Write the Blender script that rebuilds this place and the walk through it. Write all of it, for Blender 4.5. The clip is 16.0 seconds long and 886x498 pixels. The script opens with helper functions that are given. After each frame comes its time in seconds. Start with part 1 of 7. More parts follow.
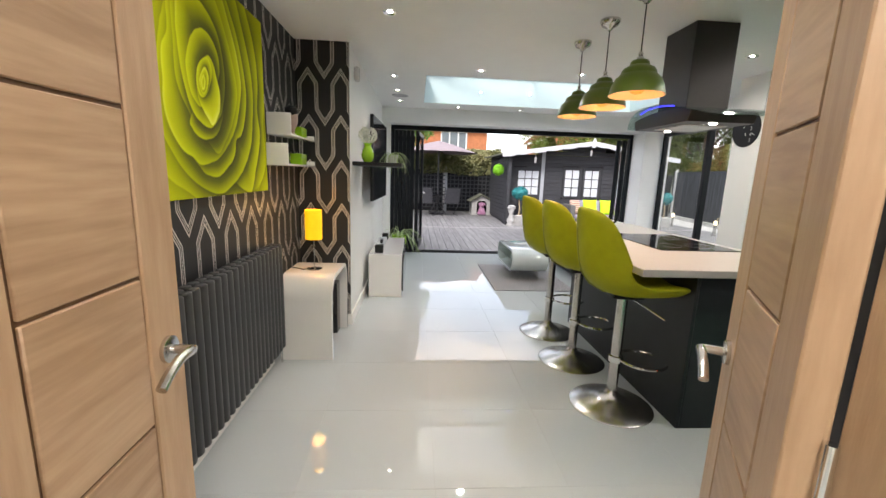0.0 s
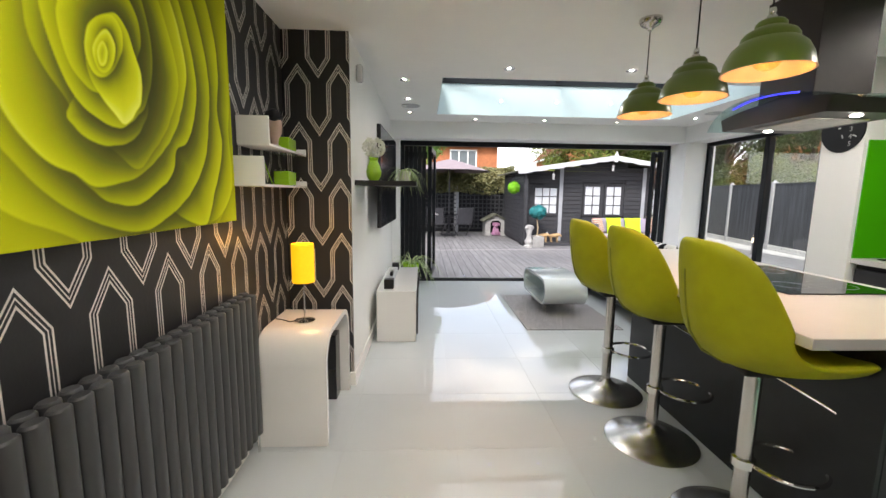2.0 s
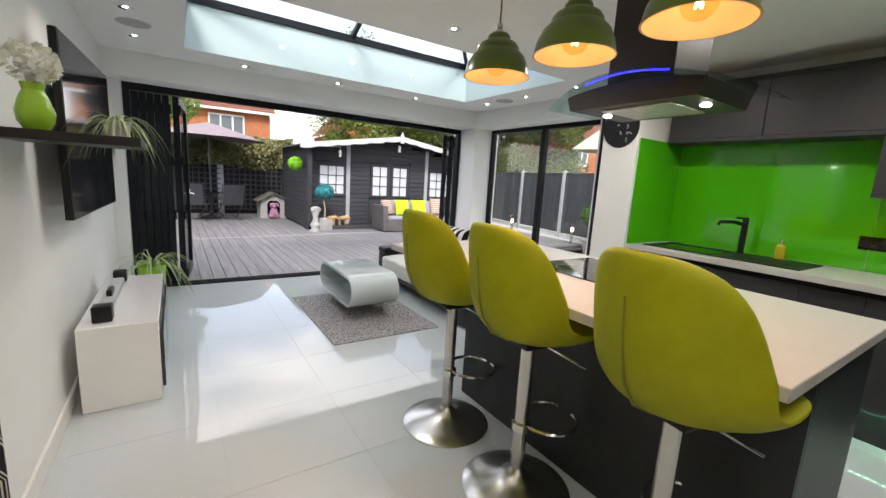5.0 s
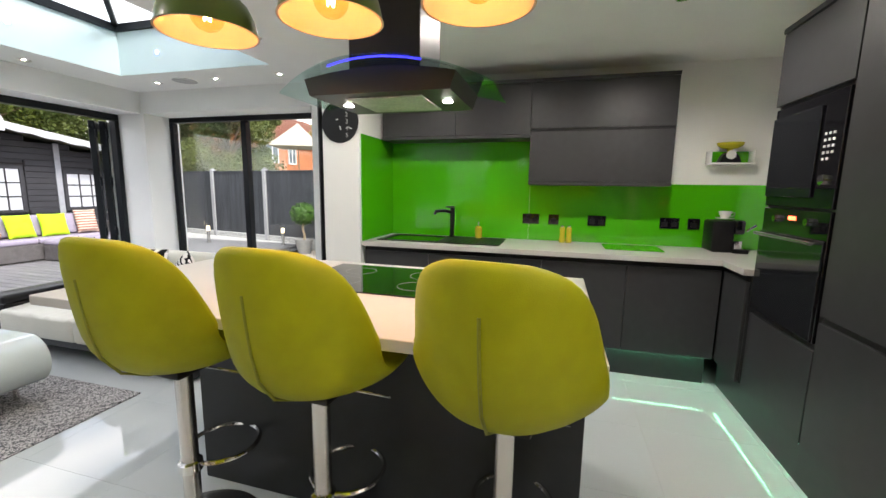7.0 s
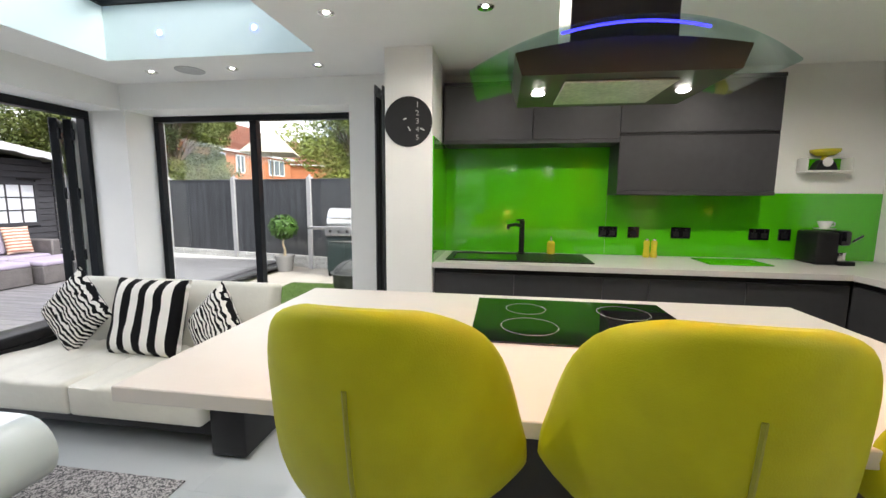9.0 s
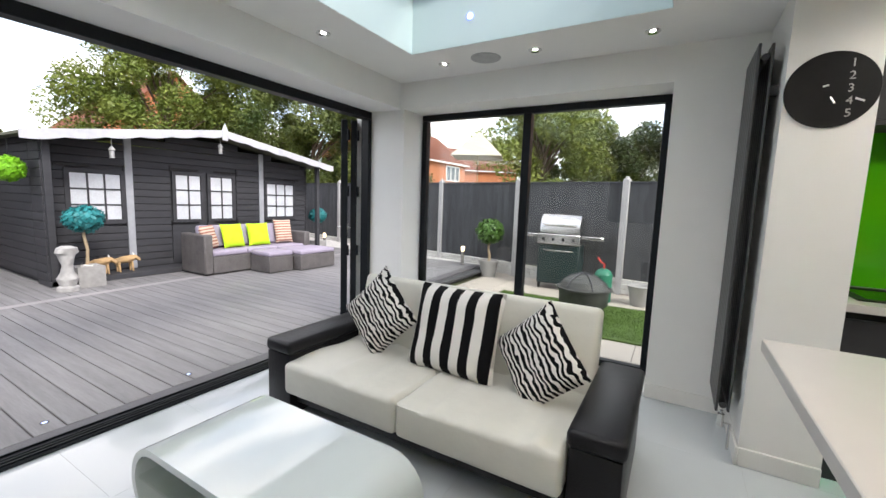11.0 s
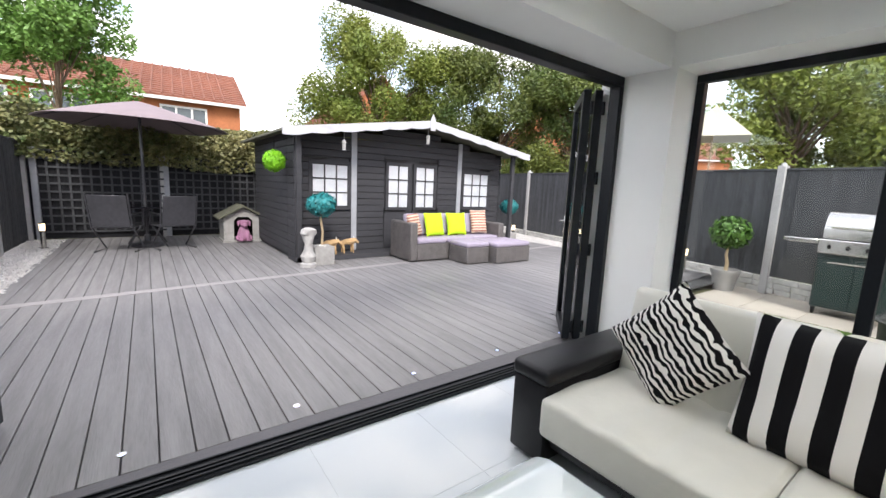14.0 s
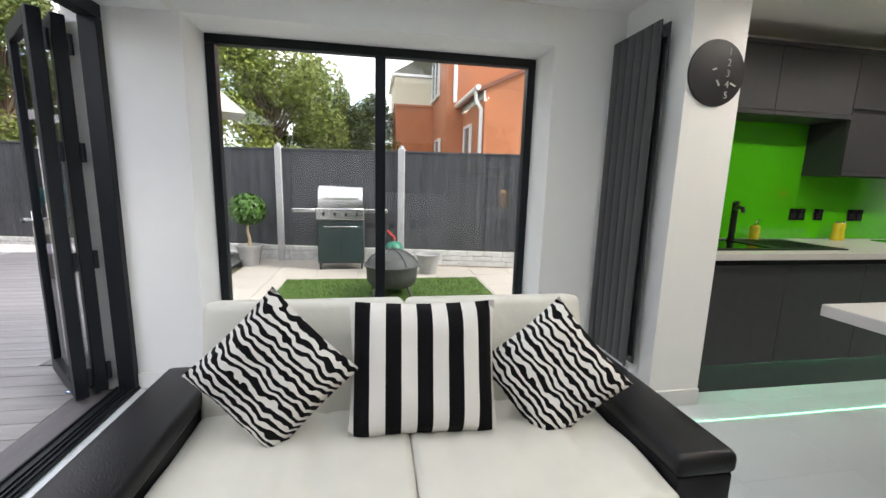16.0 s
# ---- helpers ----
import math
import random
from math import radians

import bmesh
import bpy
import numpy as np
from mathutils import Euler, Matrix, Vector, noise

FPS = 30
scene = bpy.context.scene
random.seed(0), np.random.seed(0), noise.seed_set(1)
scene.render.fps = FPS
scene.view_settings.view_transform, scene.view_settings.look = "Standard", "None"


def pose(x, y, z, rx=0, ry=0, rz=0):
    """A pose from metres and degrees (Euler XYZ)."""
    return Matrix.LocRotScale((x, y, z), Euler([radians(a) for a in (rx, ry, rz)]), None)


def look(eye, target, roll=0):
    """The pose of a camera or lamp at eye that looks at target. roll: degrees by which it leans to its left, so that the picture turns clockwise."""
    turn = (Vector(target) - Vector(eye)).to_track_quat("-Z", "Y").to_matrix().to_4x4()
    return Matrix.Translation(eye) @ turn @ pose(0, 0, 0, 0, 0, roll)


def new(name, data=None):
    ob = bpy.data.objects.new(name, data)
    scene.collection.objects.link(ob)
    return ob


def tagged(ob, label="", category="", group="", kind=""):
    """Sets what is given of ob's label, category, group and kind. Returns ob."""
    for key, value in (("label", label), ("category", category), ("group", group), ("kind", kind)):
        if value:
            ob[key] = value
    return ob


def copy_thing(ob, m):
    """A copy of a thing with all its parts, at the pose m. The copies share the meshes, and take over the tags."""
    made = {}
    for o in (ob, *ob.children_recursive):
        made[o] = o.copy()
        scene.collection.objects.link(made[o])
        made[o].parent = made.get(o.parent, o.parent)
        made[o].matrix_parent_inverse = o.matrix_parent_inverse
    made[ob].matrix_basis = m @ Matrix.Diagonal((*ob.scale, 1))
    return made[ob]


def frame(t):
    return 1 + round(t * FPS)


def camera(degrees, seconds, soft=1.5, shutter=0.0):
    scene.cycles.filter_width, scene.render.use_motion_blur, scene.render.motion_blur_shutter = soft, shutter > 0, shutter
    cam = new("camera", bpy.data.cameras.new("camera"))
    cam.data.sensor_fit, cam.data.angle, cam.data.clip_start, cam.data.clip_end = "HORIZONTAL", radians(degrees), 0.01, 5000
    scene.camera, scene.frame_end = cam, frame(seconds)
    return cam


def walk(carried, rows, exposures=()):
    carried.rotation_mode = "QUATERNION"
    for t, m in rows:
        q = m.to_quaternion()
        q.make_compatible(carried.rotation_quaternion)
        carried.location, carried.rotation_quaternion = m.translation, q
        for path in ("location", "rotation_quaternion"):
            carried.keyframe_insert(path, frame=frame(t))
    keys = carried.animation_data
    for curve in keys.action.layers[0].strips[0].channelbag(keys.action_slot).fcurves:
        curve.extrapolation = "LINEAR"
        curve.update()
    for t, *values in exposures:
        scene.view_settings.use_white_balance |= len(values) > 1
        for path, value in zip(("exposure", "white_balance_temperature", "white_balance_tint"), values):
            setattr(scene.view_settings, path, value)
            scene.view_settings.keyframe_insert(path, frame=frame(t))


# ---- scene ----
cam = camera(95.4, 16.0)
PATH = [
    (0, (-0.154, -0.042, 1.365), (-0.017, 1.92, 1.001), 2.0),
    (0.5, (-0.14, 0.142, 1.352), (-0.032, 2.107, 0.997), 2.0),
    (1, (-0.153, 0.346, 1.33), (-0.067, 2.316, 0.991), 1.5),
    (1.5, (-0.21, 0.566, 1.344), (-0.12, 2.541, 1.04), 0.9),
    (2, (-0.228, 0.718, 1.364), (-0.136, 2.697, 1.092), 0.8),
    (2.5, (-0.221, 0.817, 1.369), (-0.12, 2.796, 1.1), 1.3),
    (3, (-0.198, 0.92, 1.357), (-0.048, 2.894, 1.069), 1.8),
    (5.5, (-0.182, 1.75, 1.359), (1.198, 3.159, 1.024), 2.8),
    (6, (-0.206, 1.828, 1.373), (1.421, 2.947, 1.051), 1.6),
    (6.5, (-0.124, 1.933, 1.36), (1.675, 2.75, 1.052), 1.4),
    (7, (-0.045, 2.056, 1.363), (1.861, 2.584, 1.069), 0.9),
    (7.5, (-0.035, 2.255, 1.371), (1.92, 2.572, 1.092), 0.3),
    (8, (0.014, 2.517, 1.377), (1.983, 2.746, 1.115), 0.3),
    (10.5, (0.463, 4.084, 1.349), (2.315, 4.804, 1.118), 1.4),
    (11, (0.477, 4.332, 1.33), (2.197, 5.324, 1.093), 2.0),
    (11.5, (0.529, 4.473, 1.323), (2.035, 5.765, 1.073), 2.8),
    (12, (0.512, 4.544, 1.268), (1.764, 6.082, 1.009), 3.6),
    (12.5, (0.506, 4.651, 1.28), (1.514, 6.354, 0.991), 4.3),
    (13, (0.488, 4.799, 1.285), (1.367, 6.571, 0.984), 3.9),
    (13.5, (0.493, 4.948, 1.296), (1.426, 6.69, 0.991), 3.1),
    (14, (0.599, 5.149, 1.273), (1.772, 6.74, 0.967), 2.5),
    (14.5, (0.732, 5.327, 1.277), (2.251, 6.589, 0.964), 2.3),
    (15, (0.788, 5.454, 1.278), (2.606, 6.224, 0.957), 2.0),
    (15.5, (0.935, 5.491, 1.268), (2.898, 5.708, 0.954), 2.3),
    (16, (1.024, 5.556, 1.297), (2.966, 5.217, 0.962), 1.6),
]
walk(cam, [(t, look(eye, target, roll)) for t, eye, target, roll in PATH],
     exposures=[(0, 1.48), (1, 1.52), (3, 1.52), (5.5, 1.32), (6.5, 1.42), (7.5, 1.78), (8.2, 1.82), (10.5, 1.3), (12, 1.36), (13, 1.38), (14, 1.37), (15, 1.34), (15.5, 1.38), (16, 1.48)])

# ---- light ----
world = bpy.data.worlds.new("world")
scene.world = world
world.use_nodes = True
wn, wl = world.node_tree.nodes, world.node_tree.links
wn.clear()
SUN_EL, SUN_AZ = 42.0, 200.0
SKY_STRENGTH, CLOUD_WHITE = 0.15, 9.0
w_out, w_bg = wn.new("ShaderNodeOutputWorld"), wn.new("ShaderNodeBackground")
w_sky, w_mix, w_noise = wn.new("ShaderNodeTexSky"), wn.new("ShaderNodeMix"), wn.new("ShaderNodeTexNoise")
w_tc, w_map, w_ramp, w_cloud = wn.new("ShaderNodeTexCoord"), wn.new("ShaderNodeMapping"), wn.new("ShaderNodeMapRange"), wn.new("ShaderNodeRGB")
w_sky.sky_type, w_sky.sun_disc = "NISHITA", False
w_sky.sun_elevation, w_sky.sun_rotation = radians(SUN_EL), radians(SUN_AZ)
w_map.inputs["Scale"].default_value = (1.0, 1.0, 2.6)
w_noise.inputs["Scale"].default_value, w_noise.inputs["Detail"].default_value = 4.0, 7.0
w_ramp.inputs["From Min"].default_value, w_ramp.inputs["From Max"].default_value = 0.43, 0.60
w_ramp.inputs["To Min"].default_value, w_ramp.inputs["To Max"].default_value = 0.27, 1.0
w_cloud.outputs[0].default_value = (CLOUD_WHITE, CLOUD_WHITE * 0.95, CLOUD_WHITE * 0.95, 1)
w_mix.data_type = "RGBA"
wl.new(w_tc.outputs["Generated"], w_map.inputs["Vector"])
wl.new(w_map.outputs["Vector"], w_noise.inputs["Vector"])
wl.new(w_noise.outputs["Fac"], w_ramp.inputs["Value"])
wl.new(w_ramp.outputs["Result"], w_mix.inputs["Factor"])
wl.new(w_sky.outputs["Color"], w_mix.inputs[6])
wl.new(w_cloud.outputs[0], w_mix.inputs[7])
wl.new(w_mix.outputs[2], w_bg.inputs["Color"])
w_bg.inputs["Strength"].default_value = SKY_STRENGTH
wl.new(w_bg.outputs[0], w_out.inputs[0])

sun_data = bpy.data.lights.new("sun", "SUN")
sun_data.energy, sun_data.angle, sun_data.color = 1.2, radians(14), (1.0, 0.96, 0.9)
sun = new("sun", sun_data)
sun.rotation_euler = (radians(90 - SUN_EL), 0, radians(180 - SUN_AZ))


def lamp(name, kind, place, watts, color=(1, 0.85, 0.65), radius=0.03, **more):
    data = bpy.data.lights.new(name, kind)
    data.energy, data.color = watts, color
    if kind == "AREA":
        data.shape, data.size, data.size_y = "RECTANGLE", more.get("sx", 1), more.get("sy", 1)
    else:
        data.shadow_soft_size = radius
    if kind == "SPOT":
        data.spot_size, data.spot_blend = radians(more.get("cone", 100)), 0.6
    ob = new(name, data)
    ob.matrix_world = pose(*place, *more.get("turn", (0, 0, 0)))
    return ob


# ---- materials ----
def material(name, color, rough=0.5, metal=0.0, noise_scale=0.0, vary=0.0, bump=0.0, bump_scale=0.0, coat=0.0, spec=0.5,
             emit=None, emit_strength=0.0, per_piece=0.0, stretch=(1, 1, 1), second=None, rough_vary=0.0, trans=0.0, sheen=0.0):
    """One node material: a base colour that drifts at a large and a small scale, with relief and worn gloss."""
    m = bpy.data.materials.new(name)
    m.use_nodes = True
    n, l = m.node_tree.nodes, m.node_tree.links
    b = n["Principled BSDF"]
    b.inputs["Roughness"].default_value, b.inputs["Metallic"].default_value = rough, metal
    b.inputs["Specular IOR Level"].default_value = spec
    b.inputs["Coat Weight"].default_value, b.inputs["Coat Roughness"].default_value = coat, 0.05
    b.inputs["Sheen Weight"].default_value = sheen
    b.inputs["Transmission Weight"].default_value = trans
    b.inputs["Base Color"].default_value = (*color, 1)
    tc, mp = n.new("ShaderNodeTexCoord"), n.new("ShaderNodeMapping")
    mp.inputs["Scale"].default_value = stretch
    l.new(tc.outputs["Object"], mp.inputs["Vector"])
    if per_piece:
        info, shift = n.new("ShaderNodeObjectInfo"), n.new("ShaderNodeVectorMath")
        shift.operation = "MULTIPLY_ADD"
        shift.inputs[1].default_value = (37, 53, 71)
        l.new(info.outputs["Random"], shift.inputs[0])
        l.new(mp.outputs[0], shift.inputs[2])
        vec = shift.outputs[0]
    else:
        info, vec = None, mp.outputs[0]
    if noise_scale:
        fine, wide, add, ramp, mix = (n.new(k) for k in ("ShaderNodeTexNoise", "ShaderNodeTexNoise", "ShaderNodeMath", "ShaderNodeMapRange", "ShaderNodeMix"))
        fine.inputs["Scale"].default_value, fine.inputs["Detail"].default_value = noise_scale, 5
        wide.inputs["Scale"].default_value, wide.inputs["Detail"].default_value = noise_scale * 0.13, 3
        for t in (fine, wide):
            l.new(vec, t.inputs["Vector"])
        add.operation = "ADD"
        l.new(fine.outputs["Fac"], add.inputs[0])
        l.new(wide.outputs["Fac"], add.inputs[1])
        ramp.inputs["From Min"].default_value, ramp.inputs["From Max"].default_value = 0.7, 1.3
        l.new(add.outputs[0], ramp.inputs["Value"])
        mix.data_type = "RGBA"
        two = second or tuple(c * (1 - vary) for c in color)
        one = color if second else tuple(min(1, c * (1 + vary * 0.6)) for c in color)
        mix.inputs[6].default_value, mix.inputs[7].default_value = (*one, 1), (*two, 1)
        l.new(ramp.outputs[0], mix.inputs["Factor"])
        col = mix.outputs[2]
        if rough_vary:
            rr = n.new("ShaderNodeMapRange")
            rr.inputs["From Min"].default_value, rr.inputs["From Max"].default_value = 0.3, 0.7
            rr.inputs["To Min"].default_value, rr.inputs["To Max"].default_value = max(0, rough - rough_vary), min(1, rough + rough_vary)
            l.new(wide.outputs["Fac"], rr.inputs["Value"])
            l.new(rr.outputs[0], b.inputs["Roughness"])
        if per_piece:
            hsv, amount = n.new("ShaderNodeHueSaturation"), n.new("ShaderNodeMapRange")
            amount.inputs["To Min"].default_value, amount.inputs["To Max"].default_value = 1 - per_piece, 1 + per_piece
            l.new(info.outputs["Random"], amount.inputs["Value"])
            l.new(amount.outputs[0], hsv.inputs["Value"])
            l.new(col, hsv.inputs["Color"])
            col = hsv.outputs[0]
        l.new(col, b.inputs["Base Color"])
    if bump:
        bt, bn = n.new("ShaderNodeTexNoise"), n.new("ShaderNodeBump")
        bt.inputs["Scale"].default_value, bt.inputs["Detail"].default_value = bump_scale or noise_scale * 3 or 60, 4
        bn.inputs["Strength"].default_value, bn.inputs["Distance"].default_value = bump, 0.01
        l.new(vec, bt.inputs["Vector"])
        l.new(bt.outputs["Fac"], bn.inputs["Height"])
        l.new(bn.outputs[0], b.inputs["Normal"])
    if emit:
        b.inputs["Emission Color"].default_value, b.inputs["Emission Strength"].default_value = (*emit, 1), emit_strength
    return m


def glass(name, tint=(0.95, 0.97, 0.96), rough=0.0):
    """Clear pane: mirror gloss by Fresnel over a see-through body."""
    m = bpy.data.materials.new(name)
    m.use_nodes = True
    n, l = m.node_tree.nodes, m.node_tree.links
    n.clear()
    out, mix, tr, gl, lw, pw, fr = (n.new(k) for k in ("ShaderNodeOutputMaterial", "ShaderNodeMixShader", "ShaderNodeBsdfTransparent", "ShaderNodeBsdfGlossy", "ShaderNodeLayerWeight", "ShaderNodeMath", "ShaderNodeMath"))
    lw.inputs["Blend"].default_value = 0.5
    pw.operation, pw.inputs[1].default_value = "POWER", 4.0
    fr.operation, fr.inputs[1].default_value, fr.inputs[2].default_value = "MULTIPLY_ADD", 0.6, 0.035
    l.new(lw.outputs["Facing"], pw.inputs[0])
    l.new(pw.outputs[0], fr.inputs[0])
    tr.inputs["Color"].default_value = (*tint, 1)
    gl.inputs["Roughness"].default_value = rough
    l.new(fr.outputs[0], mix.inputs[0])
    l.new(tr.outputs[0], mix.inputs[1])
    l.new(gl.outputs[0], mix.inputs[2])
    l.new(mix.outputs[0], out.inputs[0])
    return m


M = {}
M["wall"] = material("white_wall_paint", (0.83, 0.83, 0.81), 0.6, noise_scale=6, vary=0.02, bump=0.05, bump_scale=180)
M["ceiling"] = material("white_ceiling_paint", (0.84, 0.84, 0.82), 0.75, noise_scale=5, vary=0.02, bump=0.04, bump_scale=150)
M["tile"] = material("polished_porcelain", (0.56, 0.60, 0.62), 0.012, noise_scale=3, vary=0.02, per_piece=0.01, rough_vary=0.006, bump=0.004, bump_scale=3, spec=0.6)
M["grout"] = material("pale_grout", (0.56, 0.58, 0.58), 0.3, noise_scale=60, vary=0.1)
M["screed"] = material("floor_screed", (0.5, 0.5, 0.49), 0.8, noise_scale=30, vary=0.1)
M["skirting"] = material("white_satin_paint", (0.82, 0.81, 0.78), 0.35, noise_scale=4, vary=0.03)
M["frame"] = material("anthracite_aluminium", (0.009, 0.011, 0.014), 0.4, 0.0, noise_scale=40, vary=0.15, spec=0.22)
M["black"] = material("black_plastic", (0.009, 0.009, 0.010), 0.4, spec=0.3, noise_scale=30, vary=0.2)
M["blackgloss"] = material("black_gloss_glass", (0.006, 0.006, 0.008), 0.04, noise_scale=6, vary=0.2, spec=0.7)
M["screen"] = material("dark_screen", (0.012, 0.013, 0.016), 0.08, noise_scale=4, vary=0.2)
M["glass"] = glass("clear_glass")
M["hoodglass"] = glass("hood_glass", (0.80, 0.92, 0.90))
M["oak"] = material("oak_veneer", (0.50, 0.345, 0.215), 0.42, noise_scale=9, second=(0.37, 0.235, 0.135), stretch=(6, 6, 0.7), per_piece=0.06, bump=0.08, bump_scale=60)
M["oakflat"] = material("oak_panel_veneer", (0.52, 0.36, 0.225), 0.4, noise_scale=6, second=(0.33, 0.205, 0.115), stretch=(0.9, 0.9, 9), per_piece=0.06, bump=0.08, bump_scale=60)
M["groove"] = material("oak_groove", (0.16, 0.085, 0.04), 0.6, noise_scale=20, vary=0.2)
M["steel"] = material("brushed_steel", (0.62, 0.60, 0.57), 0.26, 1.0, noise_scale=40, vary=0.05, stretch=(1, 1, 0.1))
M["chrome"] = material("chrome", (0.78, 0.77, 0.75), 0.09, 1.0, noise_scale=10, vary=0.05)
M["cab"] = material("matt_graphite_cabinet", (0.040, 0.040, 0.043), 0.42, noise_scale=18, vary=0.12, bump=0.03, bump_scale=220, spec=0.35)
M["island"] = material("matt_graphite_panel", (0.022, 0.025, 0.029), 0.40, noise_scale=12, vary=0.14, bump=0.03, bump_scale=220, spec=0.3)
M["worktop"] = material("white_laminate_worktop", (0.55, 0.53, 0.51), 0.32, noise_scale=9, vary=0.03, bump=0.02, bump_scale=300)
M["splash"] = material("green_back_painted_glass", (0.070, 0.45, 0.004), 0.12, noise_scale=2, vary=0.06, coat=1.0)
M["lime"] = material("lime_faux_leather", (0.325, 0.335, 0.004), 0.55, noise_scale=14, vary=0.12, bump=0.12, bump_scale=380, spec=0.22)
M["limeseam"] = material("lime_piping", (0.20, 0.21, 0.005), 0.5, noise_scale=30, vary=0.15)
M["limecushion"] = material("lime_fabric", (0.50, 0.80, 0.015), 0.85, noise_scale=50, vary=0.08, bump=0.2, bump_scale=500)
M["pendant"] = material("olive_green_enamel", (0.11, 0.17, 0.012), 0.28, noise_scale=8, vary=0.15, coat=0.4)
M["gold"] = material("pendant_lining", (0.66, 0.42, 0.24), 0.45, 0.0, noise_scale=12, vary=0.1)
M["bulb"] = material("warm_bulb", (1, 0.8, 0.5), 0.3, emit=(1.0, 0.66, 0.32), emit_strength=3)
M["filament"] = material("bulb_filament", (1, 0.8, 0.5), 0.3, emit=(1.0, 0.78, 0.42), emit_strength=25)
M["lampshade"] = material("yellow_fabric_shade", (0.80, 0.42, 0.01), 0.8, noise_scale=60, vary=0.08, emit=(1.0, 0.42, 0.004), emit_strength=0.42, bump=0.1, bump_scale=300)
M["led_green"] = material("green_led_strip", (0.2, 1, 0.5), 0.4, emit=(0.24, 1.0, 0.52), emit_strength=24)
M["led_blue"] = material("blue_led", (0.1, 0.1, 1), 0.4, emit=(0.04, 0.03, 1.0), emit_strength=1.6)
M["led_white"] = material("downlight_lens", (1, 1, 1), 0.4, emit=(1.0, 0.94, 0.86), emit_strength=35)
M["led_recess"] = material("recess_light", (0.8, 0.9, 1), 0.4, emit=(0.06, 0.08, 1.0), emit_strength=4.0)
M["led_deck"] = material("deck_light_lens", (0.6, 0.7, 1), 0.3, emit=(0.35, 0.45, 1.0), emit_strength=0.8)
M["whitegloss"] = material("white_gloss_lacquer", (0.80, 0.79, 0.77), 0.12, noise_scale=5, vary=0.025, coat=0.5)
M["tablegloss"] = material("pale_blue_gloss_lacquer", (0.60, 0.66, 0.66), 0.08, noise_scale=4, vary=0.03, coat=0.6)
M["leather"] = material("white_leather", (0.70, 0.69, 0.62), 0.42, noise_scale=9, vary=0.05, bump=0.22, bump_scale=22, spec=0.45)
M["blackleather"] = material("black_leather", (0.006, 0.006, 0.008), 0.38, noise_scale=20, vary=0.2, spec=0.35, bump=0.15, bump_scale=160)
M["radiator"] = material("anthracite_radiator_enamel", (0.048, 0.050, 0.053), 0.42, noise_scale=20, vary=0.1)
M["hood"] = material("black_hood_steel", (0.022, 0.015, 0.013), 0.42, 0.0, noise_scale=20, vary=0.15)
M["filter"] = material("hood_filter_mesh", (0.62, 0.60, 0.55), 0.4, 0.7, noise_scale=60, vary=0.3)
M["leaf"] = material("leaf_green", (0.065, 0.15, 0.018), 0.5, noise_scale=20, vary=0.4)
M["limeleaf"] = material("lime_artificial_grass", (0.22, 0.55, 0.01), 0.6, noise_scale=20, vary=0.3)
M["teal"] = material("teal_artificial_leaves", (0.02, 0.22, 0.23), 0.5, noise_scale=20, vary=0.4)
M["spider"] = material("variegated_leaf", (0.22, 0.36, 0.09), 0.45, noise_scale=9, second=(0.55, 0.62, 0.35), stretch=(1, 1, 1))
M["whiteflower"] = material("white_petals", (0.75, 0.76, 0.66), 0.7, noise_scale=30, vary=0.15)
M["limeglass"] = material("lime_ceramic", (0.28, 0.52, 0.02), 0.12, noise_scale=6, vary=0.1, coat=0.5)
M["ceramic"] = material("white_ceramic", (0.75, 0.74, 0.72), 0.2, noise_scale=8, vary=0.05)
M["deck"] = material("grey_composite_deck", (0.215, 0.209, 0.214), 0.55, noise_scale=26, vary=0.16, stretch=(4, 0.35, 1), per_piece=0.07, bump=0.25, bump_scale=50, rough_vary=0.1)
M["deckedge"] = material("dark_deck_border", (0.105, 0.100, 0.108), 0.5, noise_scale=26, vary=0.16, stretch=(0.35, 4, 1), bump=0.2, bump_scale=60)
M["deckpale"] = material("pale_grey_deck_board", (0.33, 0.31, 0.32), 0.5, noise_scale=26, vary=0.12, stretch=(0.35, 4, 1), bump=0.2, bump_scale=60)
M["deckgap"] = material("deck_gap_shadow_board", (0.05, 0.05, 0.052), 0.8, noise_scale=10, vary=0.2)
M["shed"] = material("charcoal_painted_timber", (0.052, 0.052, 0.058), 0.65, noise_scale=16, vary=0.2, stretch=(0.5, 0.5, 5), bump=0.25, bump_scale=40, per_piece=0.05, spec=0.2)
M["shedtrim"] = material("pale_grey_painted_timber", (0.36, 0.37, 0.40), 0.6, noise_scale=14, vary=0.15, bump=0.12, bump_scale=50)
M["whitebarge"] = material("weathered_white_timber", (0.50, 0.50, 0.53), 0.6, noise_scale=10, vary=0.15, bump=0.1, bump_scale=40)
M["felt"] = material("green_grey_roof_felt", (0.12, 0.12, 0.085), 0.9, noise_scale=30, vary=0.3, bump=0.4, bump_scale=120)
M["frost"] = material("frosted_pane", (0.62, 0.64, 0.68), 0.25, noise_scale=40, vary=0.12, bump=0.2, bump_scale=90)
M["fence"] = material("charcoal_fence_board", (0.072, 0.074, 0.080), 0.75, noise_scale=20, vary=0.32, stretch=(4, 4, 0.5), per_piece=0.12, bump=0.3, bump_scale=60, spec=0.2)
# fence board again for the north run, its shade put into a darker colour
M["fenceshade"] = material("shade_toned_fence_board", (0.022, 0.022, 0.025), 0.8, noise_scale=20, vary=0.3, stretch=(4, 4, 0.5), bump=0.3, bump_scale=60, spec=0.15)
M["fencepost"] = material("concrete_post", (0.42, 0.41, 0.41), 0.8, noise_scale=20, vary=0.15, bump=0.2, bump_scale=70)
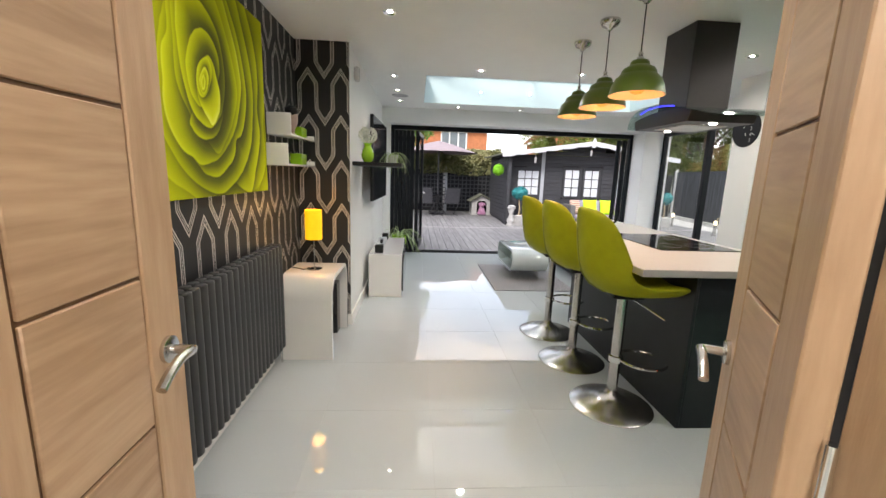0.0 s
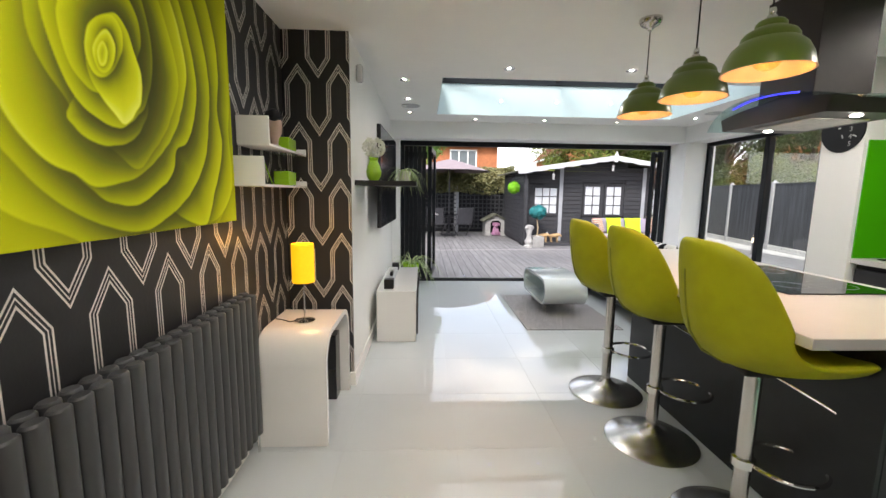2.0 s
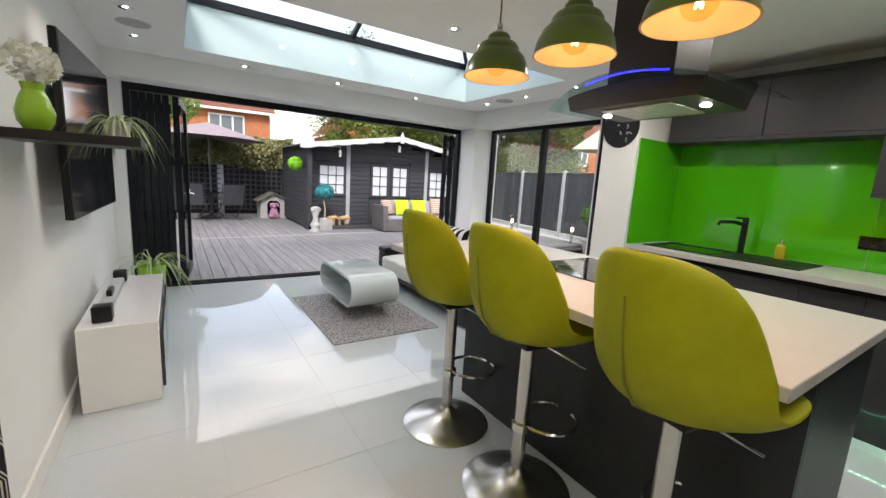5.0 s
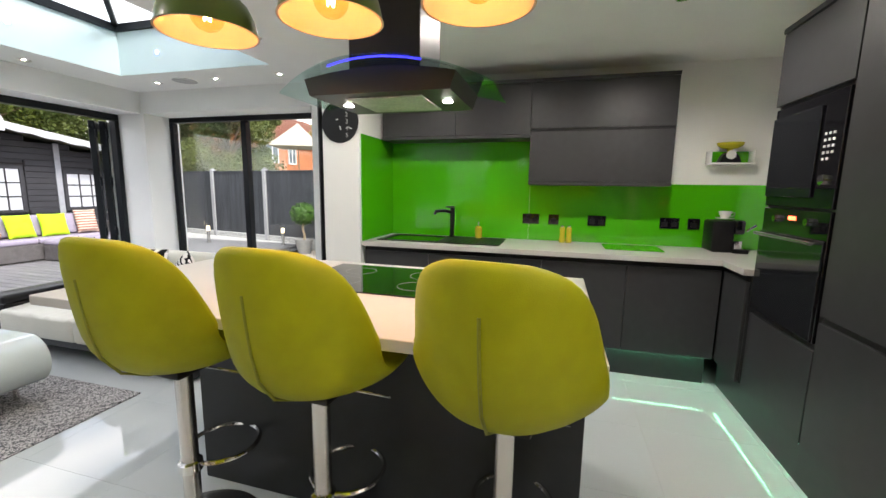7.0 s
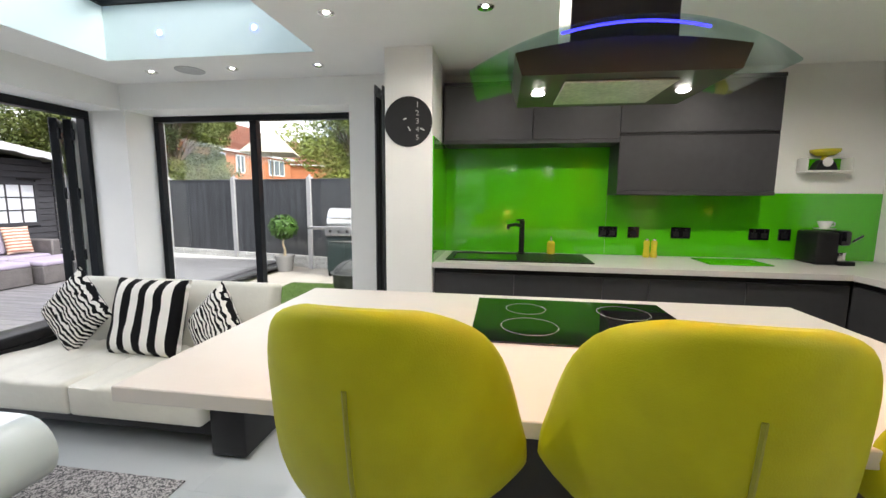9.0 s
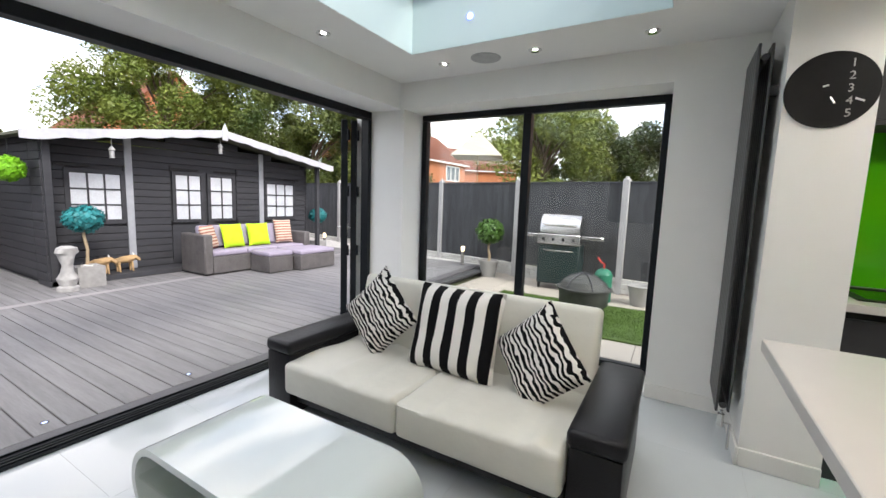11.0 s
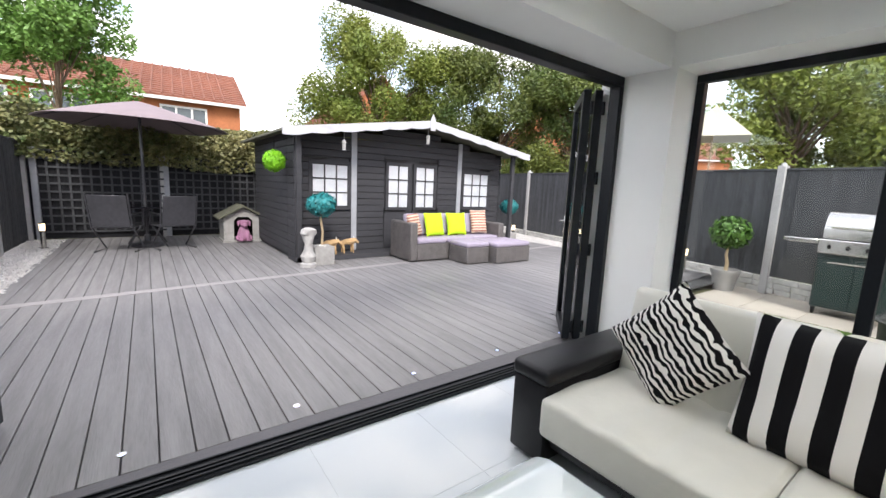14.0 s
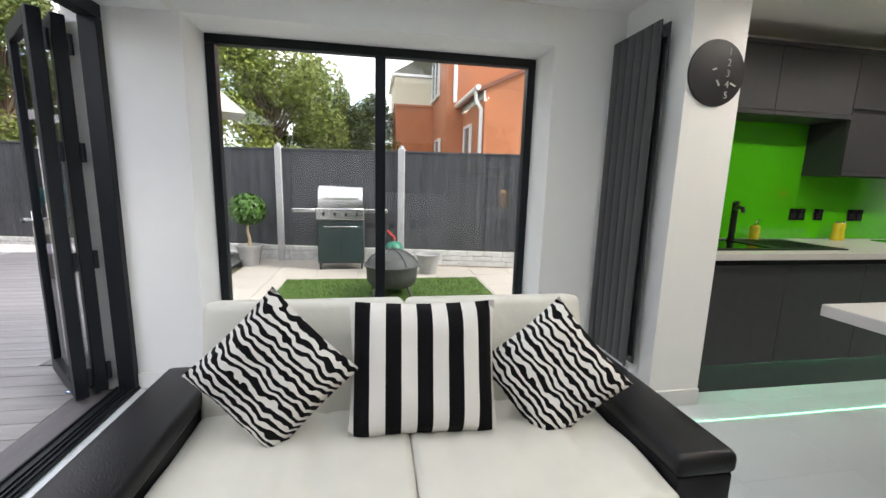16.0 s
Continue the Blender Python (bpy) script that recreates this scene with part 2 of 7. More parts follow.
M["gravelboard"] = material("moulded_concrete_board", (0.56, 0.55, 0.53), 0.8, noise_scale=12, vary=0.25, bump=0.8, bump_scale=14)
M["patio"] = material("buff_porcelain_paving", (0.50, 0.45, 0.39), 0.5, noise_scale=8, vary=0.1, per_piece=0.05, bump=0.08, bump_scale=60)
M["joint"] = material("paving_joint", (0.30, 0.27, 0.24), 0.9, noise_scale=40, vary=0.2)
M["turf"] = material("artificial_turf", (0.07, 0.13, 0.015), 0.8, noise_scale=60, vary=0.35, bump=0.6, bump_scale=300)
M["stones"] = material("white_gravel", (0.62, 0.60, 0.58), 0.8, noise_scale=60, vary=0.25, per_piece=0.2)
M["earth"] = material("far_ground", (0.10, 0.12, 0.05), 0.9, noise_scale=1.5, second=(0.16, 0.14, 0.09), bump=0.3, bump_scale=8)
M["brick"] = material("orange_brick", (0.46, 0.165, 0.07), 0.8, noise_scale=9, vary=0.22, bump=0.3, bump_scale=40)
M["rooftile"] = material("red_roof_tile", (0.22, 0.080, 0.048), 0.75, noise_scale=3, vary=0.25, bump=0.2, bump_scale=30)
M["render"] = material("cream_render", (0.62, 0.56, 0.42), 0.8, noise_scale=6, vary=0.08)
M["upvc"] = material("white_upvc", (0.76, 0.76, 0.75), 0.3, noise_scale=5, vary=0.04)
M["farpane"] = material("house_window_glass", (0.10, 0.12, 0.14), 0.06, noise_scale=1.0, vary=0.5)
M["foliage"] = material("tree_leaves", (0.09, 0.15, 0.02), 0.55, noise_scale=1.6, second=(0.25, 0.28, 0.05), per_piece=0.15)
M["airy"] = material("fresh_green_leaves", (0.10, 0.22, 0.035), 0.55, noise_scale=1.6, second=(0.16, 0.28, 0.06), per_piece=0.1)
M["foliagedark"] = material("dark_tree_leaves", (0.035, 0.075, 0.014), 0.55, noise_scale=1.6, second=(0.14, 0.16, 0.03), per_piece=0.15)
M["ivy"] = material("ivy_leaves", (0.055, 0.085, 0.022), 0.5, noise_scale=9, second=(0.30, 0.27, 0.12), per_piece=0.1)
M["bark"] = material("bark", (0.13, 0.09, 0.06), 0.85, noise_scale=20, vary=0.3, bump=0.6, bump_scale=40)
M["palewood"] = material("pale_stem_wood", (0.42, 0.32, 0.2), 0.7, noise_scale=20, vary=0.25, bump=0.3, bump_scale=50)
M["rattan"] = material("grey_woven_rattan", (0.12, 0.11, 0.108), 0.6, noise_scale=60, vary=0.3, bump=0.9, bump_scale=90)
M["lilac"] = material("lilac_grey_cushion", (0.33, 0.29, 0.37), 0.85, noise_scale=30, vary=0.1, bump=0.15, bump_scale=200)
M["parasol"] = material("mauve_parasol_cloth", (0.22, 0.175, 0.19), 0.8, noise_scale=4, vary=0.12, bump=0.08, bump_scale=60)
M["creamsail"] = material("cream_parasol_cloth", (0.50, 0.46, 0.37), 0.8, noise_scale=4, vary=0.08)
M["garden_metal"] = material("dark_garden_metal", (0.075, 0.075, 0.085), 0.4, 0.5, noise_scale=20, vary=0.2)
M["stoneware"] = material("grey_stone_pot", (0.34, 0.33, 0.32), 0.7, noise_scale=14, vary=0.2, bump=0.2, bump_scale=60)
M["statue"] = material("weathered_statue_stone", (0.42, 0.41, 0.40), 0.8, noise_scale=14, vary=0.3, bump=0.4, bump_scale=40)
M["bbqsteel"] = material("barbecue_stainless", (0.62, 0.61, 0.60), 0.22, 1.0, noise_scale=12, vary=0.1)
M["bbqgreen"] = material("dark_green_barbecue_cabinet", (0.012, 0.030, 0.030), 0.35, noise_scale=10, vary=0.2)
M["red"] = material("red_valve", (0.5, 0.03, 0.02), 0.4, noise_scale=10, vary=0.1)
M["firepit"] = material("weathered_fire_bowl", (0.07, 0.072, 0.068), 0.6, 0.3, noise_scale=14, vary=0.3, bump=0.2, bump_scale=60)
M["bollardlight"] = material("bollard_lens", (1, 0.9, 0.7), 0.4, emit=(1.0, 0.75, 0.45), emit_strength=1.6)
M["purple"] = material("lilac_figure_paint", (0.36, 0.17, 0.28), 0.5, noise_scale=10, vary=0.2)
M["skin"] = material("painted_bust", (0.42, 0.30, 0.24), 0.5, noise_scale=20, vary=0.15)
M["straw"] = material("driftwood", (0.52, 0.34, 0.17), 0.8, noise_scale=14, vary=0.35, bump=0.4, bump_scale=60)
M["pink"] = material("pink_woven_cushion", (0.50, 0.25, 0.19), 0.85, noise_scale=30, vary=0.2)
M["yellow"] = material("yellow_ceramic", (0.55, 0.48, 0.03), 0.25, noise_scale=10, vary=0.1)
M["speaker"] = material("ceiling_speaker_mesh", (0.45, 0.46, 0.46), 0.7, noise_scale=80, vary=0.15)


def stripes(name, kind, scale, direction="X", dark=(0.006, 0.006, 0.007), pale=(0.76, 0.74, 0.70), distort=0.0, phase=0.0, cut=0.5):
    """Two-colour woven stripes, straight or wavering."""
    m = material(name, pale, 0.85, bump=0.15, bump_scale=300, spec=0.12)
    n, l = m.node_tree.nodes, m.node_tree.links
    tc, w, r, mix = n.new("ShaderNodeTexCoord"), n.new("ShaderNodeTexWave"), n.new("ShaderNodeMath"), n.new("ShaderNodeMix")
    w.bands_direction, w.wave_profile = direction, "SIN"
    w.inputs["Scale"].default_value, w.inputs["Distortion"].default_value = scale, distort
    w.inputs["Detail"].default_value, w.inputs["Detail Scale"].default_value, w.inputs["Phase Offset"].default_value = 1.0, kind, phase
    r.operation, r.inputs[1].default_value = "GREATER_THAN", cut
    mix.data_type = "RGBA"
    mix.inputs[6].default_value, mix.inputs[7].default_value = (*pale, 1), (*dark, 1)
    l.new(tc.outputs["Object"], w.inputs["Vector"])
    l.new(w.outputs["Fac"], r.inputs[0])
    l.new(r.outputs[0], mix.inputs["Factor"])
    l.new(mix.outputs[2], n["Principled BSDF"].inputs["Base Color"])
    return m


M["zebra"] = stripes("zebra_print_cloth", 1.7, 10.5, "X", distort=5.5, cut=0.47)
M["bold"] = stripes("black_and_white_striped_cloth", 1, 2.75, "X", phase=3.14, cut=0.5)
M["kilim"] = stripes("striped_woven_cloth", 3, 6, "Z", dark=(0.35, 0.16, 0.12), pale=(0.62, 0.50, 0.40), distort=0.6)
M["rug"] = stripes("flat_woven_rug", 9, 9, "DIAGONAL", dark=(0.10, 0.10, 0.105), pale=(0.50, 0.48, 0.48), distort=9)


# ---- helpers for meshes ----
def box(bm, a, b, bev=0.0, seg=1, turn=None):
    """A box from corner a to corner b, with rounded edges."""
    got = bmesh.ops.create_cube(bm, size=1)["verts"]
    size = [abs(q - p) for p, q in zip(a, b)]
    mid = [(p + q) / 2 for p, q in zip(a, b)]
    m = Matrix.Translation(mid) @ Matrix.Diagonal((*size, 1))
    bmesh.ops.transform(bm, matrix=(turn @ m) if turn else m, verts=got)
    if bev:
        edges = list({e for v in got for e in v.link_edges})
        bmesh.ops.bevel(bm, geom=edges, offset=min(bev, min(size) * 0.45), segments=seg, affect="EDGES", profile=0.5, clamp_overlap=True)


def lathe(bm, profile, at=(0, 0, 0), seg=28, turn=None):
    """Turns (radius, height) pairs round the upright axis."""
    rings = []
    m = turn or Matrix.Identity(4)
    for r, z in profile:
        if r < 1e-5:
            rings.append([bm.verts.new(Vector(at) + m @ Vector((0, 0, z)))])
        else:
            rings.append([bm.verts.new(Vector(at) + m @ Vector((r * math.cos(2 * math.pi * k / seg), r * math.sin(2 * math.pi * k / seg), z))) for k in range(seg)])
    for p, q in zip(rings, rings[1:]):
        for k in range(seg):
            j = (k + 1) % seg
            if len(p) == 1 and len(q) == 1:
                continue
            if len(p) == 1:
                bm.faces.new((p[0], q[j], q[k]))
            elif len(q) == 1:
                bm.faces.new((p[k], p[j], q[0]))
            else:
                bm.faces.new((p[k], p[j], q[j], q[k]))


def cyl(bm, r, z0, z1, at=(0, 0), seg=20, r2=None):
    r2 = r if r2 is None else r2
    lathe(bm, [(0, z0), (r, z0), (r2, z1), (0, z1)], (at[0], at[1], 0), seg)


def tube(bm, points, r, seg=8, closed=False):
    """A round bar along points; r is one radius or one for each point."""
    pts = [Vector(p) for p in points]
    count = len(pts)
    radii = r if isinstance(r, (list, tuple)) else [r] * count
    rings, side = [], None
    for i, p in enumerate(pts):
        if closed:
            way = (pts[(i + 1) % count] - pts[i - 1]).normalized()
        else:
            way = (pts[min(i + 1, count - 1)] - pts[max(i - 1, 0)]).normalized()
        if side is None:
            side = way.orthogonal().normalized()
        side = (side - way * side.dot(way)).normalized()
        up = way.cross(side)
        rings.append([bm.verts.new(p + radii[i] * (math.cos(2 * math.pi * k / seg) * side + math.sin(2 * math.pi * k / seg) * up)) for k in range(seg)])
    pairs = list(zip(rings, rings[1:] + ([rings[0]] if closed else [])))
    for p, q in pairs if closed else pairs[:count - 1]:
        for k in range(seg):
            j = (k + 1) % seg
            bm.faces.new((p[k], p[j], q[j], q[k]))
    if not closed:
        bm.faces.new(rings[0][::-1])
        bm.faces.new(rings[-1])


def prism(bm, outline, axis, lo, hi):
    """Extrudes an outline in the two other axes from lo to hi along the axis."""
    def at(p, h):
        return {"x": (h, p[0], p[1]), "y": (p[0], h, p[1]), "z": (p[0], p[1], h)}[axis]
    a, b = [bm.verts.new(at(p, lo)) for p in outline], [bm.verts.new(at(p, hi)) for p in outline]
    bm.faces.new(a)
    bm.faces.new(b[::-1])
    for k in range(len(outline)):
        j = (k + 1) % len(outline)
        bm.faces.new((a[k], b[k], b[j], a[j]))
    bmesh.ops.recalc_face_normals(bm, faces=bm.faces[:])


def mesh_of(name, bm, mat, sharp=38, smooth=True):
    bmesh.ops.recalc_face_normals(bm, faces=bm.faces[:])
    if smooth:
        for f in bm.faces:
            f.smooth = True
        limit = radians(sharp)
        for e in bm.edges:
            if len(e.link_faces) != 2 or e.calc_face_angle(0) > limit:
                e.smooth = False
    data = bpy.data.meshes.new(name)
    bm.to_mesh(data)
    bm.free()
    data.materials.append(mat if not isinstance(mat, str) else M[mat])
    return data


def part(name, bm, mat, parent, label="", kind="", sharp=38):
    """One mesh object under a thing or under a part."""
    ob = new(name, mesh_of(name, bm, mat, sharp))
    ob.parent = parent
    return tagged(ob, label, kind=kind)


def thing(name, label, category, at=(0, 0, 0), rz=0.0, group="", rx=0.0, ry=0.0):
    ob = new(name)
    ob.matrix_world = pose(*at, rx, ry, rz)
    ob.empty_display_size = 0.1
    return tagged(ob, label, category, group)


def solo(name, bm, mat, label, category, at=(0, 0, 0), rz=0.0, group="", kind="", sharp=38):
    ob = new(name, mesh_of(name, bm, mat, sharp))
    ob.matrix_world = pose(*at, 0, 0, rz)
    return tagged(ob, label, category, group, kind)


def boxes(*pairs, bev=0.0, seg=1):
    bm = bmesh.new()
    for a, b in pairs:
        box(bm, a, b, bev, seg)
    return bm


def structure(name, bm, mat, label):
    return tagged(new(name, mesh_of(name, bm, mat)), label, kind="structure")


def piece(name, data, parent, at, rz=0.0, rx=0.0, ry=0.0):
    """A piece of a surface: an object of its own on shared mesh data."""
    ob = new(name, data)
    ob.parent = parent
    ob.matrix_basis = pose(*at, rx, ry, rz)
    return ob

# ---- the room ----
CEIL, XW, XN, XE, XF, XK = 2.38, -1.15, -0.72, 3.58, 3.92, 3.70   # heights and wall faces
YD, YNIB, YN, YO = 0.38, 3.47, 6.62, 7.0                           # door wall, nib, north wall, bifold line


def wallpaper():
    """Dark paper with staggered long hexagons in pale metallic double lines."""
    m = material("geometric_wallpaper", (0.03, 0.03, 0.034), 0.5)
    n, l = m.node_tree.nodes, m.node_tree.links
    b = n["Principled BSDF"]

    def mathn(op, a, c=None):
        x = n.new("ShaderNodeMath")
        x.operation = op
        for i, v in enumerate((a, c)):
            if v is None:
                continue
            if isinstance(v, (int, float)):
                x.inputs[i].default_value = v
            else:
                l.new(v, x.inputs[i])
        return x.outputs[0]
    tc, sep = n.new("ShaderNodeTexCoord"), n.new("ShaderNodeSeparateXYZ")
    l.new(tc.outputs["Object"], sep.inputs[0])
    W, P, SW, SH_, J = 0.26, 0.362, 0.065, 0.10, 0.20    # repeat across, repeat up, run and rise of a slant, height of an upright
    run = mathn("ADD", sep.outputs[0], sep.outputs[1])
    across = mathn("MAXIMUM", run, mathn("ADD", mathn("MULTIPLY", run, 0.9455), 0.132))
    up_z = mathn("SUBTRACT", sep.outputs[2], mathn("MULTIPLY", mathn("LESS_THAN", sep.outputs[1], YNIB - 0.003), 0.05))
    s_ = mathn("ABSOLUTE", mathn("SUBTRACT", mathn("MODULO", mathn("ADD", across, 100 * W - 2.55 + W / 2), W), W / 2))
    px = mathn("SUBTRACT", s_, SW)
    v0 = mathn("SUBTRACT", mathn("MODULO", mathn("ADD", up_z, 10 * P - 1.39 - (SH_ + J / 2) + P / 2), P), P / 2)
    slope = SH_ / SW
    cosa = SW / math.hypot(SW, SH_)

    def dist(v):
        lean = mathn("MULTIPLY", mathn("SUBTRACT", mathn("MULTIPLY", px, slope), v), cosa)
        k = J / 2 * cosa
        return mathn("ABSOLUTE", mathn("MAXIMUM", mathn("MINIMUM", px, mathn("ADD", lean, k)), mathn("SUBTRACT", lean, k)))
    d = mathn("MINIMUM", dist(v0), dist(mathn("SUBTRACT", v0, mathn("MULTIPLY", mathn("SIGN", v0), P))))

    def band(lo, hi):
        return mathn("MULTIPLY", mathn("GREATER_THAN", d, lo), mathn("LESS_THAN", d, hi))
    line = mathn("MAXIMUM", mathn("LESS_THAN", d, 0.0018), band(0.0085, 0.0142))
    mix, rm = n.new("ShaderNodeMix"), n.new("ShaderNodeMix")
    mix.data_type = "RGBA"
    mix.inputs[6].default_value, mix.inputs[7].default_value = (0.014, 0.014, 0.016, 1), (0.82, 0.76, 0.70, 1)
    l.new(line, mix.inputs["Factor"])
    l.new(mix.outputs[2], b.inputs["Base Color"])
    l.new(mathn("MULTIPLY", line, 0.35), b.inputs["Metallic"])
    rm.inputs[2].default_value, rm.inputs[3].default_value = 0.55, 0.33
    l.new(line, rm.inputs["Factor"])
    l.new(rm.outputs[0], b.inputs["Roughness"])
    grain, bp = n.new("ShaderNodeTexNoise"), n.new("ShaderNodeBump")
    grain.inputs["Scale"].default_value = 90
    bp.inputs["Strength"].default_value, bp.inputs["Distance"].default_value = 0.15, 0.004
    l.new(tc.outputs["Object"], grain.inputs["Vector"])
    l.new(grain.outputs["Fac"], bp.inputs["Height"])
    l.new(bp.outputs[0], b.inputs["Normal"])
    return m


M["paper"] = wallpaper()
# floor bed; its tiles come last in the file
floor = structure("floor", boxes(((-1.3, -1.6, -0.14), (3.9, 7.06, -0.0012))), "grout", "white polished porcelain tiled floor")
structure("wall_west", boxes(((XW - 0.2, 0.2, 0), (XW, YNIB, CEIL))), "paper", "black wallpaper with pale metallic geometric lines")
structure("wall_nib", boxes(((XW, YNIB, 0), (XN, YNIB + 0.006, CEIL))), "paper", "short return wall in black geometric wallpaper")
structure("wall_television", boxes(((XW - 0.2, YNIB + 0.006, 0), (XN, 7.15, CEIL))), "wall", "white painted wall behind the television")
structure("wall_north", boxes(((XN, YN, 2.15), (XF + 0.1, 7.15, CEIL)), ((XE, 6.58, 0), (XF + 0.1, 7.15, 2.15)),
                              ((XN, YN + 0.22, 0), (-0.60, 7.15, 2.15))), "wall", "white painted wall round the folding doors")
structure("wall_east", boxes(((XE, 4.43, 2.15), (XF + 0.1, 6.58, CEIL)), ((XE, 3.95, 0), (XF + 0.1, 4.43, CEIL)), ((XE, YN - 0.04, 2.15), (XF, YN, CEIL))),
          "wall", "white painted wall round the garden window")
structure("wall_pier", boxes(((3.0, 3.62, 0), (XF + 0.1, 3.95, CEIL))), "wall", "white painted pier between kitchen and living area")
structure("wall_kitchen", boxes(((XK, 0.1, 0), (XF + 0.1, 3.62, CEIL))), "wall", "white painted kitchen wall")
structure("wall_south", boxes(((0.42, 0.16, 0), (XK, 0.32, CEIL)), ((XW - 0.2, 0.16, 0), (-0.72, 0.32, CEIL)), ((-0.72, 0.16, 2.04), (0.42, 0.32, CEIL))),
          "wall", "white painted wall with the double doorway")
structure("wall_hall", boxes(((-1.3, -1.7, 0), (1.3, -1.6, CEIL)), ((-1.4, -1.6, 0), (-1.3, 0.16, CEIL)), ((1.3, -1.6, 0), (1.4, 0.16, CEIL))), "wall", "plain white hall walls")

# ceiling with the roof light's shaft cut through
SX0, SX1, SY0, SY1 = -0.08, 3.02, 4.45, 6.12
structure("ceiling", boxes(((-1.4, -1.7, CEIL), (XF + 0.1, SY0, CEIL + 0.25)), ((-1.4, SY1, CEIL), (XF + 0.1, 7.15, CEIL + 0.25)),
                           ((-1.4, SY0, CEIL), (SX0, SY1, CEIL + 0.25)), ((SX1, SY0, CEIL), (XF + 0.1, SY1, CEIL + 0.25))), "ceiling", "flat white ceiling")
SH = 2.78
# the bluish cast of daylight on the shaft walls is mixed into their colour
M["shaft"] = material("shaft_paint_daylight_tint", (0.52, 0.63, 0.64), 0.6, noise_scale=5, vary=0.02)
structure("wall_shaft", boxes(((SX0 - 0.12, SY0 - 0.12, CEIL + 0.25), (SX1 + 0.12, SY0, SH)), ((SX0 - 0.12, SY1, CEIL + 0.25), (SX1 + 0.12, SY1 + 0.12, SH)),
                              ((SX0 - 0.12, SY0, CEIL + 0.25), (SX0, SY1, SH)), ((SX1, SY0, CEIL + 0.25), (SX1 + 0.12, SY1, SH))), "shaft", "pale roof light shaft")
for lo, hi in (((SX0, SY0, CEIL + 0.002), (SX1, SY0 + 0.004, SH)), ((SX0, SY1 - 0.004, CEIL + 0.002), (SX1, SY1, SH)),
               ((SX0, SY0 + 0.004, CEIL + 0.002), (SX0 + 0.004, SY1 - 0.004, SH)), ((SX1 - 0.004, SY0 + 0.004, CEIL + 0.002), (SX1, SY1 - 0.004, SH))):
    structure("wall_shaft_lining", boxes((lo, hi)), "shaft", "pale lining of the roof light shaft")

# roof lantern
lantern = thing("roof_lantern", "dark framed glass roof lantern over the living area", "roof lantern", ((SX0 + SX1) / 2, (SY0 + SY1) / 2, SH))
bm = bmesh.new()
hx, hy = (SX1 - SX0) / 2, (SY1 - SY0) / 2
for p, q in (((-hx, -hy), (hx, -hy)), ((hx, -hy), (hx, hy)), ((hx, hy), (-hx, hy)), ((-hx, hy), (-hx, -hy))):
    tube(bm, [(*p, 0.02), (*q, 0.02)], 0.045, 4)
part("frame", bm, "frame", lantern)
RZ, RX = 0.42, hx - hy
for a, b in (((-RX, 0, RZ), (RX, 0, RZ)), ((-hx, -hy, 0.03), (-RX, 0, RZ)), ((-hx, hy, 0.03), (-RX, 0, RZ)), ((hx, -hy, 0.03), (RX, 0, RZ)), ((hx, hy, 0.03), (RX, 0, RZ)),
             ((0, -hy, 0.03), (0, 0, RZ)), ((0, hy, 0.03), (0, 0, RZ))):
    bm = bmesh.new()
    tube(bm, [a, b], 0.03, 4)
    part("glazing_bar", bm, "frame", lantern)
for pts in (((-hx, -hy), (0, -hy), (0, 0), (-RX, 0)), ((0, -hy), (hx, -hy), (RX, 0), (0, 0)), ((-hx, hy), (0, hy), (0, 0), (-RX, 0)), ((0, hy), (hx, hy), (RX, 0), (0, 0)),
            ((-hx, -hy), (-hx, hy), (-RX, 0)), ((hx, -hy), (hx, hy), (RX, 0))):
    bm = bmesh.new()
    lo = [bm.verts.new((x, y, 0.035 + RZ * (1 - abs(y) / hy) * (1 if len(pts) == 4 else 0) + (RZ if len(pts) == 3 and y == 0 else 0))) for x, y in pts]
    up = [bm.verts.new(v.co + Vector((0, 0, 0.012))) for v in lo]
    bm.faces.new(lo)
    bm.faces.new(up[::-1])
    for i in range(len(lo)):
        j = (i + 1) % len(lo)
        bm.faces.new((lo[i], lo[j], up[j], up[i]))
    ob = part("pane", bm, "glass", lantern)
    ob.visible_shadow = False

# skirtings
SK = 0.10
for name, a, b in (("baseboard", (XW, 0.40, 0), (XW + 0.018, 2.70, SK)), ("baseboard", (XN - 0.05, YNIB - 0.016, 0), (XN + 0.016, YNIB, SK)),
                   ("baseboard", (XN, YNIB, 0), (XN + 0.016, YN + 0.2, SK)),
                   ("baseboard", (XE - 0.016, 3.95 + 0.016, 0), (XE, 4.43, SK)), ("baseboard", (3.0 - 0.016, 3.62, 0), (3.0, 3.95, SK)),
                   ("baseboard", (3.0 - 0.016, 3.95, 0), (XE, 3.95 + 0.016, SK)), ("baseboard", (XE - 0.016, 6.60, 0), (XE, 6.96, SK))):
    bm = bmesh.new()
    box(bm, a, b, 0.004)
    structure(name, bm, "skirting", "white painted skirting board")

# garden window in the east wall
win = tagged(new("window_1"), "large dark aluminium two pane garden window", "window", kind="structure")
bm = bmesh.new()
WY0, WY1, WZ0, WZ1 = 4.43, 6.58, 0.03, 2.15
for a, b in (((XF - 0.035, WY0, WZ1 - 0.055), (XF + 0.035, WY1, WZ1)), ((XF - 0.035, WY0, WZ0), (XF + 0.035, WY1, WZ0 + 0.055)),
             ((XF - 0.035, WY0, WZ0 + 0.055), (XF + 0.035, WY0 + 0.055, WZ1 - 0.055)), ((XF - 0.035, WY1 - 0.055, WZ0 + 0.055), (XF + 0.035, WY1, WZ1 - 0.055)),
             ((XF - 0.045, 5.475, WZ0 + 0.055), (XF + 0.035, 5.545, WZ1 - 0.055))):
    box(bm, a, b, 0.004)
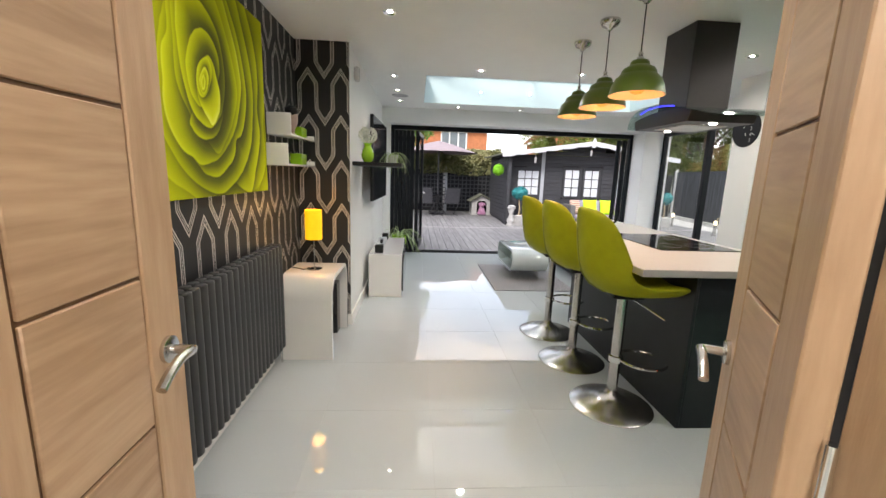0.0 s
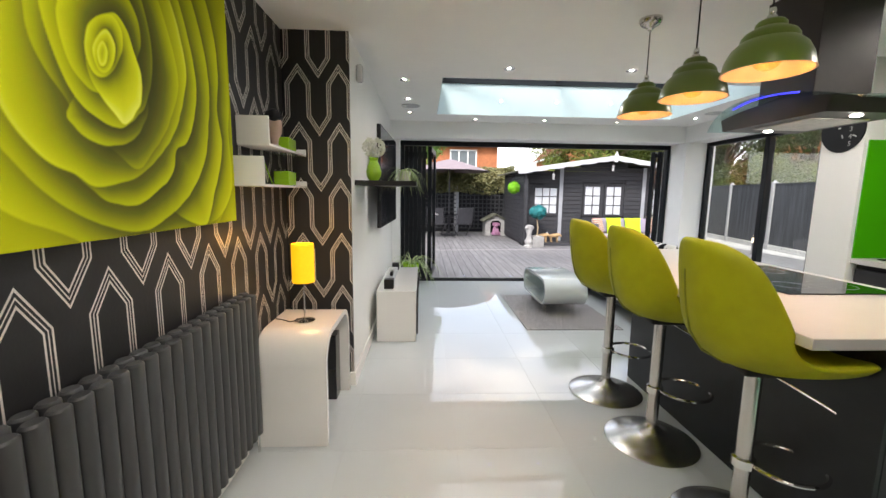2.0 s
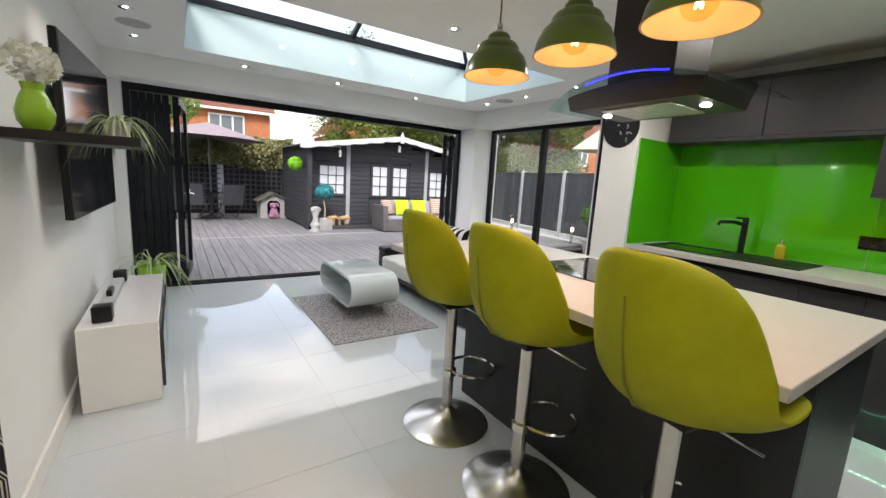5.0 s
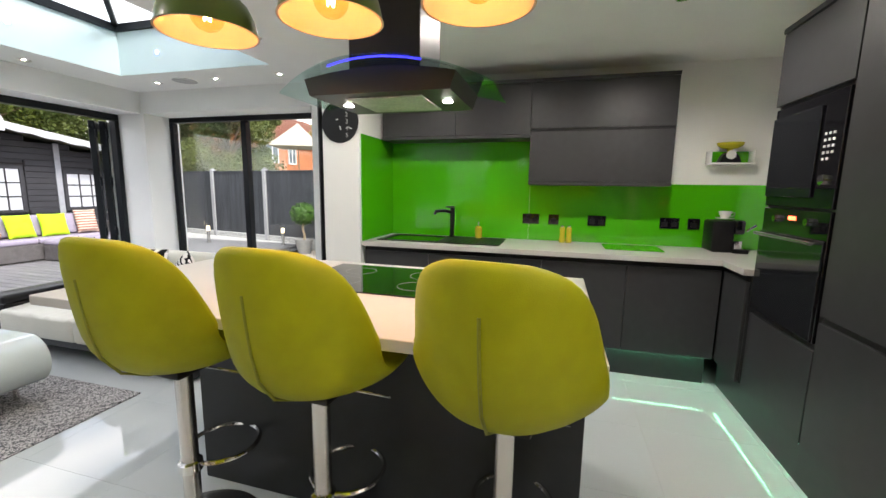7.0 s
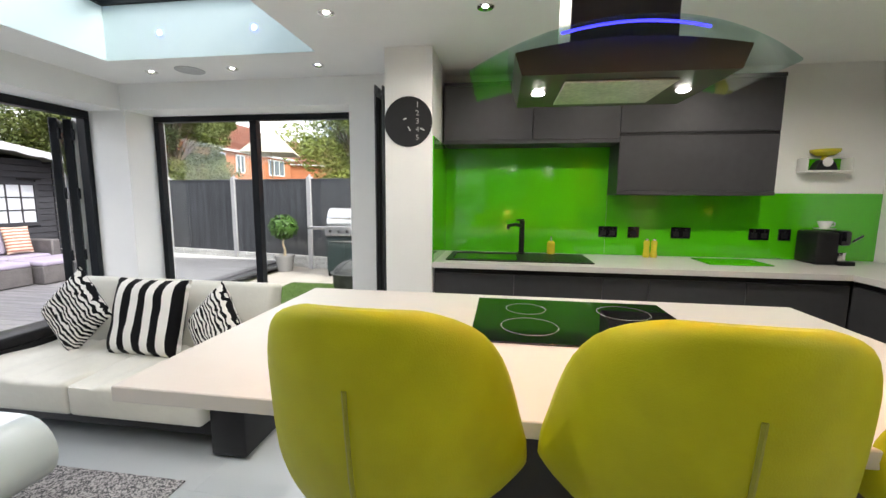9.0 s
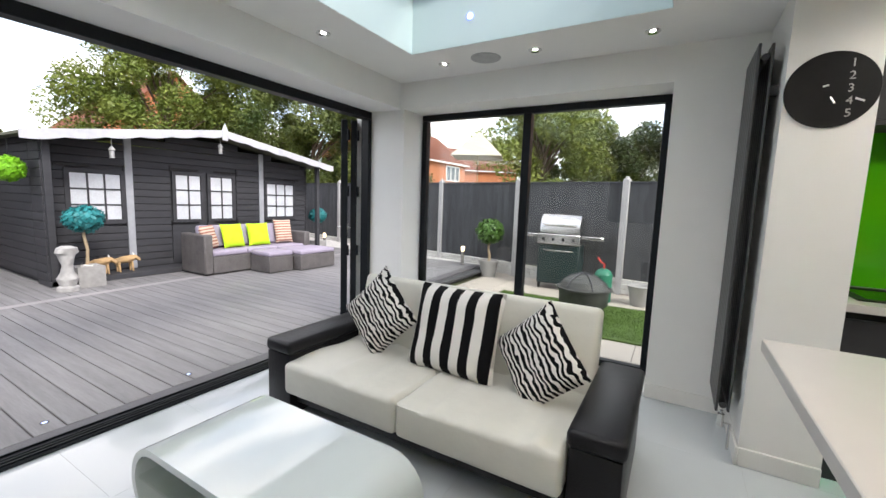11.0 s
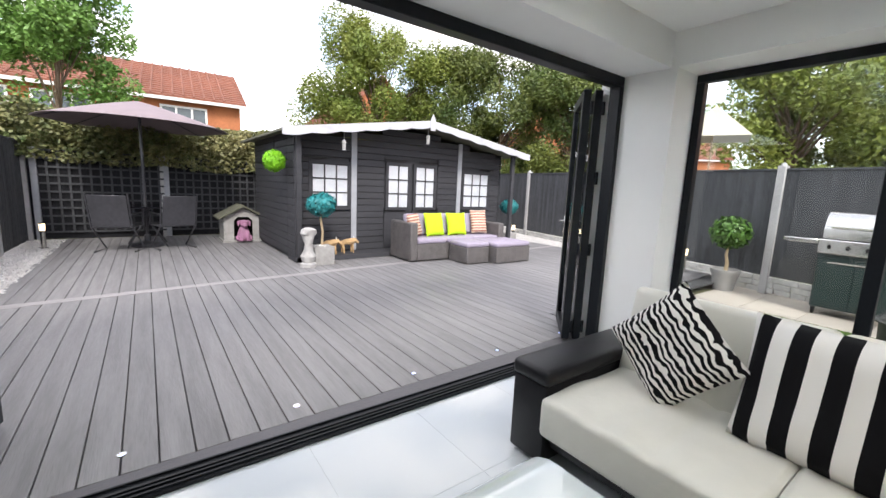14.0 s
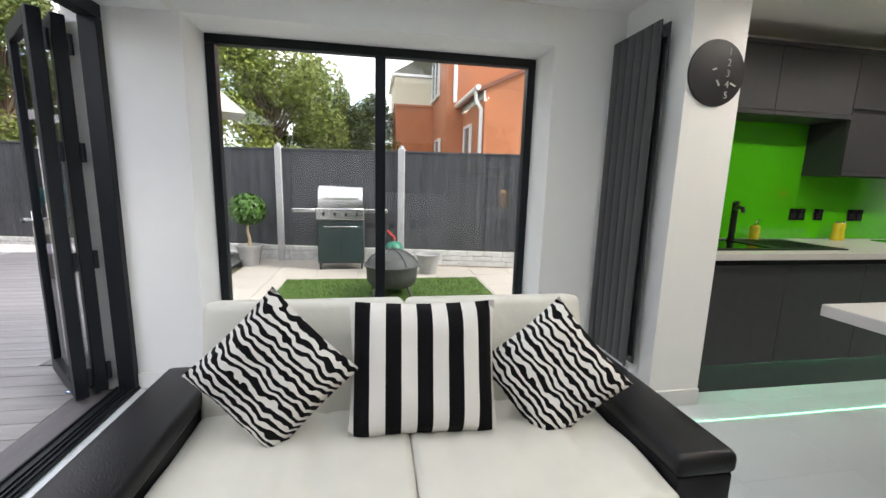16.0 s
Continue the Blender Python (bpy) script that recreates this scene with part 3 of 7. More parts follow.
part("window_frame", bm, "frame", win)
for y0, y1 in ((WY0 + 0.05, 5.48), (5.54, WY1 - 0.05)):
    p = part("pane", boxes(((XF - 0.012, y0, WZ0 + 0.05), (XF + 0.012, y1, WZ1 - 0.05))), "glass", win)
    p.visible_shadow = False
structure("trim", boxes(((XE + 0.002, WY0, 0.0), (XF + 0.1, WY1, 0.028))), "skirting", "white window board at floor level")

# folding doors
BX0, BX1 = -0.60, 3.58
dfr = tagged(new("door_1"), "open anthracite aluminium folding doors", "folding door", kind="structure")
bm = bmesh.new()
box(bm, (BX0, YO - 0.04, 2.08), (BX1, YO + 0.05, 2.15), 0.004)
box(bm, (BX0, YO - 0.04, 0.0), (BX0 + 0.06, YO + 0.05, 2.08), 0.004)
box(bm, (BX1 - 0.05, YO - 0.04, 0.0), (BX1, YO + 0.05, 2.08), 0.004)
part("door_frame", bm, "frame", dfr)
bm = bmesh.new()
box(bm, (BX0, YO - 0.05, 0.0), (BX1, YO + 0.09, 0.016), 0.003)
for y in (-0.035, -0.005, 0.02, 0.065):
    box(bm, (BX0 + 0.06, YO + y, 0.016), (BX1 - 0.05, YO + y + 0.008, 0.026))
part("threshold_track", bm, "frame", dfr, "dark aluminium floor track")


def leaf(x, y, ang, length=0.68, handle=False):
    """One glazed leaf, hinged at (x, y) and turned about its upright edge."""
    base = new("door_leaf")
    base.parent = dfr
    base.matrix_basis = pose(x, y, 0.03, 0, 0, ang)
    bm = bmesh.new()
    t = 0.03
    for a, b in (((0, -t, 0), (0.075, t, 2.04)), ((length - 0.075, -t, 0), (length, t, 2.04)), ((0.075, -t, 0), (length - 0.075, t, 0.09)), ((0.075, -t, 1.96), (length - 0.075, t, 2.04))):
        box(bm, a, b, 0.004)
    fr = part("leaf_frame", bm, "frame", dfr)
    fr.matrix_basis = base.matrix_basis
    bpy.data.objects.remove(base)
    g = part("pane", boxes(((0.07, -0.01, 0.085), (length - 0.07, 0.01, 1.965))), "glass", fr)
    g.visible_shadow = False
    for z in (0.12, 0.78, 1.36, 1.9):
        bm = bmesh.new()
        cyl(bm, 0.013, z - 0.05, z + 0.05, (0.0, -t - 0.008), 10)
        box(bm, (0.0, -t - 0.006, z - 0.04), (0.05, -t, z + 0.04), 0.002)
        part("hinge", bm, "frame", fr)
    if handle:
        for s in (-1, 1):
            bm = bmesh.new()
            tube(bm, [(length - 0.04, s * t, 0.97), (length - 0.04, s * (t + 0.045), 0.97), (length - 0.155, s * (t + 0.05), 0.97)], 0.009)
            box(bm, (length - 0.055, s * t - 0.004, 0.85), (length - 0.025, s * t + 0.004, 1.02), 0.003)
            part("handle", bm, "chrome", fr, "polished lever handle")


for i in range(5):
    leaf(-0.505 + 0.0655 * i, YO - 0.04, 90 + (0.15 if i % 2 else -0.15), 0.92)
leaf(-0.155, YO - 0.03, 84.5, 0.93, True)
leaf(3.50, YO + 0.115, 42, 0.60)
leaf(3.42, YO + 0.165, 43, 0.60, True)

# oak double doors into the hall
PZ = (0.0, 0.29, 0.58, 0.87, 1.16, 1.45, 1.74, 1.98)


def oak_door(name, label, hinge, ang, side):
    d = tagged(new(name), label, "door", kind="structure")
    d.matrix_world = pose(*hinge, 0, 0, ang)
    L, T = 0.45, 0.022
    core = part("door_core", boxes(((0.004, -T + 0.006, 0.004), (L - 0.004, T - 0.006, 1.976))), "groove", d)
    for a, b in (((0, -T, 0), (0.105, T, 1.98)), ((L - 0.105, -T, 0), (L, T, 1.98))):
        part("stile", boxes((a, b), bev=0.003), "oak", d, "straight grained oak stile")
    for z0, z1 in zip(PZ, PZ[1:]):
        part("panel", boxes(((0.112, -T, z0 + 0.0035), (L - 0.112, T, z1 - 0.0035)), bev=0.002), "oakflat", d, "oak panel with sideways grain")
    for s in (-1, 1):
        bm = bmesh.new()
        lathe(bm, [(0, 0), (0.027, 0), (0.027, 0.008), (0.022, 0.010), (0, 0.010)], (L - 0.055, s * T, 1.0), 24, pose(0, 0, 0, -90 * s).to_3x3().to_4x4())
        arc = [(L - 0.055, s * T, 1.0), (L - 0.055, s * (T + 0.05), 1.0)] + [(L - 0.055 - 0.125 * math.sin(radians(a)) * 1.0, s * (T + 0.052), 1.0 + 0.05 * math.sin(radians(a * 1.0)) - 0.075 * (1 - math.cos(radians(a)))) for a in range(0, 91, 15)]
        arc = [(L - 0.055, s * T, 1.0), (L - 0.055, s * (T + 0.05), 1.0)] + [(L - 0.055 - 0.12 * k / 6, s * (T + 0.055), 1.0 + 0.012 * math.sin(k / 6 * 3.14) - 0.022 * (k / 6) ** 1.8) for k in range(1, 7)]
        tube(bm, arc, 0.0095, 12)
        part("handle", bm, "steel", d, "curved satin steel lever handle")
    for z in (0.25, 1.0, 1.75):
        bm = bmesh.new()
        cyl(bm, 0.008, z - 0.05, z + 0.05, (-0.006, side * T), 12)
        box(bm, (0.0, side * T - 0.001, z - 0.05), (0.035, side * (T + 0.002), z + 0.05), 0.001)
        part("hinge", bm, "chrome", d, "bright steel butt hinge")


oak_door("door_2", "open oak door leaf with horizontal grooves beside the radiator", (-0.655, 0.345, 0.006), 91, 1)
oak_door("door_3", "open oak door leaf with horizontal grooves beside the island", (0.345, 0.385, 0.006), 59, -1)
bm = bmesh.new()
box(bm, (-0.72, 0.13, 0), (-0.68, 0.345, 2.04), 0.003)
box(bm, (0.375, -0.12, 0), (0.43, 0.375, 2.04), 0.003)
box(bm, (-0.68, 0.13, 2.0), (0.38, 0.345, 2.04), 0.003)
structure("trim", bm, "oak", "oak door lining")

# downlights, speakers and alarm sensor
down = thing("downlight", "recessed round white ceiling downlight", "downlight", (0, 0, CEIL), group="ceiling downlights")
bm = bmesh.new()
lathe(bm, [(0.017, 0.002), (0.030, -0.003), (0.043, -0.006), (0.047, -0.003), (0.047, 0.0)])
part("bezel", bm, "chrome", down, "bright metal bezel")
bm = bmesh.new()
lathe(bm, [(0, 0.0), (0.015, 0.0), (0.015, 0.002)])
part("lens", bm, "led_white", down)
SPOTS = [(-0.42, 4.54), (-0.42, 5.29), (-0.42, 6.02), (0.45, 4.14), (1.45, 4.10), (2.46, 4.12), (2.50, 3.25), (2.48, 2.34), (2.49, 1.47), (0.45, 6.40), (1.41, 6.38),
         (2.45, 6.42), (3.29, 6.0), (3.29, 5.28), (3.29, 4.56), (-0.35, 1.5), (-0.35, 2.8), (0.5, 1.2)]
for i, (x, y) in enumerate(SPOTS):
    if i:
        copy_thing(down, pose(x, y, CEIL))
down.location = (*SPOTS[0], CEIL)
for x, y in ((-0.40, 5.64), (3.29, 5.65)):
    bm = bmesh.new()
    lathe(bm, [(0, -0.004), (0.095, -0.004), (0.1, -0.006), (0.108, -0.005), (0.11, 0)], seg=36)
    solo("ceiling_speaker", bm, "speaker", "round grey mesh ceiling speaker", "speaker", (x, y, CEIL), group="ceiling speakers")
for x in (0.75, 1.48, 2.2):
    for y, s in ((SY1, -1), (SY0, 1)):
        bm = bmesh.new()
        lathe(bm, [(0.022, 0), (0.022, 0.004), (0.014, 0.006), (0, 0.006)], (0, 0, 0), 16, pose(0, 0, 0, -90 * s).to_3x3().to_4x4())
        solo("recess_light", bm, "led_recess", "tiny blue white spotlight in the roof light shaft", "light", (x, y + s * 0.004, 2.56), group="shaft lights")
for y in (4.9, 5.65):
    bm = bmesh.new()
    lathe(bm, [(0.022, 0), (0.022, 0.004), (0.014, 0.006), (0, 0.006)], (0, 0, 0), 16, pose(0, 0, 0, 0, -90, 0).to_3x3().to_4x4())
    solo("recess_light", bm, "led_recess", "tiny blue white spotlight in the roof light shaft", "light", (SX1 - 0.005, y, 2.56), group="shaft lights")
bm = bmesh.new()
box(bm, (0, -0.03, -0.06), (0.045, 0.03, 0.06), 0.015, 2)
solo("alarm_sensor", bm, "ceramic", "small white wall mounted alarm sensor", "sensor", (XN, 3.75, 2.2))

for x, y, watts, cone in ((-0.42, 4.54, 7.0, 95), (0.45, 4.14, 13.0, 168), (1.45, 4.10, 13.0, 168), (2.50, 3.25, 13.0, 168), (2.49, 1.47, 22.0, 168), (-0.35, 1.5, 15.0, 160), (-0.35, 2.8, 6.0, 150), (0.5, 1.2, 13.0, 168), (2.48, 2.34, 13.0, 168)):
    lamp("downlight_glow", "SPOT", (x, y, CEIL - 0.012), watts, (1.0, 0.92, 0.84), 0.04, cone=cone)
lamp("hall_light", "POINT", (0.0, -0.7, 2.15), 17.0, (1.0, 0.91, 0.82), 0.12)

# ---- kitchen ----
def island():
    t = thing("kitchen_island", "dark grey kitchen island with a white breakfast top", "kitchen island", (1.33, 1.92, 0))
    part("plinth_panel", boxes(((0.02, 0.01, 0), (0.62, 1.64, 0.07))), "black", t)
    part("back_panel", boxes(((0, 0, 0.0), (0.02, 1.66, 0.88)), bev=0.002), "island", t, "flat dark grey back panel")
    part("end_panel", boxes(((0.022, 0, 0.0), (0.66, 0.02, 0.88)), bev=0.002), "island", t)
    part("end_panel", boxes(((0.022, 1.64, 0.0), (0.66, 1.66, 0.88)), bev=0.002), "island", t)
    for k in range(3):
        y = 0.024 + k * 0.54
        part("cabinet_body", boxes(((0.024, y, 0.07), (0.62, y + 0.536, 0.876))), "cab", t)
        part("door", boxes(((0.622, y + 0.002, 0.075), (0.642, y + 0.534, 0.86)), bev=0.002), "cab", t)


island()
bm = bmesh.new()
box(bm, (0, 0, 0), (1.09, 2.16, 0.04), 0.003)
solo("island_worktop", bm, "worktop", "long white laminate breakfast worktop on the island", "worktop", (1.015, 1.90, 0.88))
hob = thing("induction_hob", "black glass induction hob set on the island worktop", "hob", (1.46, 2.47, 0.92))
part("glass_top", boxes(((0, 0, 0.0005), (0.56, 0.76, 0.007)), bev=0.002), "blackgloss", hob)
for x, y, r in ((0.17, 0.18, 0.08), (0.4, 0.18, 0.1), (0.17, 0.56, 0.1), (0.4, 0.56, 0.08)):
    bm = bmesh.new()
    lathe(bm, [(r - 0.0015, 0.007), (r - 0.0015, 0.0076), (r, 0.0076), (r, 0.007)], (x, y, 0), 40)
    part("ring_mark", bm, "speaker", hob, "thin grey cooking zone ring")


def pendant(y):
    t = thing("pendant_light", "olive green metal pendant with a lit globe bulb over the island", "pendant light", (1.07, y, 0), group="pendants over the island")
    bm = bmesh.new()
    lathe(bm, [(0, 2.38), (0.062, 2.38), (0.062, 2.365), (0.05, 2.345), (0.022, 2.33), (0.012, 2.315), (0, 2.315)])
    part("ceiling_rose", bm, "steel", t, "brushed steel ceiling rose")
    bm = bmesh.new()
    tube(bm, [(0, 0, 2.32), (0, 0, 2.06)], 0.0035, 6)
    part("flex", bm, "black", t)

    def low(z):
        return 1.84 + (z - 1.797) * 0.8
    bm = bmesh.new()
    lathe(bm, [(r, low(z)) for r, z in ((0, 2.09), (0.010, 2.085), (0.013, 2.07), (0.010, 2.055), (0.016, 2.05), (0.02, 2.035), (0.02, 2.02))])
    part("lamp_holder", bm, "steel", t, "brushed steel lamp holder")
    out = [(r * 0.8, low(z)) for r, z in ((0.02, 2.035), (0.05, 2.028), (0.062, 2.015), (0.064, 1.995), (0.10, 1.975), (0.115, 1.955), (0.118, 1.935), (0.15, 1.905), (0.172, 1.86), (0.180, 1.825), (0.184, 1.80), (0.188, 1.797))]
    bm = bmesh.new()
    lathe(bm, out, seg=48)
    part("shade", bm, "pendant", t, "ribbed olive green bell shade")
    bm = bmesh.new()
    lathe(bm, [(max(0.001, r - 0.004), z - 0.003) for r, z in out[:-1]] + [(0.1495, 1.8395)], seg=48)
    part("lining", bm, "gold", t, "warm gold shade lining")
    bm = bmesh.new()
    lathe(bm, [(0, 1.845)] + [(0.05 * math.sin(radians(a)), 1.895 - 0.05 * math.cos(radians(a))) for a in range(15, 166, 15)] + [(0.014, 1.955), (0, 1.96)])
    part("bulb", bm, "bulbglass", t, "clear globe bulb").visible_shadow = False
    bm = bmesh.new()
    tube(bm, [(0.010 * math.cos(k), 0.010 * math.sin(k), 1.88 + 0.03 * (k % 2)) for k in range(12)], 0.0022, 5)
    part("filament", bm, "filament", t, "glowing filament")
    lamp("pendant_bulb", "POINT", (1.07, y, 1.875), 0.30, (1.0, 0.70, 0.46), 0.03)
    lamp("pendant_pool", "SPOT", (1.07, y, 1.842), 4.6, (1.0, 0.50, 0.22), 0.05, cone=110)


M["bulbglass"] = glass("amber_bulb_glass", (1.0, 0.86, 0.6))
for y in (3.15, 2.71, 2.28):
    pendant(y)

# island extractor
def extractor():
    t = thing("cooker_hood", "island cooker hood with black chimney and curved glass canopy", "cooker hood", (1.74, 2.78, 0.07))
    bm = bmesh.new()
    box(bm, (-0.145, -0.16, 1.76), (0.145, 0.16, CEIL - 0.07), 0.003)
    part("chimney", bm, "hood", t, "square dark chimney")
    bm = bmesh.new()
    n = 12
    lo, hi = [], []
    for k in range(n + 1):
        y = -0.33 + 0.66 * k / n
        hi.append((y, 1.775 - 0.30 * (y * y)))
        lo.append((y * 0.93, 1.675 + 0.0 * k))
    prism(bm, lo + hi[::-1], "x", -0.22, 0.22)
    part("body", bm, "hood", t, "dark arched hood body")
    part("filter", boxes(((-0.15, -0.17, 1.668), (0.15, 0.17, 1.6745)), bev=0.002), "filter", t, "grey metal grease filter")
    for y in (-0.24, 0.24):
        bm = bmesh.new()
        lathe(bm, [(0, 1.670), (0.018, 1.670), (0.022, 1.674)], (0.0, y, 0))
        part("lamp_lens", bm, "led_white", t, "lit round hood lamp")
    bm = bmesh.new()
    arcs = []
    for layer in (0.0, 0.006):
        rows = []
        for k in range(25):
            y = -0.47 + 0.94 * k / 24
            z = 1.79 - 0.42 * y * y + layer
            w = 0.30 - 0.55 * y * y
            rows.append([bm.verts.new((x, y, z)) for x in (-w - 0.02, -w / 3, w / 3, w + 0.02)])
        arcs.append(rows)
    for rows in arcs:
        for a, b in zip(rows, rows[1:]):
            for i in range(3):
                bm.faces.new((a[i], a[i + 1], b[i + 1], b[i]))
    for a, b in ((0, 1),):
        for k in range(24):
            for i in (0, 3):
                bm.faces.new((arcs[a][k][i], arcs[a][k + 1][i], arcs[b][k + 1][i], arcs[b][k][i]))
        for k in (0, 24):
            for i in range(3):
                bm.faces.new((arcs[a][k][i], arcs[a][k][i + 1], arcs[b][k][i + 1], arcs[b][k][i]))
    part("canopy", bm, "hoodglass", t, "curved clear glass canopy")
    bm = bmesh.new()
    tube(bm, [(-0.27 + 0.5 * y * y, y, 1.797 - 0.42 * y * y) for y in [-0.2 + 0.05 * k for k in range(9)]], 0.004, 6)
    part("light_strip", bm, "led_blue", t, "blue glowing edge strip")
    return t


extractor()


# stools
def stool():
    t = thing("bar_stool", "lime green faux leather bar stool on a brushed steel pedestal", "bar stool", (0, 0, 0), group="stools along the island")
    bm = bmesh.new()
    lathe(bm, [(0, 0), (0.240, 0), (0.243, 0.006), (0.235, 0.012), (0.17, 0.028), (0.10, 0.048), (0.05, 0.075), (0.032, 0.105), (0, 0.105)], seg=64)
    part("base", bm, "steel", t, "flared brushed steel base")
    bm = bmesh.new()
    cyl(bm, 0.030, 0.085, 0.72, seg=28)
    part("column", bm, "steel", t)
    bm = bmesh.new()
    lathe(bm, [(0.030, 0.285), (0.042, 0.29), (0.042, 0.325), (0.030, 0.33)], seg=24)
    ring = [(0.155 + 0.135 * math.cos(a), 0.135 * math.sin(a), 0.305) for a in [2 * math.pi * k / 40 for k in range(40)]]
    tube(bm, ring, 0.009, 8, closed=True)
    part("footrest", bm, "chrome", t, "chrome ring footrest")
    bm = bmesh.new()
    tube(bm, [(0.02, -0.02, 0.705), (0.06, -0.07, 0.685), (0.17, -0.17, 0.62)], 0.005, 8)
    part("height_lever", bm, "chrome", t)
    bm = bmesh.new()
    box(bm, (-0.09, -0.09, 0.70), (0.09, 0.09, 0.73), 0.01, 2)
    part("swivel_plate", bm, "black", t)
    # shell: seat to back along s; the back is at -x
    prof = [(0.245, 0.778, 0.120), (0.235, 0.790, 0.175), (0.18, 0.793, 0.210), (0.08, 0.780, 0.225), (-0.02, 0.775, 0.230), (-0.10, 0.787, 0.230), (-0.170, 0.825, 0.229), (-0.210, 0.885, 0.224),
            (-0.228, 0.965, 0.216), (-0.238, 1.045, 0.205), (-0.245, 1.115, 0.190), (-0.248, 1.172, 0.166), (-0.246, 1.208, 0.132), (-0.242, 1.226, 0.080)]
    prof = [(x * 1.08, 0.742 + (z - 0.775) * 1.038, w * 1.19) for x, z, w in prof]
    bm = bmesh.new()
    n, mrow = len(prof), 17
    front, back = [], []
    for i, (x, z, w) in enumerate(prof):
        a, b = prof[max(i - 1, 0)], prof[min(i + 1, n - 1)]
        tx, tz = b[0] - a[0], b[1] - a[1]
        ln = math.hypot(tx, tz) or 1
        nx, nz = -tz / ln, tx / ln        # points to the sitter's side after the sign below
        nx, nz = -nx, -nz
        rf, rb = [], []
        wrap = (0.05, 0.05, 0.05, 0.06, 0.08, 0.12, 0.16, 0.175, 0.165, 0.145, 0.12, 0.09, 0.06, 0.03)[i]
        for j in range(mrow):
            u = -1 + 2 * j / (mrow - 1)
            edge = math.sqrt(max(0.0, 1 - u ** 4))
            dish = wrap * abs(u) ** 2.1
            thick = 0.004 + 0.03 * edge
            y = u * w
            rf.append(bm.verts.new((x + nx * (dish + thick), y, z + nz * (dish + thick))))
            rb.append(bm.verts.new((x + nx * (dish - thick), y, z + nz * (dish - thick))))
        front.append(rf)
        back.append(rb)
    for g in (front, back):
        for p, q in zip(g, g[1:]):
            for j in range(mrow - 1):
                bm.faces.new((p[j], p[j + 1], q[j + 1], q[j]))
    for i in range(n - 1):
        for j in (0, mrow - 1):
            bm.faces.new((front[i][j], front[i + 1][j], back[i + 1][j], back[i][j]))
    for i in (0, n - 1):
        for j in range(mrow - 1):
            bm.faces.new((front[i][j], front[i][j + 1], back[i][j + 1], back[i][j]))
    shell = part("seat_shell", bm, "lime", t, "one piece padded seat and back", sharp=70)
    sub = shell.modifiers.new("round", "SUBSURF")
    sub.levels = sub.render_levels = 1
    bm = bmesh.new()
    seam = []
    for i in range(4, 11):
        x, z, w = prof[i]
        a, b = prof[i - 1], prof[i + 1]
        tx, tz = b[0] - a[0], b[1] - a[1]
        ln = math.hypot(tx, tz)
        seam.append((x - tz / ln * 0.033 * 1, 0, z + tx / ln * 0.033))
    tube(bm, [(x, y, z) for x, y, z in seam], 0.0045, 6)
    part("seam", bm, "limeseam", t, "raised centre seam on the back")
    return t


st = stool()
for x, y, rz in ((1.055, 2.775, -4), (1.05, 3.345, -3)):
    copy_thing(st, pose(x, y, 0, 0, 0, rz))
st.matrix_world = pose(1.070, 2.165, 0, 0, 0, -7)

# base units, east run and south run
XB = 3.06
LED = []
for k, (y0, y1) in enumerate(((0.94, 1.54), (1.54, 2.14), (2.14, 2.44), (2.44, 3.04), (3.04, 3.61))):
    t = thing("base_cabinet", "handleless matt graphite base cabinet", "kitchen cabinet", (XB, y0, 0), group="base cabinets")
    w = y1 - y0
    part("cabinet_body", boxes(((0.024, 0.001, 0.20), (0.63, w - 0.001, 0.88))), "cab", t)
    part("door", boxes(((0, 0.0015, 0.205), (0.02, w - 0.0015, 0.84)), bev=0.002), "cab", t, "flat graphite door")
    part("finger_rail", boxes(((0.012, 0, 0.842), (0.024, w, 0.878))), "black", t)
t = thing("corner_cabinet", "handleless matt graphite corner cabinet", "kitchen cabinet", (2.72, 0.32, 0), group="base cabinets")
part("cabinet_body", boxes(((0.002, 0.0, 0.20), (0.975, 0.59, 0.88))), "cab", t)
part("door", boxes(((0.0, 0.592, 0.205), (0.337, 0.612, 0.84)), bev=0.002), "cab", t)
part("finger_rail", boxes(((0.0, 0.59, 0.842), (0.34, 0.60, 0.878))), "black", t)
bm = bmesh.new()
prism(bm, [(XK, 0.325), (XK, 3.62), (XB - 0.03, 3.62), (XB - 0.03, 0.955), (2.715, 0.955), (2.715, 0.325)], "z", 0.88, 0.918)
solo("kitchen_worktop", bm, "worktop", "white laminate kitchen worktop along the sink wall", "worktop")
part("edge_strip", boxes(((XB - 0.0325, 0.958, 0.8805), (XB - 0.0302, 3.619, 0.9175))), "worktop", bpy.data.objects["kitchen_worktop"])
structure("baseboard", boxes(((3.11, 0.97, 0), (3.13, 3.61, 0.199)), ((1.2, 0.86, 0), (3.13, 0.88, 0.199))), "cab", "graphite kitchen plinth")
bm = bmesh.new()
y = 0.95
while y < 3.6:
    box(bm, (3.091, y, 0.1965), (3.099, y + 0.008, 0.1995))
    y += 0.033
x = 1.2
while x < 3.08:
    box(bm, (x, 0.881, 0.1965), (x + 0.008, 0.888, 0.1995))
    x += 0.033
solo("plinth_light", bm, "led_green", "green light strip under the kitchen cabinets", "light strip", kind="stuff")

# splashback panels
structure("trim", boxes(((XK - 0.008, 2.29, 0.919), (XK, 3.618, 1.80)), ((XK - 0.008, 0.325, 0.919), (XK, 2.288, 1.43))), "splash", "bright green glass splashback")
structure("trim", boxes(((3.03, 3.612, 0.919), (XK - 0.009, 3.62, 1.80))), "splash", "bright green glass splashback return")

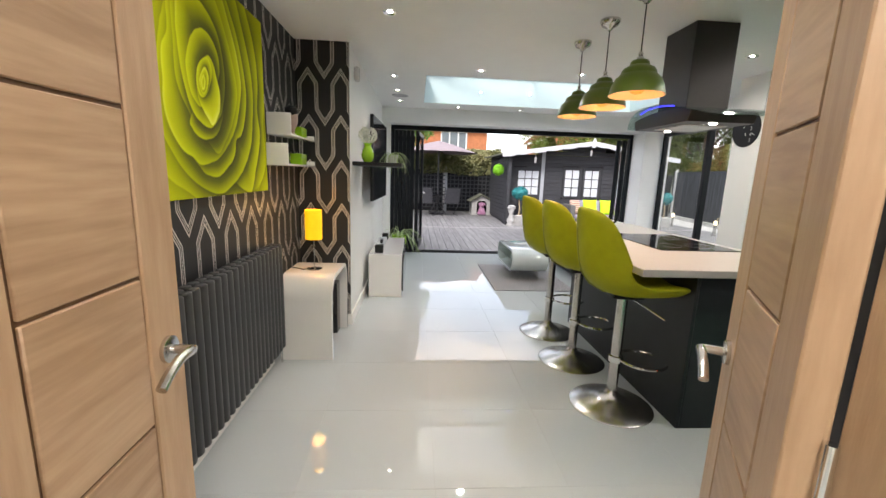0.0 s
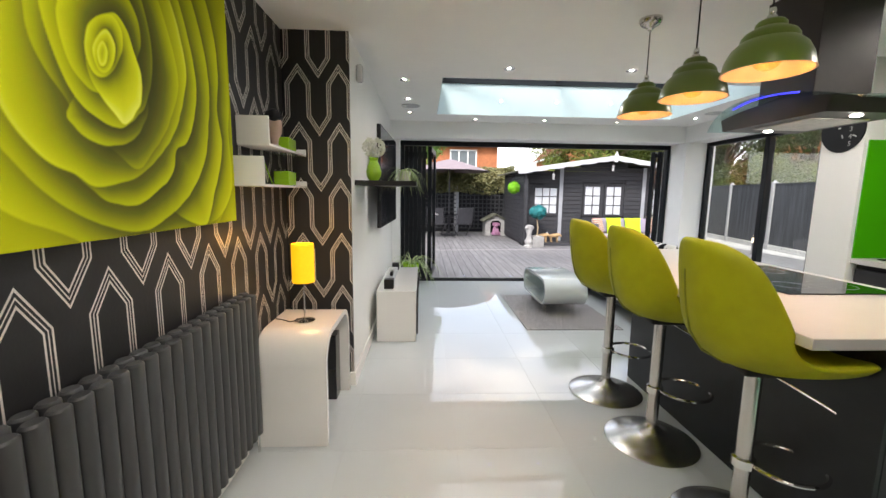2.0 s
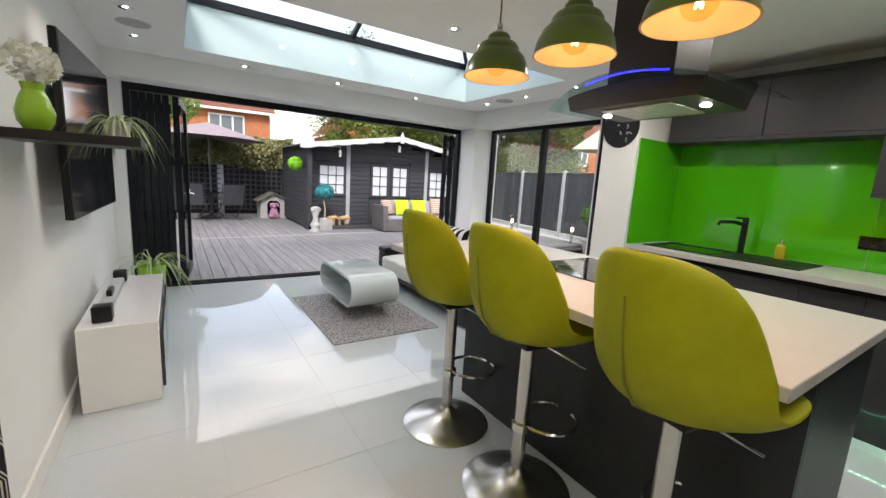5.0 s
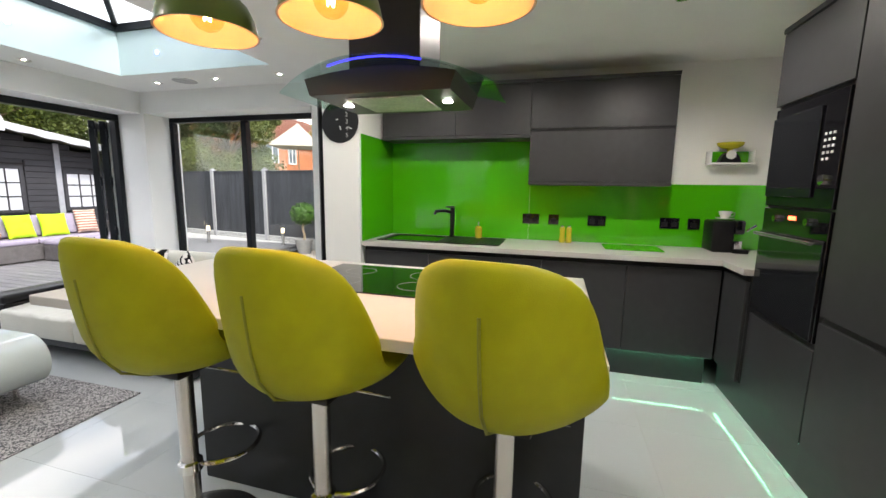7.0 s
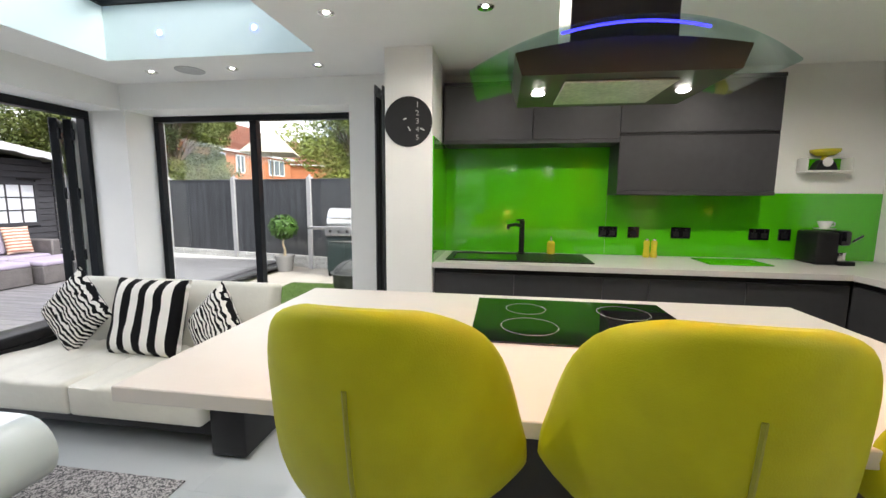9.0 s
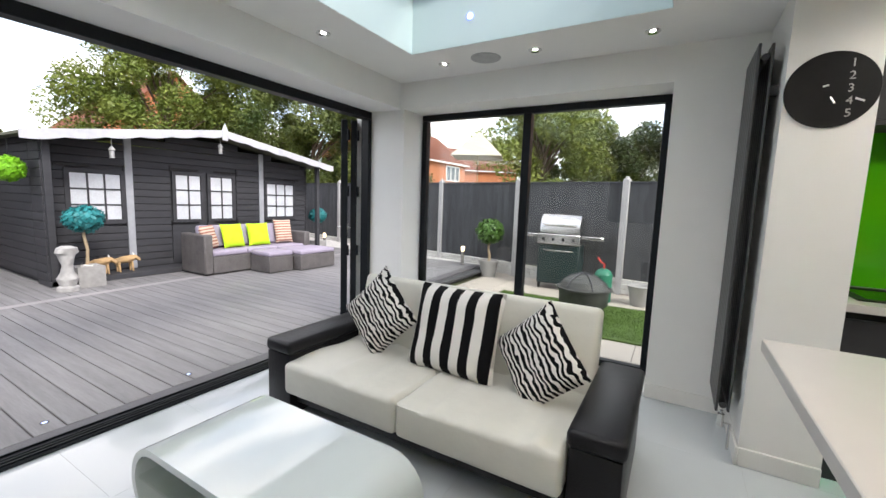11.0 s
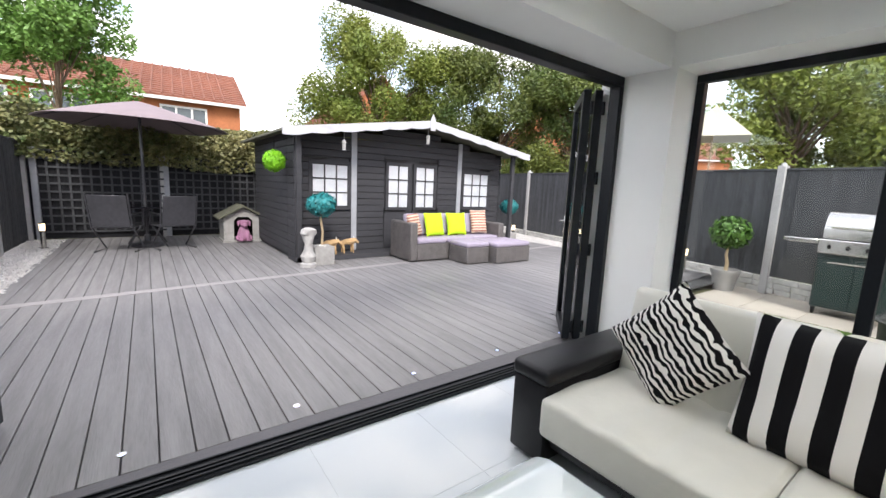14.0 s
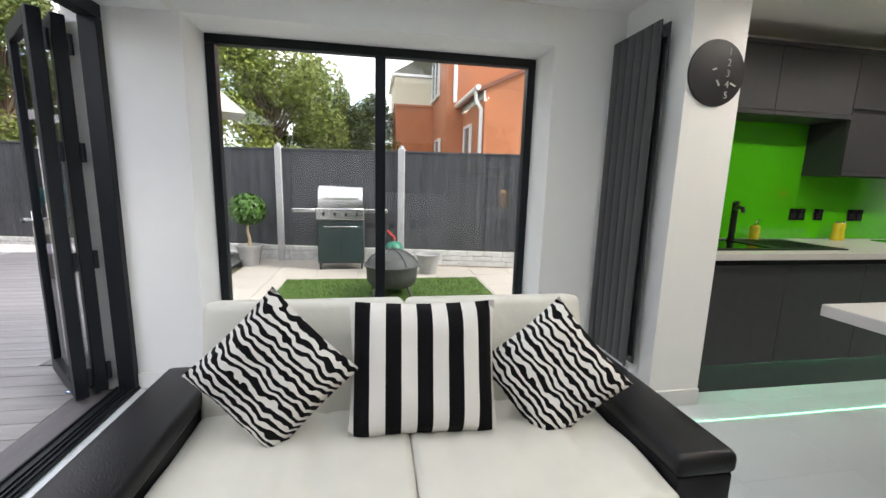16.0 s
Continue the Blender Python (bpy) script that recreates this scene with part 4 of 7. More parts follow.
# wall cupboards
def wall_unit(y0, y1, z0, z1, split=None):
    t = thing("wall_cabinet", "handleless matt graphite wall cabinet", "kitchen cabinet", (3.42, y0, z0), group="wall cabinets")
    w, h = y1 - y0, z1 - z0
    part("cabinet_body", boxes(((0.02, 0.001, 0.012), (0.277, w - 0.001, h - 0.012))), "cab", t)
    if split:
        part("door", boxes(((0, 0.0015, 0.03), (0.018, w - 0.0015, split - 0.012)), bev=0.002), "cab", t)
        part("door", boxes(((0, 0.0015, split + 0.012), (0.018, w - 0.0015, h - 0.03)), bev=0.002), "cab", t)
        part("finger_rail", boxes(((0.008, 0.0, split - 0.012), (0.018, w, split + 0.012))), "black", t)
    else:
        part("door", boxes(((0, 0.0015, 0.03), (0.018, w - 0.0015, h - 0.03)), bev=0.002), "cab", t)
    part("cornice", boxes(((-0.008, 0, h - 0.028), (0.277, w, h)), bev=0.002), "cab", t, "slim graphite top rail")
    part("light_pelmet", boxes(((-0.004, 0, 0), (0.277, w, 0.028)), bev=0.002), "cab", t, "slim graphite bottom rail")


wall_unit(2.92, 3.60, 1.79, 2.25)
wall_unit(2.29, 2.92, 1.79, 2.25)
wall_unit(1.22, 2.29, 1.41, 2.25, 0.44)

# tall units with ovens
def tall_unit(x0, x1, oven=False):
    t = thing("tall_cabinet", "tall matt graphite cabinet housing microwave and oven" if oven else "tall handleless matt graphite cabinet", "kitchen cabinet", (x0, 0.32, 0), group="tall cabinets")
    w = x1 - x0
    part("cabinet_body", boxes(((0.001, 0, 0.20), (w - 0.001, 0.56, 2.22))), "cab", t)
    part("cornice", boxes(((0, 0.0, 2.222), (w, 0.59, 2.25)), bev=0.002), "cab", t)
    if oven:
        part("door", boxes(((0.002, 0.562, 1.84), (w - 0.002, 0.582, 2.218)), bev=0.002), "cab", t)
        part("drawer_front", boxes(((0.002, 0.562, 0.205), (w - 0.002, 0.582, 0.66)), bev=0.002), "cab", t)
    else:
        part("door", boxes(((0.002, 0.562, 0.205), (w - 0.002, 0.582, 0.80)), bev=0.002), "cab", t)
        part("door", boxes(((0.002, 0.562, 0.83), (w - 0.002, 0.582, 2.218)), bev=0.002), "cab", t)
    return t


tall_unit(2.08, 2.71, True)
tall_unit(1.46, 2.075)
tall_unit(0.86, 1.455)
OX0, OX1, OY = 2.10, 2.69, 0.902
ov = thing("built_in_oven", "black glass built in oven with a steel bar handle", "oven", (OX0, OY, 0.69))
part("front", boxes(((0, -0.018, 0), (0.59, 0.0, 0.60)), bev=0.003), "blackgloss", ov, "black glass oven front")
part("door", boxes(((0.004, 0.0005, 0.01), (0.586, 0.012, 0.47)), bev=0.003), "screen", ov, "dark glass oven door")
bm = bmesh.new()
tube(bm, [(0.03, 0.045, 0.455), (0.56, 0.045, 0.455)], 0.009, 12)
for x in (0.06, 0.53):
    tube(bm, [(x, 0.012, 0.455), (x, 0.045, 0.455)], 0.007, 8)
part("handle", bm, "steel", ov, "long brushed steel bar handle")
for x in (0.14, 0.43):
    bm = bmesh.new()
    lathe(bm, [(0.019, 0), (0.017, 0.022), (0, 0.024)], (x, 0.0, 0.545), 20, pose(0, 0, 0, -90).to_3x3().to_4x4())
    part("knob", bm, "chrome", ov, "round chrome knob")
M["led_red"] = material("red_clock_digits", (1, 0.1, 0.05), 0.4, emit=(1.0, 0.12, 0.04), emit_strength=3)
bm = bmesh.new()
for k in range(4):
    x = 0.262 + k * 0.018
    box(bm, (x, 0.0005, 0.545), (x + 0.003, 0.0025, 0.563))
    box(bm, (x + 0.008, 0.0005, 0.545), (x + 0.011, 0.0025, 0.563))
    box(bm, (x, 0.0005, 0.561), (x + 0.011, 0.0025, 0.564))
part("display", bm, "led_red", ov, "small red clock digits")
mw = thing("built_in_microwave", "black glass built in microwave above the oven", "microwave", (OX0, OY, 1.30))
part("front", boxes(((0, -0.018, 0), (0.59, 0.0, 0.52)), bev=0.003), "blackgloss", mw, "black glass microwave front")
part("door", boxes(((0.16, 0.0005, 0.05), (0.586, 0.010, 0.47)), bev=0.003), "screen", mw)
for r in range(5):
    for c in range(3):
        if (r, c) != (4, 0):
            part("button", boxes(((0.05 + c * 0.03, 0.0005, 0.33 - r * 0.028), (0.064 + c * 0.03, 0.003, 0.342 - r * 0.028))), "ceramic", mw, "small white printed button")
bm = bmesh.new()
lathe(bm, [(0.024, 0), (0.022, 0.018), (0, 0.02)], (0.08, 0.0, 0.13), 20, pose(0, 0, 0, -90).to_3x3().to_4x4())
part("knob", bm, "chrome", mw, "round chrome knob")

# sink and tap
sk = thing("kitchen_sink", "black composite inset sink with drainer", "sink", (3.15, 2.48, 0.918))
bm = bmesh.new()
for a, b in (((0, 0, 0), (0.46, 0.5, 0.008)), ((0, 0.5, 0), (0.04, 1.06, 0.008)), ((0.42, 0.5, 0), (0.46, 1.06, 0.008)), ((0.04, 1.02, 0), (0.42, 1.06, 0.008)), ((0.04, 0.5, 0), (0.42, 0.53, 0.008))):
    box(bm, a, b)
part("drainer", bm, "black", sk, "black drainer")
for k in range(9):
    part("rib", boxes(((0.06, 0.06 + k * 0.045, 0.008), (0.40, 0.075 + k * 0.045, 0.0105)), bev=0.001), "black", sk)
part("bowl", boxes(((0.04, 0.53, 0.0005), (0.42, 1.02, 0.003))), "blackgloss", sk)
tp = thing("kitchen_tap", "matt black mixer tap with a flat spout", "tap", (3.56, 2.97, 0.926))
bm = bmesh.new()
cyl(bm, 0.027, 0, 0.012)
cyl(bm, 0.021, 0.01, 0.27)
part("column", bm, "black", tp)
bm = bmesh.new()
tube(bm, [(0, 0, 0.225), (-0.08, 0.05, 0.245), (-0.17, 0.11, 0.24), (-0.18, 0.115, 0.215)], [0.016, 0.013, 0.013, 0.012], 10)
part("spout", bm, "black", tp)
bm = bmesh.new()
box(bm, (-0.075, 0.0 - 0.012, 0.272), (0.02, 0.012, 0.284), 0.004, turn=pose(0, 0, 0, 0, 0, -35))
part("lever", bm, "black", tp)
sd = thing("soap_dispenser", "yellow ceramic soap dispenser with a steel pump", "soap dispenser", (3.60, 2.73, 0.918))
bm = bmesh.new()
lathe(bm, [(0, 0), (0.03, 0), (0.032, 0.01), (0.032, 0.10), (0.02, 0.115), (0, 0.115)])
part("bottle", bm, "yellow", sd)
bm = bmesh.new()
cyl(bm, 0.008, 0.115, 0.155)
tube(bm, [(0, 0, 0.155), (-0.035, 0, 0.152)], 0.005)
part("pump", bm, "chrome", sd, "steel pump")
for k, y in enumerate((1.99, 1.935)):
    t = thing("grinder", "slim lime yellow pepper grinder", "grinder", (3.60, y, 0.918), group="grinders")
    bm = bmesh.new()
    lathe(bm, [(0, 0), (0.024, 0), (0.026, 0.02), (0.020, 0.07), (0.024, 0.12), (0.018, 0.135), (0, 0.135)])
    part("body", bm, "yellow", t)
    bm = bmesh.new()
    lathe(bm, [(0, 0.135), (0.014, 0.136), (0.015, 0.148), (0, 0.156)])
    part("cap", bm, "chrome", t, "small metal cap")
cb = bmesh.new()
box(cb, (0, 0, 0), (0.30, 0.42, 0.010), 0.004)
solo("chopping_board", cb, "splash", "bright green glass chopping board on the worktop", "chopping board", (3.28, 1.25, 0.9185))


def sock(y, w, z=1.11, inner="black"):
    t = thing("wall_socket", "black nickel wall socket on the green splashback", "socket", (XK - 0.008, y, z), group="sockets")
    part("plate", boxes(((-0.009, -w / 2, -0.045), (0, w / 2, 0.045)), bev=0.003), "blackgloss", t)
    for s in ((-1, 1) if w > 0.1 else (0,)):
        part("insert", boxes(((-0.0105, s * w / 4 - 0.022, -0.03), (-0.009, s * w / 4 + 0.022, 0.012))), "black", t)
        part("rocker", boxes(((-0.013, s * w / 4 - 0.007, 0.018), (-0.009, s * w / 4 + 0.007, 0.034)), bev=0.001), "chrome" if inner == "chrome" else "black", t)


for y, w in ((2.27, 0.146), (2.07, 0.088), (1.71, 0.146), (1.14, 0.146), (0.96, 0.088)):
    sock(y, w)

cm = thing("coffee_machine", "black and chrome pod coffee machine in the corner", "coffee machine", (3.44, 0.70, 0.918), 0)
bm = bmesh.new()
box(bm, (0.0, 0.05, 0.0), (0.22, 0.20, 0.24), 0.02, 2)
part("body", bm, "black", cm)
bm = bmesh.new()
box(bm, (-0.02, -0.01, 0.14), (0.20, 0.06, 0.25), 0.02, 2)
part("brew_head", bm, "blackgloss", cm)
bm = bmesh.new()
box(bm, (-0.03, -0.04, 0.0), (0.12, 0.06, 0.03), 0.006, 2)
part("drip_tray", bm, "black", cm)
bm = bmesh.new()
cyl(bm, 0.035, 0.03, 0.09, (0.04, 0.02))
part("cup_stand", bm, "chrome", cm, "chrome cup stand")
bm = bmesh.new()
tube(bm, [(-0.01, -0.015, 0.17), (-0.02, -0.05, 0.20), (-0.02, -0.07, 0.215)], 0.007)
part("lever", bm, "chrome", cm, "chrome lever")
cu = thing("coffee_cup", "white cup and saucer on top of the coffee machine", "cup", (3.53, 0.80, 1.168))
bm = bmesh.new()
lathe(bm, [(0, 0), (0.06, 0.004), (0.065, 0.010), (0.03, 0.006), (0, 0.006)])
part("saucer", bm, "ceramic", cu)
bm = bmesh.new()
lathe(bm, [(0, 0.007), (0.025, 0.007), (0.04, 0.04), (0.045, 0.06), (0.042, 0.06), (0.036, 0.038), (0.0, 0.012)])
tube(bm, [(0, -0.042, 0.05), (0, -0.065, 0.048), (0, -0.062, 0.028), (0, -0.036, 0.022)], 0.004)
part("cup", bm, "ceramic", cu)

# little wall box with the scales
sb = thing("wall_shelf", "small white rounded open box shelf on the kitchen wall", "shelf", (XK, 0.77, 1.59))
bm = bmesh.new()
box(bm, (-0.11, -0.155, -0.006), (0, 0.155, 0.010), 0.006, 2)
box(bm, (-0.11, -0.155, 0.0), (0, -0.14, 0.10), 0.006, 2)
box(bm, (-0.11, 0.14, 0.0), (0, 0.155, 0.10), 0.006, 2)
part("box", bm, "whitegloss", sb)
# the box is open behind; this added green sheet stands for a reflection
part("back_panel", boxes(((-0.006, -0.14, 0.011), (-0.001, 0.14, 0.10))), "splash", sb, "green reflection in the box, built as a panel")
sc = thing("kitchen_scales", "retro black kitchen scales with a lime pan", "scales", (XK - 0.06, 0.78, 1.601))
bm = bmesh.new()
prism(bm, [(-0.075, 0), (0.075, 0), (0.055, 0.05), (0.03, 0.075), (-0.03, 0.075), (-0.055, 0.05)], "x", -0.035, 0.035)
part("body", bm, "black", sc)
bm = bmesh.new()
lathe(bm, [(0.034, 0), (0.034, 0.004), (0.028, 0.006), (0, 0.006)], (-0.036, 0, 0.058), 24, pose(0, 0, 0, 0, -90, 0).to_3x3().to_4x4())
part("dial", bm, "ceramic", sc, "round white dial")
bm = bmesh.new()
cyl(bm, 0.02, 0.075, 0.105)
lathe(bm, [(0, 0.105), (0.05, 0.107), (0.085, 0.13), (0.09, 0.15), (0.086, 0.15), (0.048, 0.112), (0, 0.110)])
part("pan", bm, "yellow", sc, "lime yellow weighing pan")

# wall clock on the pier
ck = thing("wall_clock", "large round black wall clock with cut out white numerals", "clock", (3.0, 3.785, 1.89))
bm = bmesh.new()
lathe(bm, [(0, 0), (0.165, 0), (0.168, 0.006), (0.165, 0.012), (0, 0.012)], (0, 0, 0), 56, pose(0, 0, 0, 0, -90, 0).to_3x3().to_4x4())
part("face", bm, "black", ck)


def text(word, size, mat, parent, at, turn, label="", depth=0.001, name="numeral"):
    cu_ = bpy.data.curves.new(name, "FONT")
    cu_.body, cu_.size, cu_.extrude, cu_.align_x, cu_.align_y = word, size, depth, "CENTER", "CENTER"
    tmp = bpy.data.objects.new(name, cu_)
    scene.collection.objects.link(tmp)
    data = bpy.data.meshes.new_from_object(tmp.evaluated_get(bpy.context.evaluated_depsgraph_get()))
    bpy.data.objects.remove(tmp)
    data.materials.clear()
    data.materials.append(M[mat])
    ob = new(name, data)
    ob.parent = parent
    ob.matrix_basis = pose(*at, *turn)
    return tagged(ob, label)


for k, w in enumerate("12345"):
    a = -0.066
    text(w, 0.05, "statue" if k else "speaker", ck, (-0.0135, a, 0.108 - 0.054 * k), (90, 0, -90), "pale numeral", name="numeral")
for a, b in (((-0.014, -0.002, -0.035), (-0.018, -0.016, -0.062)), ((-0.014, -0.085, -0.045), (-0.018, -0.115, -0.06)), ((-0.014, 0.03, 0.015), (-0.018, 0.01, 0.02))):
    bm = bmesh.new()
    tube(bm, [a, b], 0.004, 6)
    part("pointer", bm, "ceramic", ck, "short pale clock hand")

# ---- living area ----
def closed_curve(points, steps=9):
    """A smooth closed line through a few points."""
    p = np.array(points, float)
    a, b, c, d = np.roll(p, 1, 0), p, np.roll(p, -1, 0), np.roll(p, -2, 0)
    t = (np.arange(steps) / steps)[None, :, None]
    a, b, c, d = (q[:, None, :] for q in (a, b, c, d))
    return (0.5 * (2 * b + (c - a) * t + (2 * a - 5 * b + 4 * c - d) * t ** 2 + (3 * b - a - 3 * c + d) * t ** 3)).reshape(-1, 2)


def inside_and_distance(ring, y, z):
    """For each point of the sheet: whether the ring holds it, and how far off the ring is."""
    inside, near = np.zeros(y.shape, bool), np.full(y.shape, 9.0)
    for (y0, z0), (y1, z1) in zip(ring, np.roll(ring, -1, 0)):
        if abs(z1 - z0) > 1e-9:
            inside ^= ((z0 > z) != (z1 > z)) & (y < (y1 - y0) * (z - z0) / (z1 - z0) + y0)
        dy, dz = y1 - y0, z1 - z0
        f = np.clip(((y - y0) * dy + (z - z0) * dz) / (dy * dy + dz * dz + 1e-12), 0, 1)
        near = np.minimum(near, np.hypot(y - y0 - f * dy, z - z0 - f * dz))
    return inside, near


PETALS = []


def petal(rim, fade, dark, lip=0.5, shade=0.5, reach=0.05, way=(0.6, -0.8)):
    """One printed petal: its rim, how far and how deep it darkens inwards, its pale lip, and the print's shade round it."""
    PETALS.append((closed_curve(rim), fade, dark, lip, shade, reach, way))


petal([(-0.57, -0.06), (-0.58, -0.17), (-0.575, -0.30), (-0.59, -0.42), (-0.55, -0.56), (0.0, -0.7), (0.9, -0.5), (0.9, 0.6), (-0.45, 0.6)], 0.30, 0.10, 0.35, 0.15, 0.06)
petal([(-0.60, 0.02), (-0.59, -0.08), (-0.56, -0.18), (-0.48, -0.31), (-0.36, -0.42), (-0.22, -0.49), (0.29, -0.7), (0.9, 0.0), (0.6, 0.7), (-0.53, 0.7), (-0.56, 0.15)], 0.45, 0.15, 0.4, 0.28, 0.09, (-0.4, -0.9))
petal([(0.20, 0.55), (0.62, 0.58), (0.705, 0.45), (0.69, 0.2), (0.685, 0.0), (0.665, -0.13), (0.68, -0.30), (0.64, -0.42), (0.49, -0.51), (0.2, -0.53), (0.0, -0.44), (-0.05, -0.05)], 0.20, 0.55, 0.35, 0.3, 0.05)
petal([(0.36, 0.55), (0.50, 0.42), (0.585, 0.25), (0.60, 0.10), (0.575, -0.05), (0.60, -0.2), (0.52, -0.38), (0.40, -0.52), (0.1, -0.3), (0.1, 0.4)], 0.16, 0.75, 0.3, 0.8, 0.07, (0.9, -0.4))
petal([(0.27, 0.55), (0.42, 0.34), (0.50, 0.17), (0.52, 0.03), (0.495, -0.13), (0.45, -0.27), (0.33, -0.40), (0.20, -0.47), (0.05, -0.51), (-0.14, -0.46), (-0.30, -0.34), (-0.38, -0.18), (-0.30, 0.2), (0.0, 0.55)], 0.15, 0.60, 0.45, 0.75, 0.06, (0.7, -0.7))
petal([(0.30, 0.35), (0.40, 0.16), (0.425, 0.0), (0.38, -0.14), (0.33, -0.21), (0.27, -0.24), (0.24, -0.32), (0.16, -0.38), (0.06, -0.425), (-0.02, -0.425), (-0.10, -0.395), (-0.2, -0.26), (-0.15, 0.1), (0.1, 0.5)], 0.07, 0.55, 0.5, 0.95, 0.09, (0.7, -0.7))
petal([(-0.26, 0.28), (-0.285, 0.13), (-0.33, 0.05), (-0.335, -0.06), (-0.345, -0.14), (-0.33, -0.21), (-0.29, -0.27), (-0.23, -0.32), (-0.16, -0.345), (-0.10, -0.375), (0.0, -0.36), (0.08, -0.335), (0.20, -0.25), (0.28, -0.16), (0.335, -0.05), (0.365, 0.06), (0.33, 0.2), (0.25, 0.33), (0.15, 0.45), (-0.1, 0.52)], 0.17, 0.45, 0.8, 0.6, 0.06, (0.5, -0.85))
petal([(-0.20, 0.40), (-0.245, 0.25), (-0.25, 0.08), (-0.25, -0.03), (-0.22, -0.10), (-0.165, -0.165), (-0.13, -0.23), (-0.03, -0.27), (0.06, -0.32), (0.13, -0.27), (0.22, -0.18), (0.29, -0.06), (0.31, 0.03), (0.27, 0.16), (0.20, 0.28), (0.10, 0.40), (-0.05, 0.46)], 0.13, 0.85, 0.5, 0.35, 0.05, (-0.5, -0.8))
petal([(-0.165, -0.185), (-0.15, -0.225), (-0.11, -0.25), (-0.05, -0.262), (0.03, -0.245), (0.09, -0.20), (0.135, -0.12), (0.10, -0.02), (-0.06, -0.07)], 0.08, 0.80, 0.6, 0.95, 0.09, (0.5, -0.85))
petal([(-0.17, 0.33), (-0.22, 0.2), (-0.215, 0.05), (-0.19, -0.05), (-0.16, -0.12), (-0.12, -0.165), (-0.07, -0.19), (-0.01, -0.205), (0.04, -0.19), (0.12, -0.12), (0.17, 0.0), (0.17, 0.12), (0.12, 0.24), (0.0, 0.32)], 0.12, 0.80, 0.7, 0.95, 0.05, (0.5, -0.8))
petal([(0.0, 0.215), (-0.07, 0.195), (-0.125, 0.14), (-0.165, 0.06), (-0.165, -0.01), (-0.145, -0.07), (-0.11, -0.105), (-0.07, -0.12), (-0.02, -0.10), (0.06, -0.03), (0.12, 0.05), (0.12, 0.13), (0.07, 0.19)], 0.10, 0.75, 0.45, 0.85, 0.10, (0.85, 0.1))
petal([(0.02, 0.11), (0.065, 0.085), (0.09, 0.03), (0.115, -0.03), (0.11, -0.09), (0.085, -0.14), (0.03, -0.19), (-0.01, -0.165), (-0.05, -0.13), (-0.085, -0.08), (-0.09, 0.0), (-0.055, 0.065)], 0.16, 0.45, 0.7, 0.9, 0.09, (0.8, 0.6))
petal([(0.015, 0.10), (-0.03, 0.085), (-0.075, 0.045), (-0.09, 0.0), (-0.088, -0.04), (-0.065, -0.075), (-0.03, -0.07), (0.01, -0.035), (0.04, 0.02), (0.045, 0.07)], 0.05, 0.65, 0.5, 0.7, 0.04, (0.4, -0.9))
petal([(-0.01, 0.055), (-0.045, 0.03), (-0.068, -0.01), (-0.055, -0.055), (-0.03, -0.06), (0.0, -0.03), (0.015, 0.02)], 0.03, 0.70, 0.6, 0.8, 0.03, (0.9, 0.3))
petal([(-0.03, 0.02), (-0.052, -0.01), (-0.045, -0.045), (-0.025, -0.035), (-0.015, 0.0)], 0.02, 0.8, 0.3, 0.6, 0.02)


def rose_sheet(y0, y1, z0, z1, step=0.0036):
    """The printed face of the canvas: a fine sheet whose corners carry the print's colours, petal laid over petal."""
    ny, nz = int(round((y1 - y0) / step)) + 1, int(round((z1 - z0) / step)) + 1
    gy, gz = np.meshgrid(np.linspace(y0, y1, ny), np.linspace(z0, z1, nz))
    waver = np.array([noise.noise(Vector((a * 4, b * 4, 2))) for a, b in zip(gy.ravel(), gz.ravel())]).reshape(gy.shape)
    fine = np.array([noise.noise(Vector((a * 22, b * 22, 5))) for a, b in zip(gy.ravel(), gz.ravel())]).reshape(gy.shape)
    py, pz = gy + 0.004 * waver + 0.0025 * fine, gz + 0.004 * waver - 0.0025 * fine
    tone = np.full(gy.shape, 0.50)
    for ring, fade, dark, lip, shade, reach, way in PETALS:
        inside, near = inside_and_distance(ring, py, pz)
        mid = ring.mean(0)
        oy, oz = py - mid[0], pz - mid[1]
        facing = (oy * way[0] + oz * way[1]) / (np.hypot(oy, oz) * math.hypot(*way) + 1e-6)
        fall = np.exp(-near / reach) * shade * (0.35 + 0.65 * np.clip(facing * 0.7 + 0.45, 0, 1))
        cover = np.clip(0.5 + np.where(inside, near, -near) / (1.6 * step), 0, 1)
        tone = tone * (1 - fall * (1 - cover))
        body = 0.74 * (1 - dark * (1 - np.exp(-(near / fade) ** 1.5))) + 0.26 * lip * np.exp(-(near / 0.022) ** 1.3)
        tone = tone * (1 - cover) + cover * np.maximum(body * (1 + 0.12 * waver), 0.02)
    tone = np.clip(tone, 0.0, 1.0)[..., None]
    stops = ((0.0, (0.05, 0.05, 0.015)), (0.2, (0.14, 0.15, 0.015)), (0.45, (0.40, 0.43, 0.006)), (0.7, (0.62, 0.66, 0.010)), (1.0, (0.84, 0.87, 0.20)))
    levels = [s[0] for s in stops]
    colours = np.concatenate([np.interp(tone, levels, [s[1][k] for s in stops]) for k in range(3)] + [np.ones_like(tone)], axis=2)
    verts = [(0.0, a, b) for a, b in zip(gy.ravel(), gz.ravel())]
    faces = [(r * ny + c, r * ny + c + 1, (r + 1) * ny + c + 1, (r + 1) * ny + c) for r in range(nz - 1) for c in range(ny - 1)]
    data = bpy.data.meshes.new("print")
    data.from_pydata(verts, [], faces)
    layer = data.color_attributes.new("print", "FLOAT_COLOR", "POINT")
    layer.data.foreach_set("color", colours.reshape(-1).astype(np.float32))
    data.materials.append(M["rose"])
    return data


